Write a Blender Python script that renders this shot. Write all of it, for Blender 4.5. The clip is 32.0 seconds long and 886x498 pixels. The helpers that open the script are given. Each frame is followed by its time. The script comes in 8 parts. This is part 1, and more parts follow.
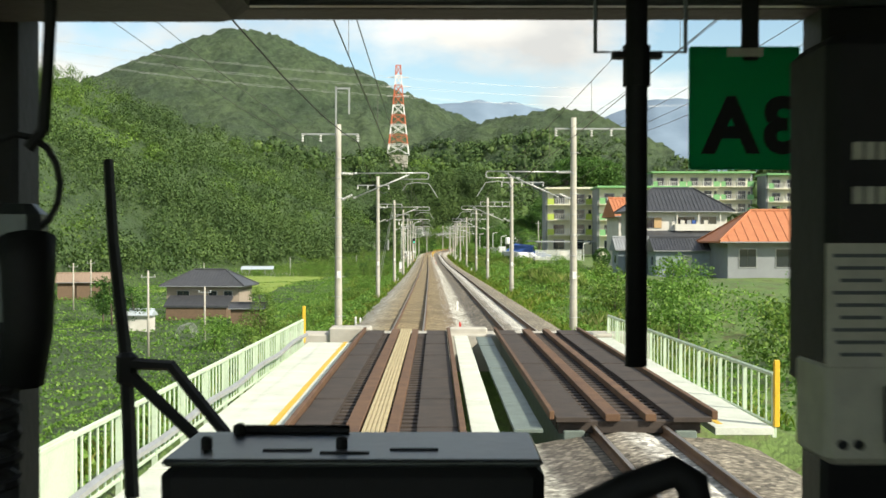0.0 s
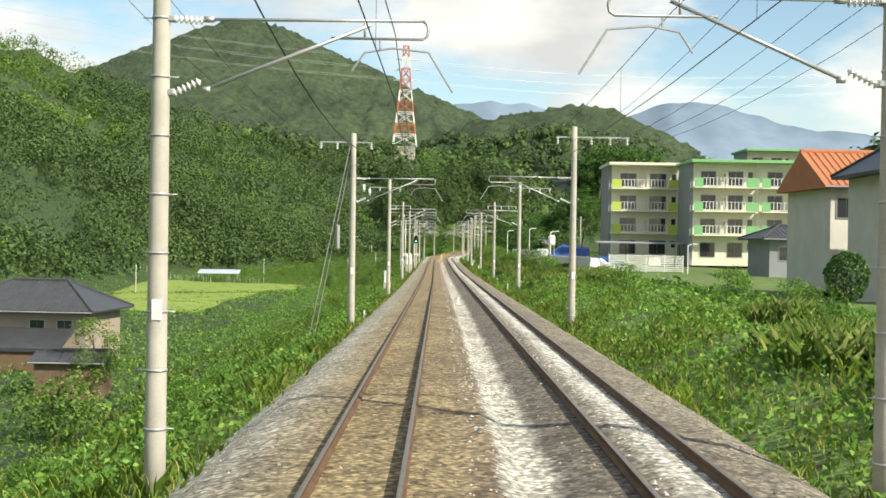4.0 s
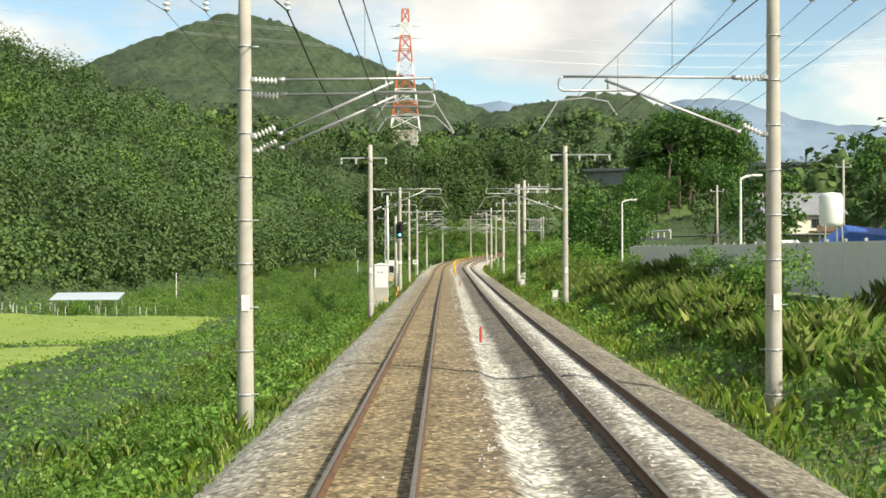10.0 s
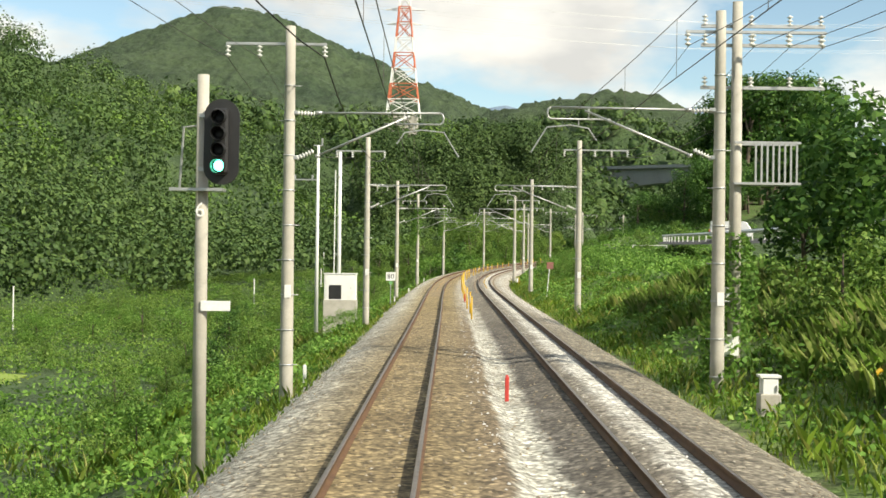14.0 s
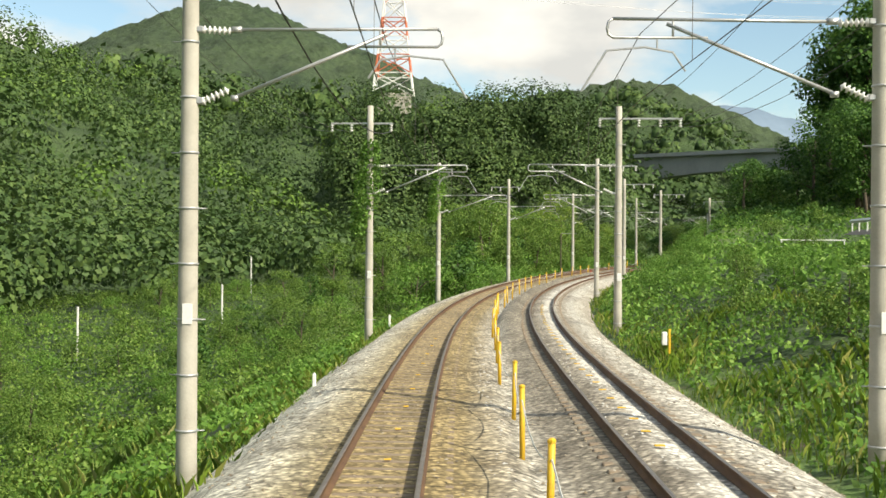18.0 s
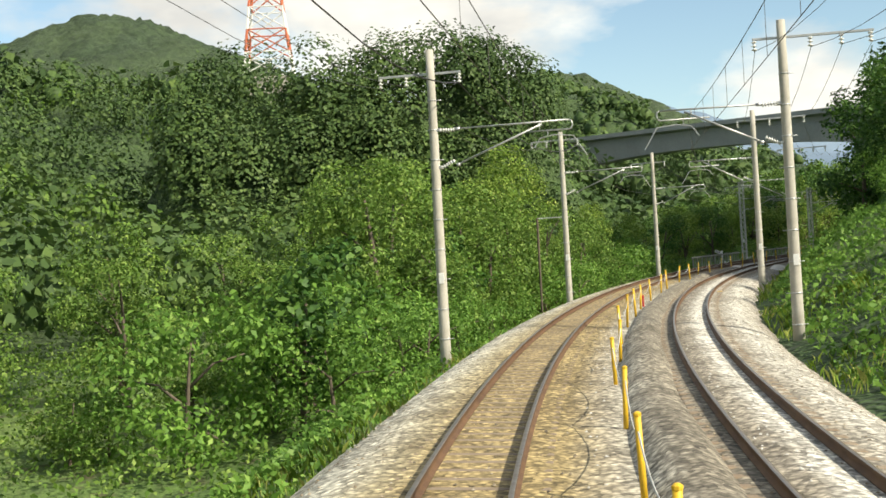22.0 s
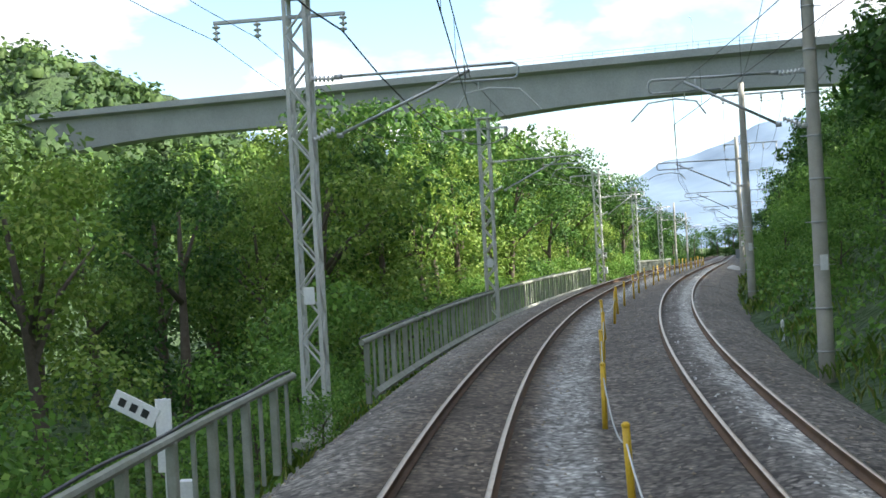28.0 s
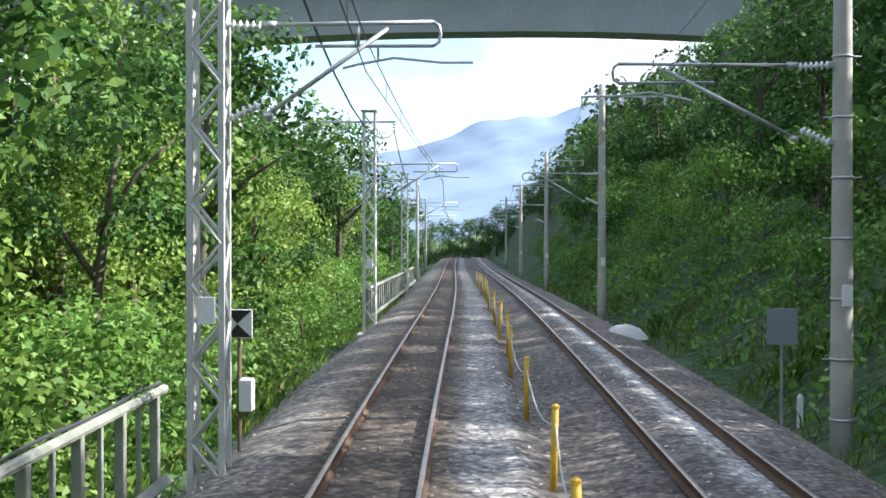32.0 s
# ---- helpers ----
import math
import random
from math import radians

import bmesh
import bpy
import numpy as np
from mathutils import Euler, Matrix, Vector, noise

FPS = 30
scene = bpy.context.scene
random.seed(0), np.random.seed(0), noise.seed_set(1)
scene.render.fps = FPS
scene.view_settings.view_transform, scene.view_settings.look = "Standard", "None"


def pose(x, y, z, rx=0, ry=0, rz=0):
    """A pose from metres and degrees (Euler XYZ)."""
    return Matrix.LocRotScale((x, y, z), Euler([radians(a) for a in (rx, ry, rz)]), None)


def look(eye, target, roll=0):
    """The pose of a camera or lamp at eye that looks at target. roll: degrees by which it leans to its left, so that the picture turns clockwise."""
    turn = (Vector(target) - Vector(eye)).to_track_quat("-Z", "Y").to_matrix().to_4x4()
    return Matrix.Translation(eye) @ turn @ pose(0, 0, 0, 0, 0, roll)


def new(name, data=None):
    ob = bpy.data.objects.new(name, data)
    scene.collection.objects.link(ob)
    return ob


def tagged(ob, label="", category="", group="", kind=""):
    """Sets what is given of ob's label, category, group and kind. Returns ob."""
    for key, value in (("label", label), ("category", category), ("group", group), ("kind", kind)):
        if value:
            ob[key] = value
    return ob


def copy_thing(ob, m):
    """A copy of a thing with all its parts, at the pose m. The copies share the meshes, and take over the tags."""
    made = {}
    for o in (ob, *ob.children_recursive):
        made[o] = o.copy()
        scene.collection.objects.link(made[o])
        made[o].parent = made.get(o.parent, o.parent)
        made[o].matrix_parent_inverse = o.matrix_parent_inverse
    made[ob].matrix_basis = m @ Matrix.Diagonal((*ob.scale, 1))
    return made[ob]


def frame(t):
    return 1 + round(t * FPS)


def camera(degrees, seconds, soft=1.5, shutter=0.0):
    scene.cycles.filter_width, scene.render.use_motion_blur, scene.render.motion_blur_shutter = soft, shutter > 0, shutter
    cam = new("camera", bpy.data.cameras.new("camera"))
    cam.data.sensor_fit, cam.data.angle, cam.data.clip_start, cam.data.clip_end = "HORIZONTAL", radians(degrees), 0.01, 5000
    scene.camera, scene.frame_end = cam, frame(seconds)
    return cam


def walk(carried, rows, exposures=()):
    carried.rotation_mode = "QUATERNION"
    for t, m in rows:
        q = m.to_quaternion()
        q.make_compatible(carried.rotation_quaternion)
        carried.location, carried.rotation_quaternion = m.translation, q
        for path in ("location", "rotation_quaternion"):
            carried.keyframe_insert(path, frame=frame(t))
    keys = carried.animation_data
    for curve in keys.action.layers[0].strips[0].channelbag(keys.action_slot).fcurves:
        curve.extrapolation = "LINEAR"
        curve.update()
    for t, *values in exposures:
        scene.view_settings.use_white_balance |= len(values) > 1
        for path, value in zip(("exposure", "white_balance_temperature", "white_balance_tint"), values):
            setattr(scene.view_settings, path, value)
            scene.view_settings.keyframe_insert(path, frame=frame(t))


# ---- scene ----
cam = camera(40.0, 32.0, soft=1.6, shutter=0.02)
PATH = [
    (0, (0.968, 0.000, 2.754), (0.9796, 1.9999, 2.7401), 0.03),
    (1, (0.956, 20.602, 2.514), (0.9655, 22.6018, 2.5059), 0.33),
    (2, (0.916, 41.200, 2.301), (0.9237, 43.2004, 2.2942), 1.39),
    (3, (0.848, 61.795, 2.116), (0.8495, 63.7950, 2.1043), 1.32),
    (3.75, (0.783, 77.238, 1.994), (0.7813, 79.2381, 1.9847), 1.05),
    (4.5, (0.712, 92.679, 1.883), (0.7074, 94.6789, 1.8749), 0.79),
    (5.25, (0.638, 108.117, 1.771), (0.6312, 110.1174, 1.7643), 0.53),
    (6, (0.561, 123.554, 1.657), (0.5517, 125.5541, 1.6524), 0.29),
    (7, (0.450, 144.133, 1.503), (0.4384, 146.1334, 1.5004), -1.32),
    (8, (0.329, 164.709, 1.347), (0.3127, 166.7087, 1.3440), 0.36),
    (9, (0.198, 185.282, 1.190), (0.1811, 187.2824, 1.1884), -0.42),
    (10, (0.055, 205.857, 1.055), (0.0357, 207.8565, 1.0555), -0.12),
    (11, (-0.105, 226.431, 0.951), (-0.1269, 228.4309, 0.9553), 0.28),
    (12, (-0.278, 247.005, 0.879), (-0.3007, 249.0049, 0.8843), 0.79),
    (13, (-0.450, 267.579, 0.838), (-0.4725, 269.5784, 0.8477), 0.97),
    (14, (-0.603, 288.152, 0.828), (-0.6259, 290.1514, 0.8398), 0.76),
    (14.5, (-0.669, 298.438, 0.831), (-0.6914, 300.4383, 0.8436), 0.95),
    (15.5, (-0.791, 319.013, 0.849), (-0.8114, 321.0128, 0.8639), 0.45),
    (16.25, (-0.887, 334.433, 0.874), (-0.9082, 336.4330, 0.8901), 0.10),
    (17, (-0.998, 349.693, 0.906), (-1.0216, 351.6927, 0.9237), -0.33),
    (18, (-1.155, 369.712, 0.961), (-1.1776, 371.7121, 0.9791), 0.48),
    (19, (-1.223, 389.354, 1.029), (-1.2406, 391.3540, 1.0505), 0.89),
    (20, (-1.002, 408.611, 1.152), (-1.0081, 410.6108, 1.1760), -0.56),
    (21, (-0.210, 427.462, 1.332), (-0.1734, 429.4613, 1.3655), -1.76),
    (22, (1.420, 445.870, 1.574), (1.5432, 447.8664, 1.6084), -3.16),
    (23, (4.031, 463.784, 1.872), (4.2726, 465.7687, 1.9030), -2.74),
    (24, (7.643, 481.142, 2.222), (8.0173, 483.1062, 2.2524), -4.23),
    (25, (12.243, 497.987, 2.574), (12.7351, 499.9249, 2.5943), -2.82),
    (25.75, (16.336, 510.312, 2.822), (16.9192, 512.2246, 2.8384), -2.95),
    (26.5, (20.966, 522.345, 3.056), (21.6404, 524.2276, 3.0693), -3.05),
    (27.5, (28.036, 537.970, 3.350), (28.8432, 539.7999, 3.3642), -3.50),
    (28, (31.921, 545.495, 3.483), (32.7796, 547.3007, 3.4977), -3.10),
    (29, (40.110, 560.032, 3.743), (41.0748, 561.7839, 3.7556), -2.31),
    (30, (49.098, 574.096, 3.983), (50.1690, 575.7857, 3.9823), -2.40),
    (31, (58.766, 587.411, 4.166), (59.9310, 589.0370, 4.1480), -1.07),
    (32, (68.729, 600.210, 4.277), (69.9793, 601.7708, 4.2572), -0.01),
]
EXPOSURE = [(0, 0.45, 7000, 7), (18, 0.43, 7200, 7), (21, 0.47, 7200, 7), (25, 0.7, 7200, 7), (28, 1.4, 6400, 10), (30, 1.36, 5950, 14), (32, 1.32, 5950, 15)]
walk(cam, [(t, look(eye, target, roll)) for t, eye, target, roll in PATH], EXPOSURE)

# ---------------------------------------------------------------- light
SUN_AZ, SUN_EL = radians(128), radians(37)
world = bpy.data.worlds.new("sky")
scene.world = world
world.use_nodes = True
wn, wl = world.node_tree.nodes, world.node_tree.links
wn.clear()
w_out = wn.new("ShaderNodeOutputWorld")
w_bg = wn.new("ShaderNodeBackground")
w_sky = wn.new("ShaderNodeTexSky")
w_sky.sky_type = "NISHITA"
w_sky.sun_disc = False
w_sky.sun_elevation, w_sky.sun_rotation = SUN_EL, SUN_AZ
w_sky.air_density, w_sky.dust_density, w_sky.ozone_density = 1.0, 0.6, 2.0
w_co = wn.new("ShaderNodeTexCoord")
w_map = wn.new("ShaderNodeMapping")
w_map.inputs["Scale"].default_value = (1.0, 1.0, 2.2)
w_noise = wn.new("ShaderNodeTexNoise")
w_noise.inputs["Scale"].default_value = 3.0
w_noise.inputs["Detail"].default_value = 7
w_noise.inputs["Roughness"].default_value = 0.55
w_ramp = wn.new("ShaderNodeValToRGB")
w_ramp.color_ramp.elements[0].position, w_ramp.color_ramp.elements[1].position = 0.45, 0.57
w_mix = wn.new("ShaderNodeMixRGB")
w_noise2 = wn.new("ShaderNodeTexNoise")
w_noise2.inputs["Scale"].default_value = 7
w_noise2.inputs["Detail"].default_value = 5
w_cloud = wn.new("ShaderNodeValToRGB")
w_cloud.color_ramp.elements[0].color, w_cloud.color_ramp.elements[1].color = (6.5, 6.7, 7.0, 1), (9.8, 9.8, 9.7, 1)
w_cloud.color_ramp.elements[0].position, w_cloud.color_ramp.elements[1].position = 0.35, 0.6
wl.new(w_co.outputs["Generated"], w_map.inputs["Vector"])
wl.new(w_map.outputs["Vector"], w_noise.inputs["Vector"])
wl.new(w_map.outputs["Vector"], w_noise2.inputs["Vector"])
wl.new(w_noise.outputs["Fac"], w_ramp.inputs["Fac"])
wl.new(w_noise2.outputs["Fac"], w_cloud.inputs["Fac"])
wl.new(w_ramp.outputs["Color"], w_mix.inputs["Fac"])
w_gain = wn.new("ShaderNodeMixRGB")
w_gain.blend_type = "MULTIPLY"
w_gain.inputs["Fac"].default_value, w_gain.inputs["Color2"].default_value = 1.0, (1.5, 1.55, 1.5, 1)
wl.new(w_sky.outputs["Color"], w_gain.inputs["Color1"])
wl.new(w_gain.outputs["Color"], w_mix.inputs["Color1"])
wl.new(w_cloud.outputs["Color"], w_mix.inputs["Color2"])
wl.new(w_mix.outputs["Color"], w_bg.inputs["Color"])
w_bg.inputs["Strength"].default_value = 0.085
wl.new(w_bg.outputs["Background"], w_out.inputs["Surface"])

sun = new("sun", bpy.data.lights.new("sun", "SUN"))
sun.data.energy, sun.data.angle, sun.data.color = 4.8, radians(0.6), (1.0, 0.95, 0.86)
to_sun = Vector((math.sin(SUN_AZ) * math.cos(SUN_EL), math.cos(SUN_AZ) * math.cos(SUN_EL), math.sin(SUN_EL)))
sun.matrix_world = Matrix.Translation((60, 0, 120)) @ to_sun.to_track_quat("Z", "Y").to_matrix().to_4x4()


# ---------------------------------------------------------------- materials
class Mat:
    """A node material under construction."""

    def __init__(self, name, rough=0.7, metal=0.0):
        self.m = bpy.data.materials.new(name)
        self.m.use_nodes = True
        self.n, self.l = self.m.node_tree.nodes, self.m.node_tree.links
        self.b = self.n["Principled BSDF"]
        self.b.inputs["Roughness"].default_value, self.b.inputs["Metallic"].default_value = rough, metal
        self.co = self.n.new("ShaderNodeTexCoord").outputs["Object"]

    def noise(self, scale, detail=4, rough=0.6, vec=None, kind="Fac"):
        t = self.n.new("ShaderNodeTexNoise")
        t.inputs["Scale"].default_value, t.inputs["Detail"].default_value, t.inputs["Roughness"].default_value = scale, detail, rough
        self.l.new(vec or self.co, t.inputs["Vector"])
        return t.outputs[kind]

    def cells(self, scale, out="Distance"):
        t = self.n.new("ShaderNodeTexVoronoi")
        t.inputs["Scale"].default_value = scale
        self.l.new(self.co, t.inputs["Vector"])
        return t.outputs[out]

    def ramp(self, fac, stops):
        r = self.n.new("ShaderNodeValToRGB")
        e = r.color_ramp.elements
        while len(e) < len(stops):
            e.new(0.5)
        for one, (p, c) in zip(e, stops):
            one.position, one.color = p, (*c, 1)
        self.l.new(fac, r.inputs["Fac"])
        return r.outputs["Color"]

    def mix(self, fac, a, b, how="MIX"):
        m = self.n.new("ShaderNodeMixRGB")
        m.blend_type = how
        for sock, v in (("Fac", fac), ("Color1", a), ("Color2", b)):
            if isinstance(v, (int, float)):
                m.inputs[sock].default_value = v
            elif isinstance(v, tuple):
                m.inputs[sock].default_value = (*v, 1)
            else:
                self.l.new(v, m.inputs[sock])
        return m.outputs["Color"]

    def random(self, island=False):
        if island:
            return self.n.new("ShaderNodeNewGeometry").outputs["Random Per Island"]
        return self.n.new("ShaderNodeObjectInfo").outputs["Random"]

    def uv(self):
        return self.n.new("ShaderNodeUVMap").outputs["UV"]

    def color(self, c):
        if isinstance(c, tuple):
            self.b.inputs["Base Color"].default_value = (*c, 1)
        else:
            self.l.new(c, self.b.inputs["Base Color"])
        return self

    def bump(self, h, strength=0.4, dist=0.05):
        k = self.n.new("ShaderNodeBump")
        k.inputs["Strength"].default_value, k.inputs["Distance"].default_value = strength, dist
        self.l.new(h, k.inputs["Height"])
        self.l.new(k.outputs["Normal"], self.b.inputs["Normal"])
        return self

    def thin(self, share=0.3):
        """Lets part of the light through, as a leaf does."""
        t = self.n.new("ShaderNodeBsdfTranslucent")
        m = self.n.new("ShaderNodeMixShader")
        m.inputs["Fac"].default_value = share
        src = self.b.inputs["Base Color"]
        t.inputs["Color"].default_value = src.default_value
        if src.links:
            self.l.new(src.links[0].from_socket, t.inputs["Color"])
        self.l.new(self.b.outputs["BSDF"], m.inputs[1])
        self.l.new(t.outputs["BSDF"], m.inputs[2])
        self.l.new(m.outputs["Shader"], self.n["Material Output"].inputs["Surface"])
        return self


def worn(name, base, dirt, rough=0.7, metal=0.0, scale=3.0, fine=40.0, bump=0.2, amount=(0.35, 0.75)):
    """A painted, cast or rusted surface: two colours mixed by a stain, plus a fine grain."""
    k = Mat(name, rough, metal)
    c = k.mix(k.ramp(k.noise(scale, 6, 0.65), [(amount[0], (0, 0, 0)), (amount[1], (1, 1, 1))]), base, dirt)
    c = k.mix(0.35, c, k.ramp(k.noise(fine, 3), [(0.3, (0.55, 0.55, 0.55)), (0.7, (1, 1, 1))]), "MULTIPLY")
    k.color(c)
    k.bump(k.noise(fine, 3), bump, 0.01)
    return k.m


def leaf_mat(name, stops, share=0.3, patch=0.25, rough=0.55, cell=0.0):
    k = Mat(name, rough)
    own = k.ramp(k.random(True), stops)
    tint = k.ramp(k.noise(patch, 3), [(0.3, (0.66, 0.7, 0.66)), (0.7, (1.25, 1.2, 1.0))])
    c = k.mix(1.0, own, tint, "MULTIPLY")
    if cell:
        c = k.mix(0.45, c, k.ramp(k.cells(1 / cell, "Color"), [(0.0, (0.5, 0.52, 0.5)), (0.5, (0.95, 0.95, 0.95)), (1.0, (1.5, 1.45, 1.35))]), "MULTIPLY")
        k.bump(k.cells(1 / cell), -0.7, cell * 0.6)
    k.color(c)
    k.b.inputs["Specular IOR Level"].default_value = 0.25
    return k.thin(share).m


M = {}
M["leaf"] = leaf_mat("leaf_green", [(0.0, (0.09, 0.195, 0.038)), (0.45, (0.14, 0.285, 0.055)), (0.8, (0.2, 0.37, 0.075)), (1.0, (0.31, 0.47, 0.13))], 0.38)
M["straw"] = leaf_mat("straw_grass", [(0.0, (0.19, 0.34, 0.07)), (0.6, (0.31, 0.46, 0.13)), (1.0, (0.55, 0.58, 0.28))], 0.45, 0.4)
M["grass"] = leaf_mat("grass_blades", [(0.0, (0.12, 0.22, 0.03)), (0.6, (0.22, 0.35, 0.05)), (1.0, (0.42, 0.43, 0.15))])
M["tree_leaf"] = leaf_mat("tree_leaf", [(0.0, (0.036, 0.095, 0.024)), (0.6, (0.07, 0.165, 0.036)), (1.0, (0.135, 0.25, 0.055))], 0.3, 0.25, 0.55, 0.14)
M["tree_light"] = leaf_mat("light_tree_leaf", [(0.0, (0.085, 0.17, 0.034)), (0.6, (0.15, 0.265, 0.052)), (1.0, (0.26, 0.37, 0.1))], 0.3, 0.25, 0.55, 0.13)
# Brighter tree_light: sunlight on the later trees is put into the leaf colour.
M["tree_sun"] = leaf_mat("sunlit_yellow_green_leaf", [(0.0, (0.12, 0.215, 0.036)), (0.6, (0.21, 0.34, 0.058)), (1.0, (0.37, 0.46, 0.13))], 0.35, 0.25, 0.55, 0.1)
M["wood_leaf"] = leaf_mat("woodland_canopy", [(0.0, (0.05, 0.095, 0.034)), (0.6, (0.075, 0.135, 0.043)), (1.0, (0.115, 0.18, 0.056))], 0.2, 0.02, 0.6, 0.42)
M["bamboo_leaf"] = leaf_mat("bamboo_canopy", [(0.0, (0.08, 0.16, 0.03)), (0.6, (0.12, 0.22, 0.042)), (1.0, (0.17, 0.265, 0.062))], 0.25, 0.03, 0.6, 0.36)
# Greens paled and blued by distance haze, put into the leaf colour.
M["far_leaf"] = leaf_mat("hazy_canopy", [(0.0, (0.12, 0.175, 0.115)), (0.6, (0.15, 0.21, 0.135)), (1.0, (0.19, 0.255, 0.16))], 0.1, 0.008)

k = Mat("ground_soil", 0.95)
c = k.mix(k.ramp(k.noise(0.03, 5), [(0.4, (0, 0, 0)), (0.62, (1, 1, 1))]), (0.1, 0.18, 0.042), (0.16, 0.24, 0.06))
c = k.mix(k.ramp(k.noise(0.9, 6), [(0.5, (0, 0, 0)), (0.7, (1, 1, 1))]), c, (0.1, 0.085, 0.045))
k.color(k.mix(0.6, c, k.ramp(k.noise(7, 4), [(0.3, (0.45, 0.45, 0.45)), (0.7, (1, 1, 1))]), "MULTIPLY"))
k.bump(k.noise(0.35, 6), 0.8, 1.2)
M["soil"] = k.m

k = Mat("ballast", 0.95)
sep = k.n.new("ShaderNodeSeparateXYZ")
k.l.new(k.uv(), sep.inputs["Vector"])
wob = k.n.new("ShaderNodeMath")
wob.operation = "MULTIPLY_ADD"
k.l.new(k.noise(0.8, 6, 0.7), wob.inputs[0])
wob.inputs[1].default_value = 0.06
k.l.new(sep.outputs["X"], wob.inputs[2])
tone = k.ramp(wob.outputs[0], [(0.0, (0.6, 0.59, 0.53)), (0.15, (0.62, 0.6, 0.53)), (0.21, (0.4, 0.35, 0.25)), (0.28, (0.34, 0.265, 0.145)), (0.44, (0.34, 0.265, 0.15)),
                               (0.502, (0.27, 0.21, 0.14)), (0.515, (0.68, 0.67, 0.6)), (0.565, (0.64, 0.63, 0.56)), (0.585, (0.17, 0.155, 0.135)), (0.665, (0.2, 0.175, 0.14)),
                               (0.695, (0.36, 0.33, 0.28)), (0.72, (0.68, 0.67, 0.63)), (0.765, (0.66, 0.65, 0.61)), (0.79, (0.27, 0.24, 0.19)), (0.93, (0.32, 0.295, 0.235))])
bend = k.ramp(wob.outputs[0], [(0.0, (0.78, 0.76, 0.67)), (0.17, (0.78, 0.75, 0.65)), (0.23, (0.54, 0.47, 0.31)), (0.28, (0.42, 0.325, 0.16)), (0.44, (0.42, 0.325, 0.16)), (0.5, (0.5, 0.45, 0.36)), (0.535, (0.6, 0.57, 0.5)),
                               (0.575, (0.3, 0.27, 0.22)), (0.66, (0.28, 0.25, 0.2)), (0.7, (0.4, 0.36, 0.3)), (0.73, (0.72, 0.7, 0.65)), (0.765, (0.7, 0.68, 0.63)), (0.8, (0.38, 0.34, 0.28)), (0.86, (0.68, 0.66, 0.61)), (0.95, (0.5, 0.46, 0.4))])
stretch = k.n.new("ShaderNodeMath")
stretch.operation = "MULTIPLY"
k.l.new(sep.outputs["Y"], stretch.inputs[0])
stretch.inputs[1].default_value = 0.01
tone = k.mix(k.ramp(stretch.outputs[0], [(0.335, (0, 0, 0)), (0.36, (1, 1, 1)), (0.52, (1, 1, 1)), (0.55, (0, 0, 0))]), tone, bend)
grey = k.ramp(wob.outputs[0], [(0.0, (0.3, 0.285, 0.26)), (0.2, (0.26, 0.24, 0.215)), (0.26, (0.15, 0.12, 0.09)), (0.41, (0.15, 0.12, 0.09)), (0.425, (0.24, 0.22, 0.2)), (0.445, (0.44, 0.43, 0.41)), (0.49, (0.4, 0.39, 0.37)), (0.515, (0.2, 0.175, 0.15)),
                               (0.66, (0.19, 0.17, 0.15)), (0.71, (0.24, 0.22, 0.2)), (0.735, (0.62, 0.61, 0.58)), (0.765, (0.6, 0.59, 0.56)), (0.79, (0.22, 0.195, 0.17)), (0.93, (0.24, 0.22, 0.19))])
tone = k.mix(k.ramp(stretch.outputs[0], [(0.52, (0, 0, 0)), (0.555, (1, 1, 1))]), tone, grey)
stone = k.ramp(k.cells(10, "Color"), [(0.0, (0.14, 0.13, 0.11)), (0.5, (0.95, 0.95, 0.92)), (1.0, (1.95, 1.95, 1.88))])
tone = k.mix(0.9, tone, stone, "MULTIPLY")
# Stones darken towards their edges, painting shade into the gaps between them.
tone = k.mix(0.55, tone, k.ramp(k.cells(10), [(0.0, (1.35, 1.35, 1.35)), (0.6, (0.14, 0.13, 0.115))]), "MULTIPLY")
tone = k.mix(0.75, tone, k.ramp(k.noise(0.45, 6, 0.72), [(0.36, (0.52, 0.49, 0.45)), (0.5, (0.95, 0.94, 0.92)), (0.66, (1.25, 1.25, 1.25))]), "MULTIPLY")
k.color(tone)
k.bump(k.mix(0.35, k.cells(10), k.noise(1.6, 4, 0.6)), -1.0, 0.09)
M["ballast"] = k.m
k = Mat("ballast_stone", 0.9)
k.color(k.ramp(k.random(True), [(0.0, (0.12, 0.1, 0.075)), (0.5, (0.25, 0.2, 0.13)), (0.92, (0.36, 0.31, 0.23)), (1.0, (0.42, 0.39, 0.33))]))
M["stone"] = k.m
M["white_stone"] = worn("white_stone", (0.66, 0.65, 0.61), (0.45, 0.43, 0.39), 0.9)
M["rust"] = worn("rusty_steel", (0.11, 0.06, 0.035), (0.2, 0.11, 0.055), 0.75, 0.2, 2, 60)
M["railhead"] = worn("rail_head", (0.42, 0.34, 0.26), (0.27, 0.19, 0.125), 0.36, 0.85, 6, 30, 0.05)
M["sleeper"] = worn("sleeper_concrete", (0.3, 0.24, 0.17), (0.2, 0.14, 0.09), 0.9)
M["timber"] = worn("dark_bridge_timber", (0.036, 0.028, 0.023), (0.07, 0.052, 0.04), 0.85, 0, 2, 30)
M["concrete"] = worn("pole_concrete", (0.52, 0.495, 0.43), (0.36, 0.335, 0.28), 0.85, 0, 1.2, 50)
M["old_concrete"] = worn("mossy_old_concrete", (0.36, 0.37, 0.31), (0.2, 0.22, 0.16), 0.9, 0, 1.6, 40)
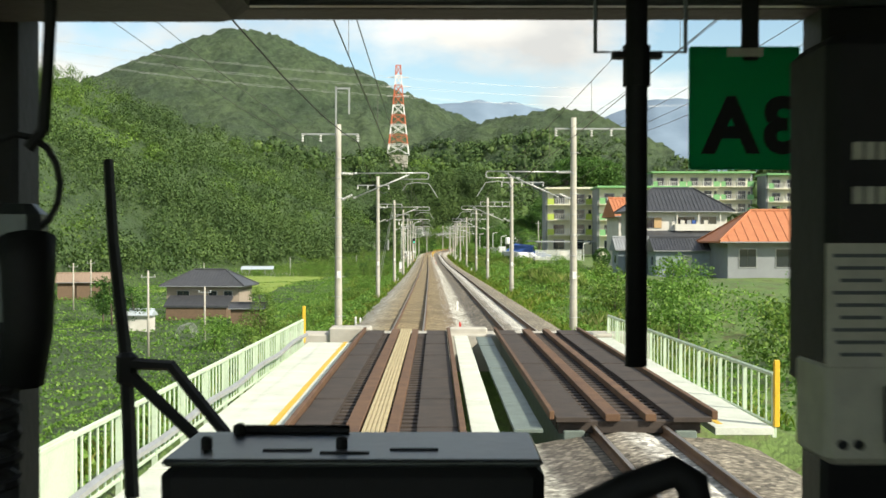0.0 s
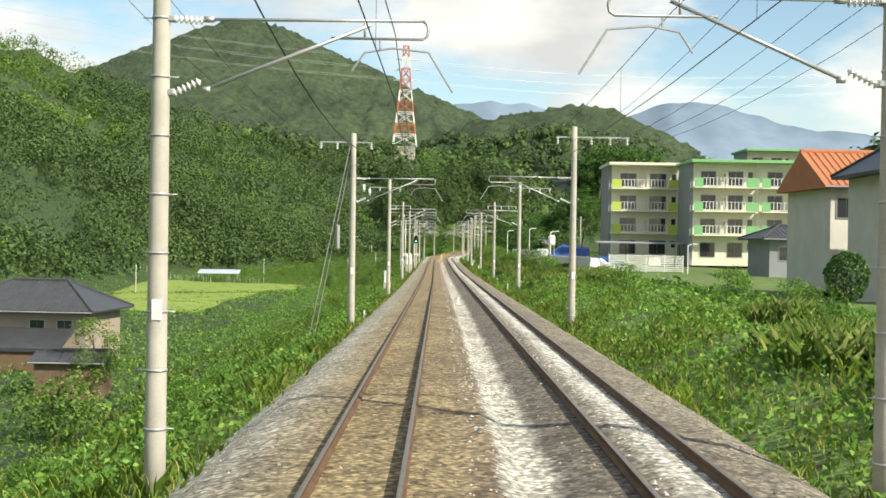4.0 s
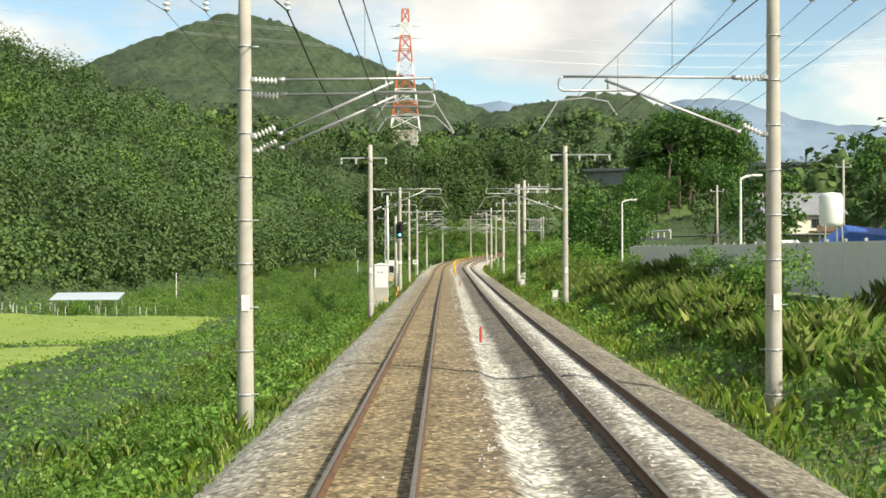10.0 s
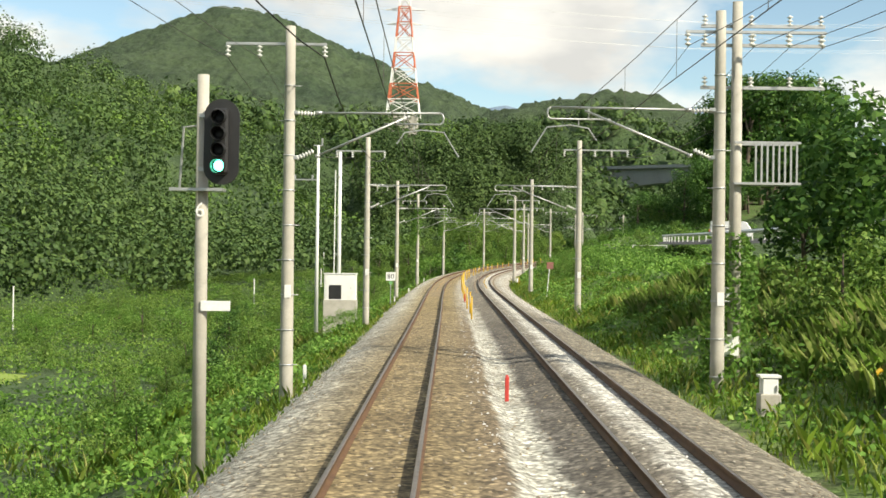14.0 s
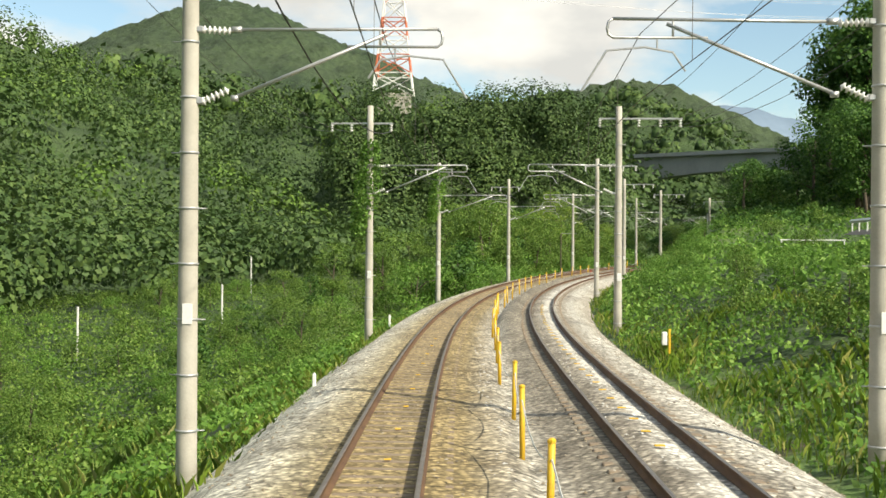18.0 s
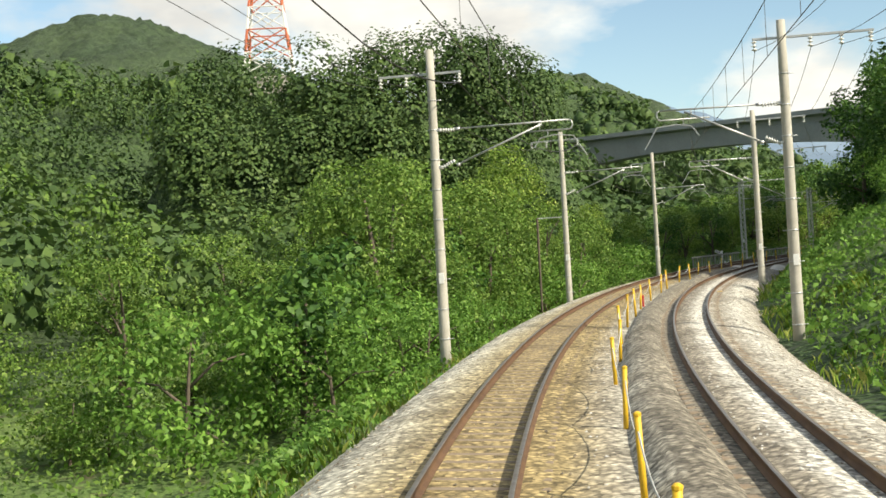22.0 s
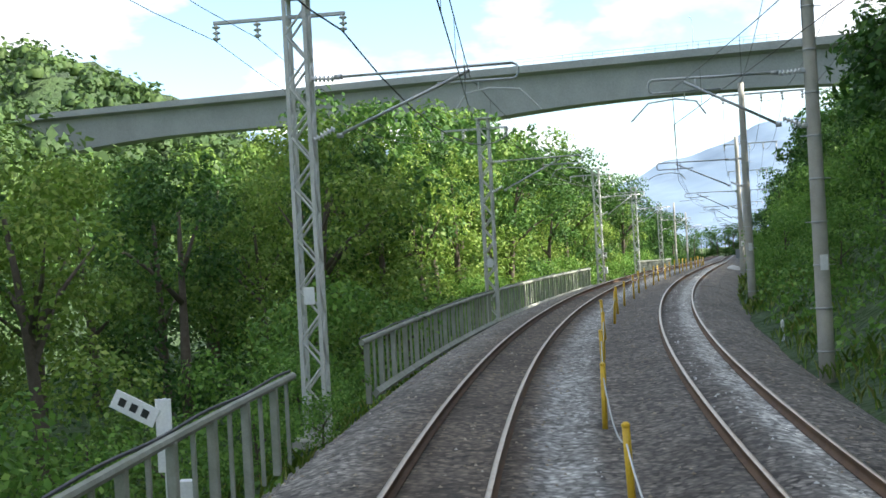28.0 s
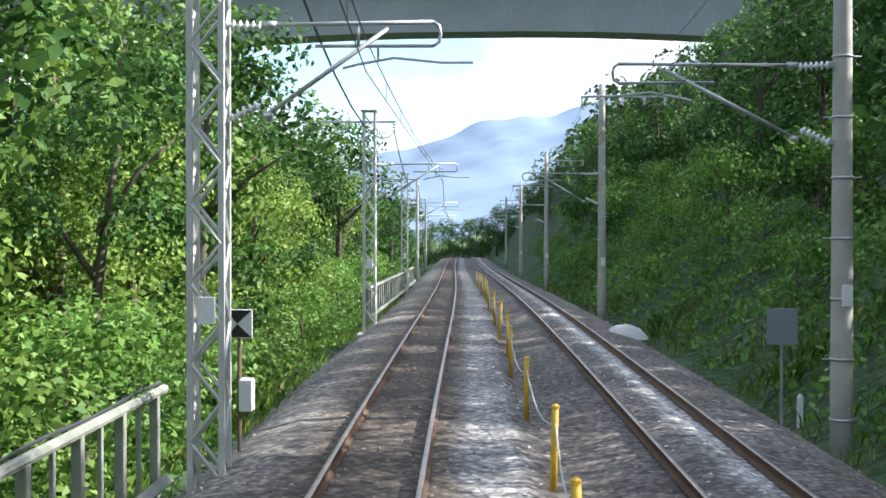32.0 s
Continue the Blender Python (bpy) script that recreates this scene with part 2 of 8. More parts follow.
M["viaduct"] = worn("viaduct_concrete", (0.36, 0.37, 0.36), (0.27, 0.28, 0.27), 0.85, 0, 0.12, 3)
M["galv"] = worn("galvanised_steel", (0.55, 0.56, 0.56), (0.42, 0.42, 0.41), 0.42, 0.6, 4, 60, 0.05)
# Paler than galvanised steel: the sun on the masts is put into the colour.
M["mast_sunlit"] = worn("mast_sunlit_pale", (0.62, 0.62, 0.57), (0.42, 0.42, 0.38), 0.6, 0.0, 3, 40, 0.1, (0.4, 0.85))
M["porcelain"] = worn("white_porcelain", (0.8, 0.8, 0.78), (0.68, 0.67, 0.63), 0.25)
M["wire"] = worn("wire_copper", (0.06, 0.06, 0.06), (0.12, 0.1, 0.08), 0.5, 0.5)
M["cable"] = worn("black_cable", (0.02, 0.02, 0.02), (0.035, 0.035, 0.035), 0.6)
M["white"] = worn("white_paint", (0.84, 0.84, 0.81), (0.7, 0.69, 0.64), 0.5, 0, 2, 30, 0.05, (0.5, 0.9))
M["yellow"] = worn("yellow_paint", (0.8, 0.5, 0.03), (0.65, 0.4, 0.04), 0.5, 0, 6, 30, 0.05)
M["red"] = worn("red_paint", (0.6, 0.05, 0.04), (0.42, 0.05, 0.04), 0.5)
M["tower_red"] = worn("tower_red_paint", (0.62, 0.16, 0.07), (0.5, 0.14, 0.07), 0.6)
M["black"] = worn("black_paint", (0.015, 0.015, 0.016), (0.03, 0.03, 0.03), 0.5)
M["rail_green"] = worn("pale_green_paint", (0.56, 0.68, 0.5), (0.42, 0.52, 0.38), 0.55, 0, 2, 30, 0.05, (0.45, 0.85))
M["walk"] = worn("walkway_board", (0.7, 0.74, 0.64), (0.52, 0.55, 0.47), 0.7, 0, 1.2, 30)
M["steel_green"] = worn("grey_green_steel", (0.2, 0.25, 0.22), (0.13, 0.16, 0.14), 0.55, 0.2)
M["bark"] = worn("bark", (0.09, 0.07, 0.05), (0.16, 0.13, 0.1), 0.95, 0, 4, 20, 0.6)
M["wall_white"] = worn("white_plaster", (0.72, 0.7, 0.64), (0.58, 0.55, 0.48), 0.85, 0, 0.6, 20, 0.1)
M["wall_cream"] = worn("cream_plaster", (0.8, 0.77, 0.62), (0.7, 0.67, 0.52), 0.85, 0, 0.5, 20, 0.1)
M["wall_grey"] = worn("grey_plaster", (0.3, 0.32, 0.33), (0.24, 0.25, 0.26), 0.85, 0, 0.5, 20, 0.1)
M["wall_beige"] = worn("beige_plaster", (0.42, 0.35, 0.28), (0.34, 0.28, 0.22), 0.85, 0, 0.6, 20, 0.1)
M["lime"] = worn("lime_green_panel", (0.5, 0.62, 0.1), (0.42, 0.53, 0.1), 0.6)
M["mint"] = worn("mint_green_panel", (0.22, 0.5, 0.2), (0.18, 0.4, 0.17), 0.6)
M["roof_dark"] = worn("dark_roof_tile", (0.045, 0.048, 0.055), (0.075, 0.078, 0.085), 0.45, 0, 1.5, 20)
M["roof_orange"] = worn("orange_roof", (0.52, 0.2, 0.09), (0.42, 0.15, 0.07), 0.7, 0, 1.2, 20)
M["tin"] = worn("pale_tin_roof", (0.62, 0.7, 0.76), (0.5, 0.56, 0.6), 0.4, 0.2)
M["wood"] = worn("weathered_wood", (0.2, 0.13, 0.08), (0.13, 0.09, 0.06), 0.85, 0, 3, 40)
M["blue"] = worn("blue_tarpaulin", (0.04, 0.12, 0.42), (0.03, 0.09, 0.32), 0.55, 0, 1.5, 10, 0.4)
M["field"] = worn("rice_field", (0.19, 0.28, 0.045), (0.27, 0.35, 0.07), 0.95, 0, 0.06, 8, 0.8)
M["path"] = worn("dirt_path", (0.33, 0.29, 0.22), (0.25, 0.22, 0.16), 0.95, 0, 0.6, 8)
M["asphalt"] = worn("asphalt", (0.055, 0.055, 0.057), (0.08, 0.08, 0.08), 0.9, 0, 0.5, 40)
M["rubber"] = worn("tyre_rubber", (0.02, 0.02, 0.02), (0.03, 0.03, 0.03), 0.85)
M["dark_plastic"] = worn("dark_plastic", (0.02, 0.021, 0.023), (0.03, 0.03, 0.032), 0.55)
k = Mat("window_glass", 0.05)
k.color((0.03, 0.035, 0.04))
k.b.inputs["Specular IOR Level"].default_value = 0.8
M["glass"] = k.m
k = Mat("green_lamp", 0.3)
k.color((0.02, 0.5, 0.35))
k.b.inputs["Emission Color"].default_value, k.b.inputs["Emission Strength"].default_value = (0.1, 1.0, 0.65, 1), 6.0
M["lamp_green"] = k.m
# Blue haze of the distance is mixed straight into the base colour.
k = Mat("hazy_slope", 1.0)
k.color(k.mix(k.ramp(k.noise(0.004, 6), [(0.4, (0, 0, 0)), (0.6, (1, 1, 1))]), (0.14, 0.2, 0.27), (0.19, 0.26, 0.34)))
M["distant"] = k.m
# Canopy greens carry a little blue-grey haze in the colour itself.
k = Mat("mountain_canopy", 1.0)
c = k.mix(k.ramp(k.noise(0.006, 7, 0.65), [(0.38, (0, 0, 0)), (0.62, (1, 1, 1))]), (0.042, 0.074, 0.038), (0.074, 0.114, 0.054))
k.color(k.mix(0.85, c, k.ramp(k.noise(0.1, 7, 0.75), [(0.36, (0.42, 0.46, 0.45)), (0.64, (1.4, 1.35, 1.25))]), "MULTIPLY"))
k.bump(k.noise(0.035, 8, 0.8), 1.0, 9.0)
M["mountain"] = k.m
k = Mat("hill_floor", 1.0)
k.color(k.mix(k.ramp(k.noise(0.012, 7, 0.65), [(0.38, (0, 0, 0)), (0.62, (1, 1, 1))]), (0.04, 0.075, 0.024), (0.065, 0.11, 0.034)))
k.bump(k.noise(0.09, 6, 0.7), 1.0, 6.0)
M["hill"] = k.m


# ---------------------------------------------------------------- the line's geometry
SS = np.arange(-20, 1001, 1.0)
BEND = np.array([-0.01, -0.06, -0.08, -0.03, -0.00, -0.03, -0.02, -0.03, -0.05, 0.01, 0.08, 0.03, -0.12, 0.10, 1.11, 2.73, 3.40, 3.50, 3.64, 3.63, 3.42, 1.90, 0.07, -0.33, -0.12, 0.06, 0.12, 0.10, 0.00, 0.00, 0.00, 0.00, 0.00, 0.00, 0.00])
GRADE = np.array([-13.6, -7.2, -7.7, -0.3, 3.6, 20.9, 13.9, -9.7, -3.0, -1.2, -0.6])


def run(f):
    r = np.concatenate([[0], np.cumsum((f[1:] + f[:-1]) / 2)])
    return r - np.interp(0, SS, r)


T_K = np.interp(SS, -20 + 30.0 * np.arange(len(BEND)), BEND) / 1000
T_TH = run(T_K)
T_X, T_Y = run(np.sin(T_TH)), run(np.cos(T_TH))
T_Z = run(np.interp(SS, -20 + 100.0 * np.arange(len(GRADE)), GRADE) / 1000)
T_CANT = T_K * 1000 * 0.0310 / 2.5
GAP = 4.09
HALF = 0.567


def line_at(s):
    return [np.interp(s, SS, a) for a in (T_X, T_Y, T_Z, T_TH, T_CANT)]


def tilt(lat, ca):
    own = np.clip(lat, -1.7, 1.4)
    other = np.clip(lat - GAP, -1.5, 1.7)
    return -np.where(lat < 2.1, own, other) * np.sin(ca)


def P(s, lat, dz=0.0, canted=False):
    """A place beside the line: metres along it, to its right, above the rails. Arrays or numbers."""
    s, lat, dz = np.broadcast_arrays(np.asarray(s, float), np.asarray(lat, float), np.asarray(dz, float))
    x, y, z, th, ca = line_at(s)
    if canted:
        dz = dz + tilt(lat, ca)
    return np.stack([x + lat * np.cos(th), y - lat * np.sin(th), z + dz], -1)


def at(s, lat, dz=0.0, turn=0.0):
    """A pose beside the line: x to the right, y ahead."""
    p = P(s, lat, dz)
    return pose(*p, 0, 0, -math.degrees(float(np.interp(s, SS, T_TH))) + turn)


# ---------------------------------------------------------------- mesh helpers
class Geo:
    def __init__(self):
        self.v, self.f = [], []

    def add(self, verts, faces):
        n = len(self.v)
        self.v += [tuple(p) for p in verts]
        self.f += [tuple(n + i for i in f) for f in faces]
        return self

    def box(self, c, size, m=None, cut=0.0):
        """A box round c; cut: the width of its chamfered edges."""
        hx, hy, hz = (d / 2 for d in size)
        if cut <= 0:
            pts = [Vector((x, y, z)) for z in (-hz, hz) for y in (-hy, hy) for x in (-hx, hx)]
            fs = [(0, 2, 3, 1), (4, 5, 7, 6), (0, 1, 5, 4), (2, 6, 7, 3), (0, 4, 6, 2), (1, 3, 7, 5)]
        else:
            k = min(cut, hx * 0.9, hy * 0.9, hz * 0.9)
            ring = [(hx - k, hy), (hx, hy - k), (hx, -hy + k), (hx - k, -hy), (-hx + k, -hy), (-hx, -hy + k), (-hx, hy - k), (-hx + k, hy)]
            inn = [(x * (hx - k) / hx, y * (hy - k) / hy) for x, y in ring]
            pts, fs = [], []
            for r, z in ((inn, -hz), (ring, -hz + k), (ring, hz - k), (inn, hz)):
                pts += [Vector((x, y, z)) for x, y in r]
            for j in range(3):
                fs += [(8 * j + i, 8 * j + 8 + i, 8 * j + 8 + (i + 1) % 8, 8 * j + (i + 1) % 8) for i in range(8)]
            fs += [tuple(range(8)), tuple(range(31, 23, -1))]
        q = (m or Matrix()) if m is None or isinstance(m, Matrix) else m
        return self.add([(q @ p) + Vector(c) if m is None else Vector(c) + q.to_3x3() @ p for p in pts], fs)

    def tube(self, pts, r, n=6, r2=None, cap=True):
        """A round bar along points, its radius from r to r2."""
        pts = [Vector(p) for p in pts]
        r2 = r if r2 is None else r2
        rings, a0 = [], None
        for i, p in enumerate(pts):
            d = (pts[min(i + 1, len(pts) - 1)] - pts[max(i - 1, 0)]).normalized()
            a0 = (a0 or (Vector((0, 0, 1)) if abs(d.z) < 0.9 else Vector((1, 0, 0))))
            a = (a0 - d * a0.dot(d)).normalized()
            b = d.cross(a)
            a0 = a
            rad = r + (r2 - r) * i / max(1, len(pts) - 1)
            rings.append([p + rad * (math.cos(w) * a + math.sin(w) * b) for w in (2 * math.pi * k / n for k in range(n))])
        fs = [(n * i + k, n * i + (k + 1) % n, n * i + n + (k + 1) % n, n * i + n + k) for i in range(len(pts) - 1) for k in range(n)]
        if cap:
            fs += [tuple(range(n - 1, -1, -1)), tuple(n * (len(pts) - 1) + k for k in range(n))]
        return self.add([p for r_ in rings for p in r_], fs)

    def lathe(self, profile, n=10, m=None):
        """Turns (radius, height) pairs about the upright axis, moved by m."""
        m = m or Matrix()
        vs = [m @ Vector((r * math.cos(2 * math.pi * k / n), r * math.sin(2 * math.pi * k / n), z)) for r, z in profile for k in range(n)]
        fs = [(n * i + k, n * i + (k + 1) % n, n * i + n + (k + 1) % n, n * i + n + k) for i in range(len(profile) - 1) for k in range(n)]
        fs += [tuple(range(n - 1, -1, -1)), tuple(n * (len(profile) - 1) + k for k in range(n))]
        return self.add(vs, fs)

    def slab(self, outline, z0, z1):
        """An upright prism over an outline in the plane."""
        n = len(outline)
        vs = [(x, y, z0) for x, y in outline] + [(x, y, z1) for x, y in outline]
        fs = [(k, (k + 1) % n, n + (k + 1) % n, n + k) for k in range(n)] + [tuple(range(n - 1, -1, -1)), tuple(range(n, 2 * n))]
        return self.add(vs, fs)

    def extrude(self, profile, x0, x1):
        """A (y, z) outline drawn out along x."""
        n = len(profile)
        vs = [(x0, y, z) for y, z in profile] + [(x1, y, z) for y, z in profile]
        fs = [(k, (k + 1) % n, n + (k + 1) % n, n + k) for k in range(n)] + [tuple(range(n - 1, -1, -1)), tuple(range(n, 2 * n))]
        return self.add(vs, fs)


def mesh_of(name, g, mat, smooth=False):
    me = bpy.data.meshes.new(name)
    me.from_pydata(g.v, [], g.f)
    me.materials.append(M[mat] if isinstance(mat, str) else mat)
    if smooth:
        me.polygons.foreach_set("use_smooth", [True] * len(me.polygons))
    return me


def part(name, g, mat, parent=None, label="", smooth=False, m=None):
    ob = new(name, g if isinstance(g, bpy.types.Mesh) else mesh_of(name, g, mat, smooth))
    if parent:
        ob.parent = parent
    if m is not None:
        ob.matrix_basis = m
    return tagged(ob, label) if label else ob


def thing(name, m, label, category, group="", kind=""):
    ob = new(name)
    ob.empty_display_size = 0.3
    ob.matrix_basis = m
    return tagged(ob, label, category, group, kind)


def strip(name, s, section, mat, canted=True, uv=None):
    """A sheet drawn along the line through a (lat, height) section."""
    lat, dz = np.array([q[0] for q in section], float), np.array([q[1] for q in section], float)
    pts = P(s[:, None], lat[None], dz[None], canted).reshape(-1, 3)
    n, m = len(lat), len(s)
    i, j = np.meshgrid(np.arange(m - 1), np.arange(n - 1), indexing="ij")
    a = (i * n + j).ravel()
    faces = np.stack([a, a + 1, a + n + 1, a + n], -1)
    me = grid_mesh(name, pts, faces, mat)
    if uv:
        layer = me.uv_layers.new(name="UVMap")
        u = (lat - uv[0]) / (uv[1] - uv[0])
        tex = np.stack([np.tile(u, m), np.repeat(s / 10, n)], -1)[faces.ravel()]
        layer.data.foreach_set("uv", tex.ravel())
    return me


def grid_mesh(name, pts, faces, mat, smooth=False):
    me = bpy.data.meshes.new(name)
    k = faces.shape[1]
    me.vertices.add(len(pts))
    me.vertices.foreach_set("co", np.asarray(pts, np.float32).ravel())
    me.loops.add(faces.size)
    me.loops.foreach_set("vertex_index", faces.astype(np.int32).ravel())
    me.polygons.add(len(faces))
    me.polygons.foreach_set("loop_start", np.arange(0, faces.size, k, dtype=np.int32))
    me.polygons.foreach_set("loop_total", np.full(len(faces), k, np.int32))
    if smooth:
        me.polygons.foreach_set("use_smooth", np.ones(len(faces), bool))
    me.update(calc_edges=True)
    me.materials.append(M[mat] if isinstance(mat, str) else mat)
    return me


rng = np.random.default_rng(7)


def unit(a):
    return a / np.maximum(np.linalg.norm(a, axis=-1, keepdims=True), 1e-9)


def kites(name, c, size, mat, out=None, lift=0.6, wide=0.62, stray=0.75):
    """Many single leaves: a folded kite at every place c, of the sizes given, facing out or upwards by lift."""
    n = len(c)
    normal = unit(rng.normal(size=(n, 3)) * stray + (np.array([0, 0, lift]) if out is None else out))
    t = unit(np.cross(normal, rng.normal(size=(n, 3))))
    b = np.cross(normal, t)
    s = np.broadcast_to(np.asarray(size, float), (n,))[:, None] * rng.uniform(0.7, 1.3, (n, 1))
    v = np.stack([c - t * s * 0.5, c + b * s * wide * 0.5 + normal * s * 0.16, c + t * s * 0.55, c - b * s * wide * 0.5 + normal * s * 0.16], 1)
    return grid_mesh(name, v.reshape(-1, 3), np.arange(4 * n).reshape(-1, 4), mat)


def cores(c, r, sides=7):
    """Low domes that fill the inside of leaf clumps: their corners and faces."""
    n = len(c)
    ele, az = np.radians([-25, 10, 42, 76]), 2 * math.pi * np.arange(sides) / sides
    u = np.stack([np.cos(ele)[:, None] * np.cos(az), np.cos(ele)[:, None] * np.sin(az), np.sin(ele)[:, None] + 0 * az], -1).reshape(-1, 3)
    m = len(u)
    v = c[:, None] + u[None] * np.asarray(r)[:, None] * rng.uniform(0.85, 1.12, (n, m, 1))
    f = np.array([(i * sides + k, i * sides + (k + 1) % sides, (i + 1) * sides + (k + 1) % sides, (i + 1) * sides + k) for i in range(3) for k in range(sides)])
    return v.reshape(-1, 3), (np.arange(n)[:, None, None] * m + f[None]).reshape(-1, 4)


def leafy(name, leaves, mat, c, r, sides=7):
    """Joins a mesh of leaves with the cores of its clumps."""
    a = np.empty(len(leaves.vertices) * 3, np.float32)
    leaves.vertices.foreach_get("co", a)
    v, f = cores(c, r, sides)
    k = len(leaves.vertices)
    bpy.data.meshes.remove(leaves)
    return grid_mesh(name, np.concatenate([a.reshape(-1, 3), v]), np.concatenate([np.arange(k).reshape(-1, 4), f + k]), mat)


def blades(name, c, height, mat, width=0.02):
    """Many single grass blades, bent over at their tips."""
    n = len(c)
    a = rng.uniform(0, 2 * math.pi, n)
    side = np.stack([np.cos(a), np.sin(a), 0 * a], -1)
    lean = np.stack([-np.sin(a), np.cos(a), 0 * a], -1)
    h = np.broadcast_to(np.asarray(height, float), (n,))[:, None] * rng.uniform(0.5, 1.2, (n, 1))
    w = width * rng.uniform(0.7, 1.4, (n, 1))
    up = np.array([0, 0, 1.0])
    mid = c + up * h * 0.6 + lean * h * 0.12
    v = np.stack([c - side * w, c + side * w, mid + side * w * 0.8, c + up * h * 0.93 + lean * h * 0.45, mid - side * w * 0.8], 1)
    return grid_mesh(name, v.reshape(-1, 3), np.arange(5 * n).reshape(-1, 5), mat)


def wave(x, y, scale, seed=0):
    """A smooth random field between -1 and 1."""
    r = np.random.default_rng(100 + seed)
    total = 0.0
    for k in range(7):
        a, ph, f = r.uniform(0, 2 * math.pi), r.uniform(0, 2 * math.pi), r.uniform(0.5, 2.0)
        total = total + np.sin((x * math.cos(a) + y * math.sin(a)) * 2 * math.pi * f / scale + ph) / f**0.5
    return total / 4.2


# ---------------------------------------------------------------- the ground
def nearest(x, y):
    """Metres along the line and to its right for places in the plane."""
    k = np.arange(0, len(SS), 3)
    s = np.empty(x.shape)
    lat = np.empty(x.shape)
    fx, fy = x.ravel(), y.ravel()
    so, lo = s.ravel(), lat.ravel()
    for a in range(0, len(fx), 20000):
        dx, dy = fx[a:a + 20000, None] - T_X[k], fy[a:a + 20000, None] - T_Y[k]
        i = k[np.argmin(dx * dx + dy * dy, 1)]
        ex, ey, th = fx[a:a + 20000] - T_X[i], fy[a:a + 20000] - T_Y[i], T_TH[i]
        so[a:a + 20000] = SS[i] + np.clip(ex * np.sin(th) + ey * np.cos(th), -1.6, 1.6)
        lo[a:a + 20000] = ex * np.cos(th) - ey * np.sin(th)
    return so.reshape(x.shape), lo.reshape(x.shape)


# Levels of the land beside the line, by metres along it.
LEFT_S, LEFT_Z = [-60, 60, 130, 185, 250, 330, 400, 440, 480, 530, 600, 700, 1000], [-9.5, -10, -10.2, -9.4, -8.8, -9.0, -9.0, -7.2, -5.0, -2.5, -2.2, -2.6, -3]
# Right bank heightened from 540 to 720, added to shade the line and left slope.
RIGHT_S, RIGHT_Z = [-60, 60, 90, 150, 200, 260, 320, 380, 430, 480, 510, 540, 560, 620, 720, 1000], [-3.0, -2.4, 0.2, 0.0, -0.1, 0.4, 0.4, 0.9, 1.6, 3.0, 6.0, 9.0, 14.0, 14.0, 8.5, 8.5]
FOOT_S, FOOT_LAT = [0, 300, 400, 440, 480, 540, 700], [84, 78, 68, 58, 36, 20, 12]
# Crests of the hills: (x, y, height) points and how steeply the sides fall.
CRESTS = [
    ([(-420, -100, 130), (-330, 120, 122), (-300, 330, 122), (-270, 520, 104), (-205, 665, 92), (-165, 720, 75), (-130, 742, 64), (-90, 770, 57), (-23, 791, 54), (30, 840, 50)], 0.52, 0.9),
    ([(-1500, 1700, 215), (-800, 2000, 205), (-640, 2060, 238), (-560, 2060, 280), (-505, 2060, 303), (-455, 2060, 322), (-425, 2060, 333), (-385, 2060, 338), (-355, 2060, 357), (-318, 2060, 360), (-283, 2060, 354), (-242, 2060, 326), (-206, 2060, 299), (-147, 2060, 284), (-93, 2060, 267), (-39, 2060, 245), (10, 2055, 222), (60, 2040, 196), (160, 2000, 160)], 0.46, 1.0),
    ([(-318, 2060, 340), (-300, 1900, 250), (-250, 1760, 150)], 0.62, 1.0),
    ([(-425, 2060, 315), (-480, 1880, 235), (-470, 1720, 160)], 0.6, 1.0),
    ([(-147, 2060, 268), (-110, 1880, 180), (-90, 1740, 110)], 0.62, 1.0),
    ([(10, 1480, 130), (40, 1450, 137), (60, 1440, 143), (86, 1435, 151), (126, 1430, 156), (153, 1430, 157), (172, 1428, 152), (193, 1425, 141), (225, 1415, 124), (290, 1420, 84)], 0.45, 1.0),
    ([(150, 1430, 150), (140, 1330, 105), (135, 1250, 70)], 0.6, 1.0),
    ([(-60, 1180, 90), (40, 1130, 93), (80, 1080, 96), (105, 1030, 84)], 0.6, 1.0),
    ([(-24, 640, 25), (8, 642, 29), (23, 645, 32)], 1.5, 1.0),
    ([(95, 480, 4), (115, 540, 14), (160, 600, 30), (215, 655, 36), (262, 695, 26)], 0.7, 1.0),
    ([(260, 300, 60), (250, 430, 70), (330, 560, 90), (420, 700, 80)], 0.35, 1.0),
    ([(520, 760, 50), (640, 880, 70), (760, 1000, 60)], 0.35, 1.0),
]


def hills(x, y, side=False):
    """Height of the hills alone; side: also the distance from the crest."""
    best, away = np.full(x.shape, -99.0), np.zeros(x.shape)
    for pts, fall, power in CRESTS:
        for (ax, ay, az), (bx, by, bz) in zip(pts, pts[1:]):
            ux, uy = bx - ax, by - ay
            t = np.clip(((x - ax) * ux + (y - ay) * uy) / (ux * ux + uy * uy), 0, 1)
            d = np.hypot(x - ax - t * ux, y - ay - t * uy)
            h = az + t * (bz - az) - fall * d**power * (1 if power == 1 else 1.6)
            away = np.where(h > best, d, away)
            best = np.maximum(best, h)
    return (best, away) if side else best


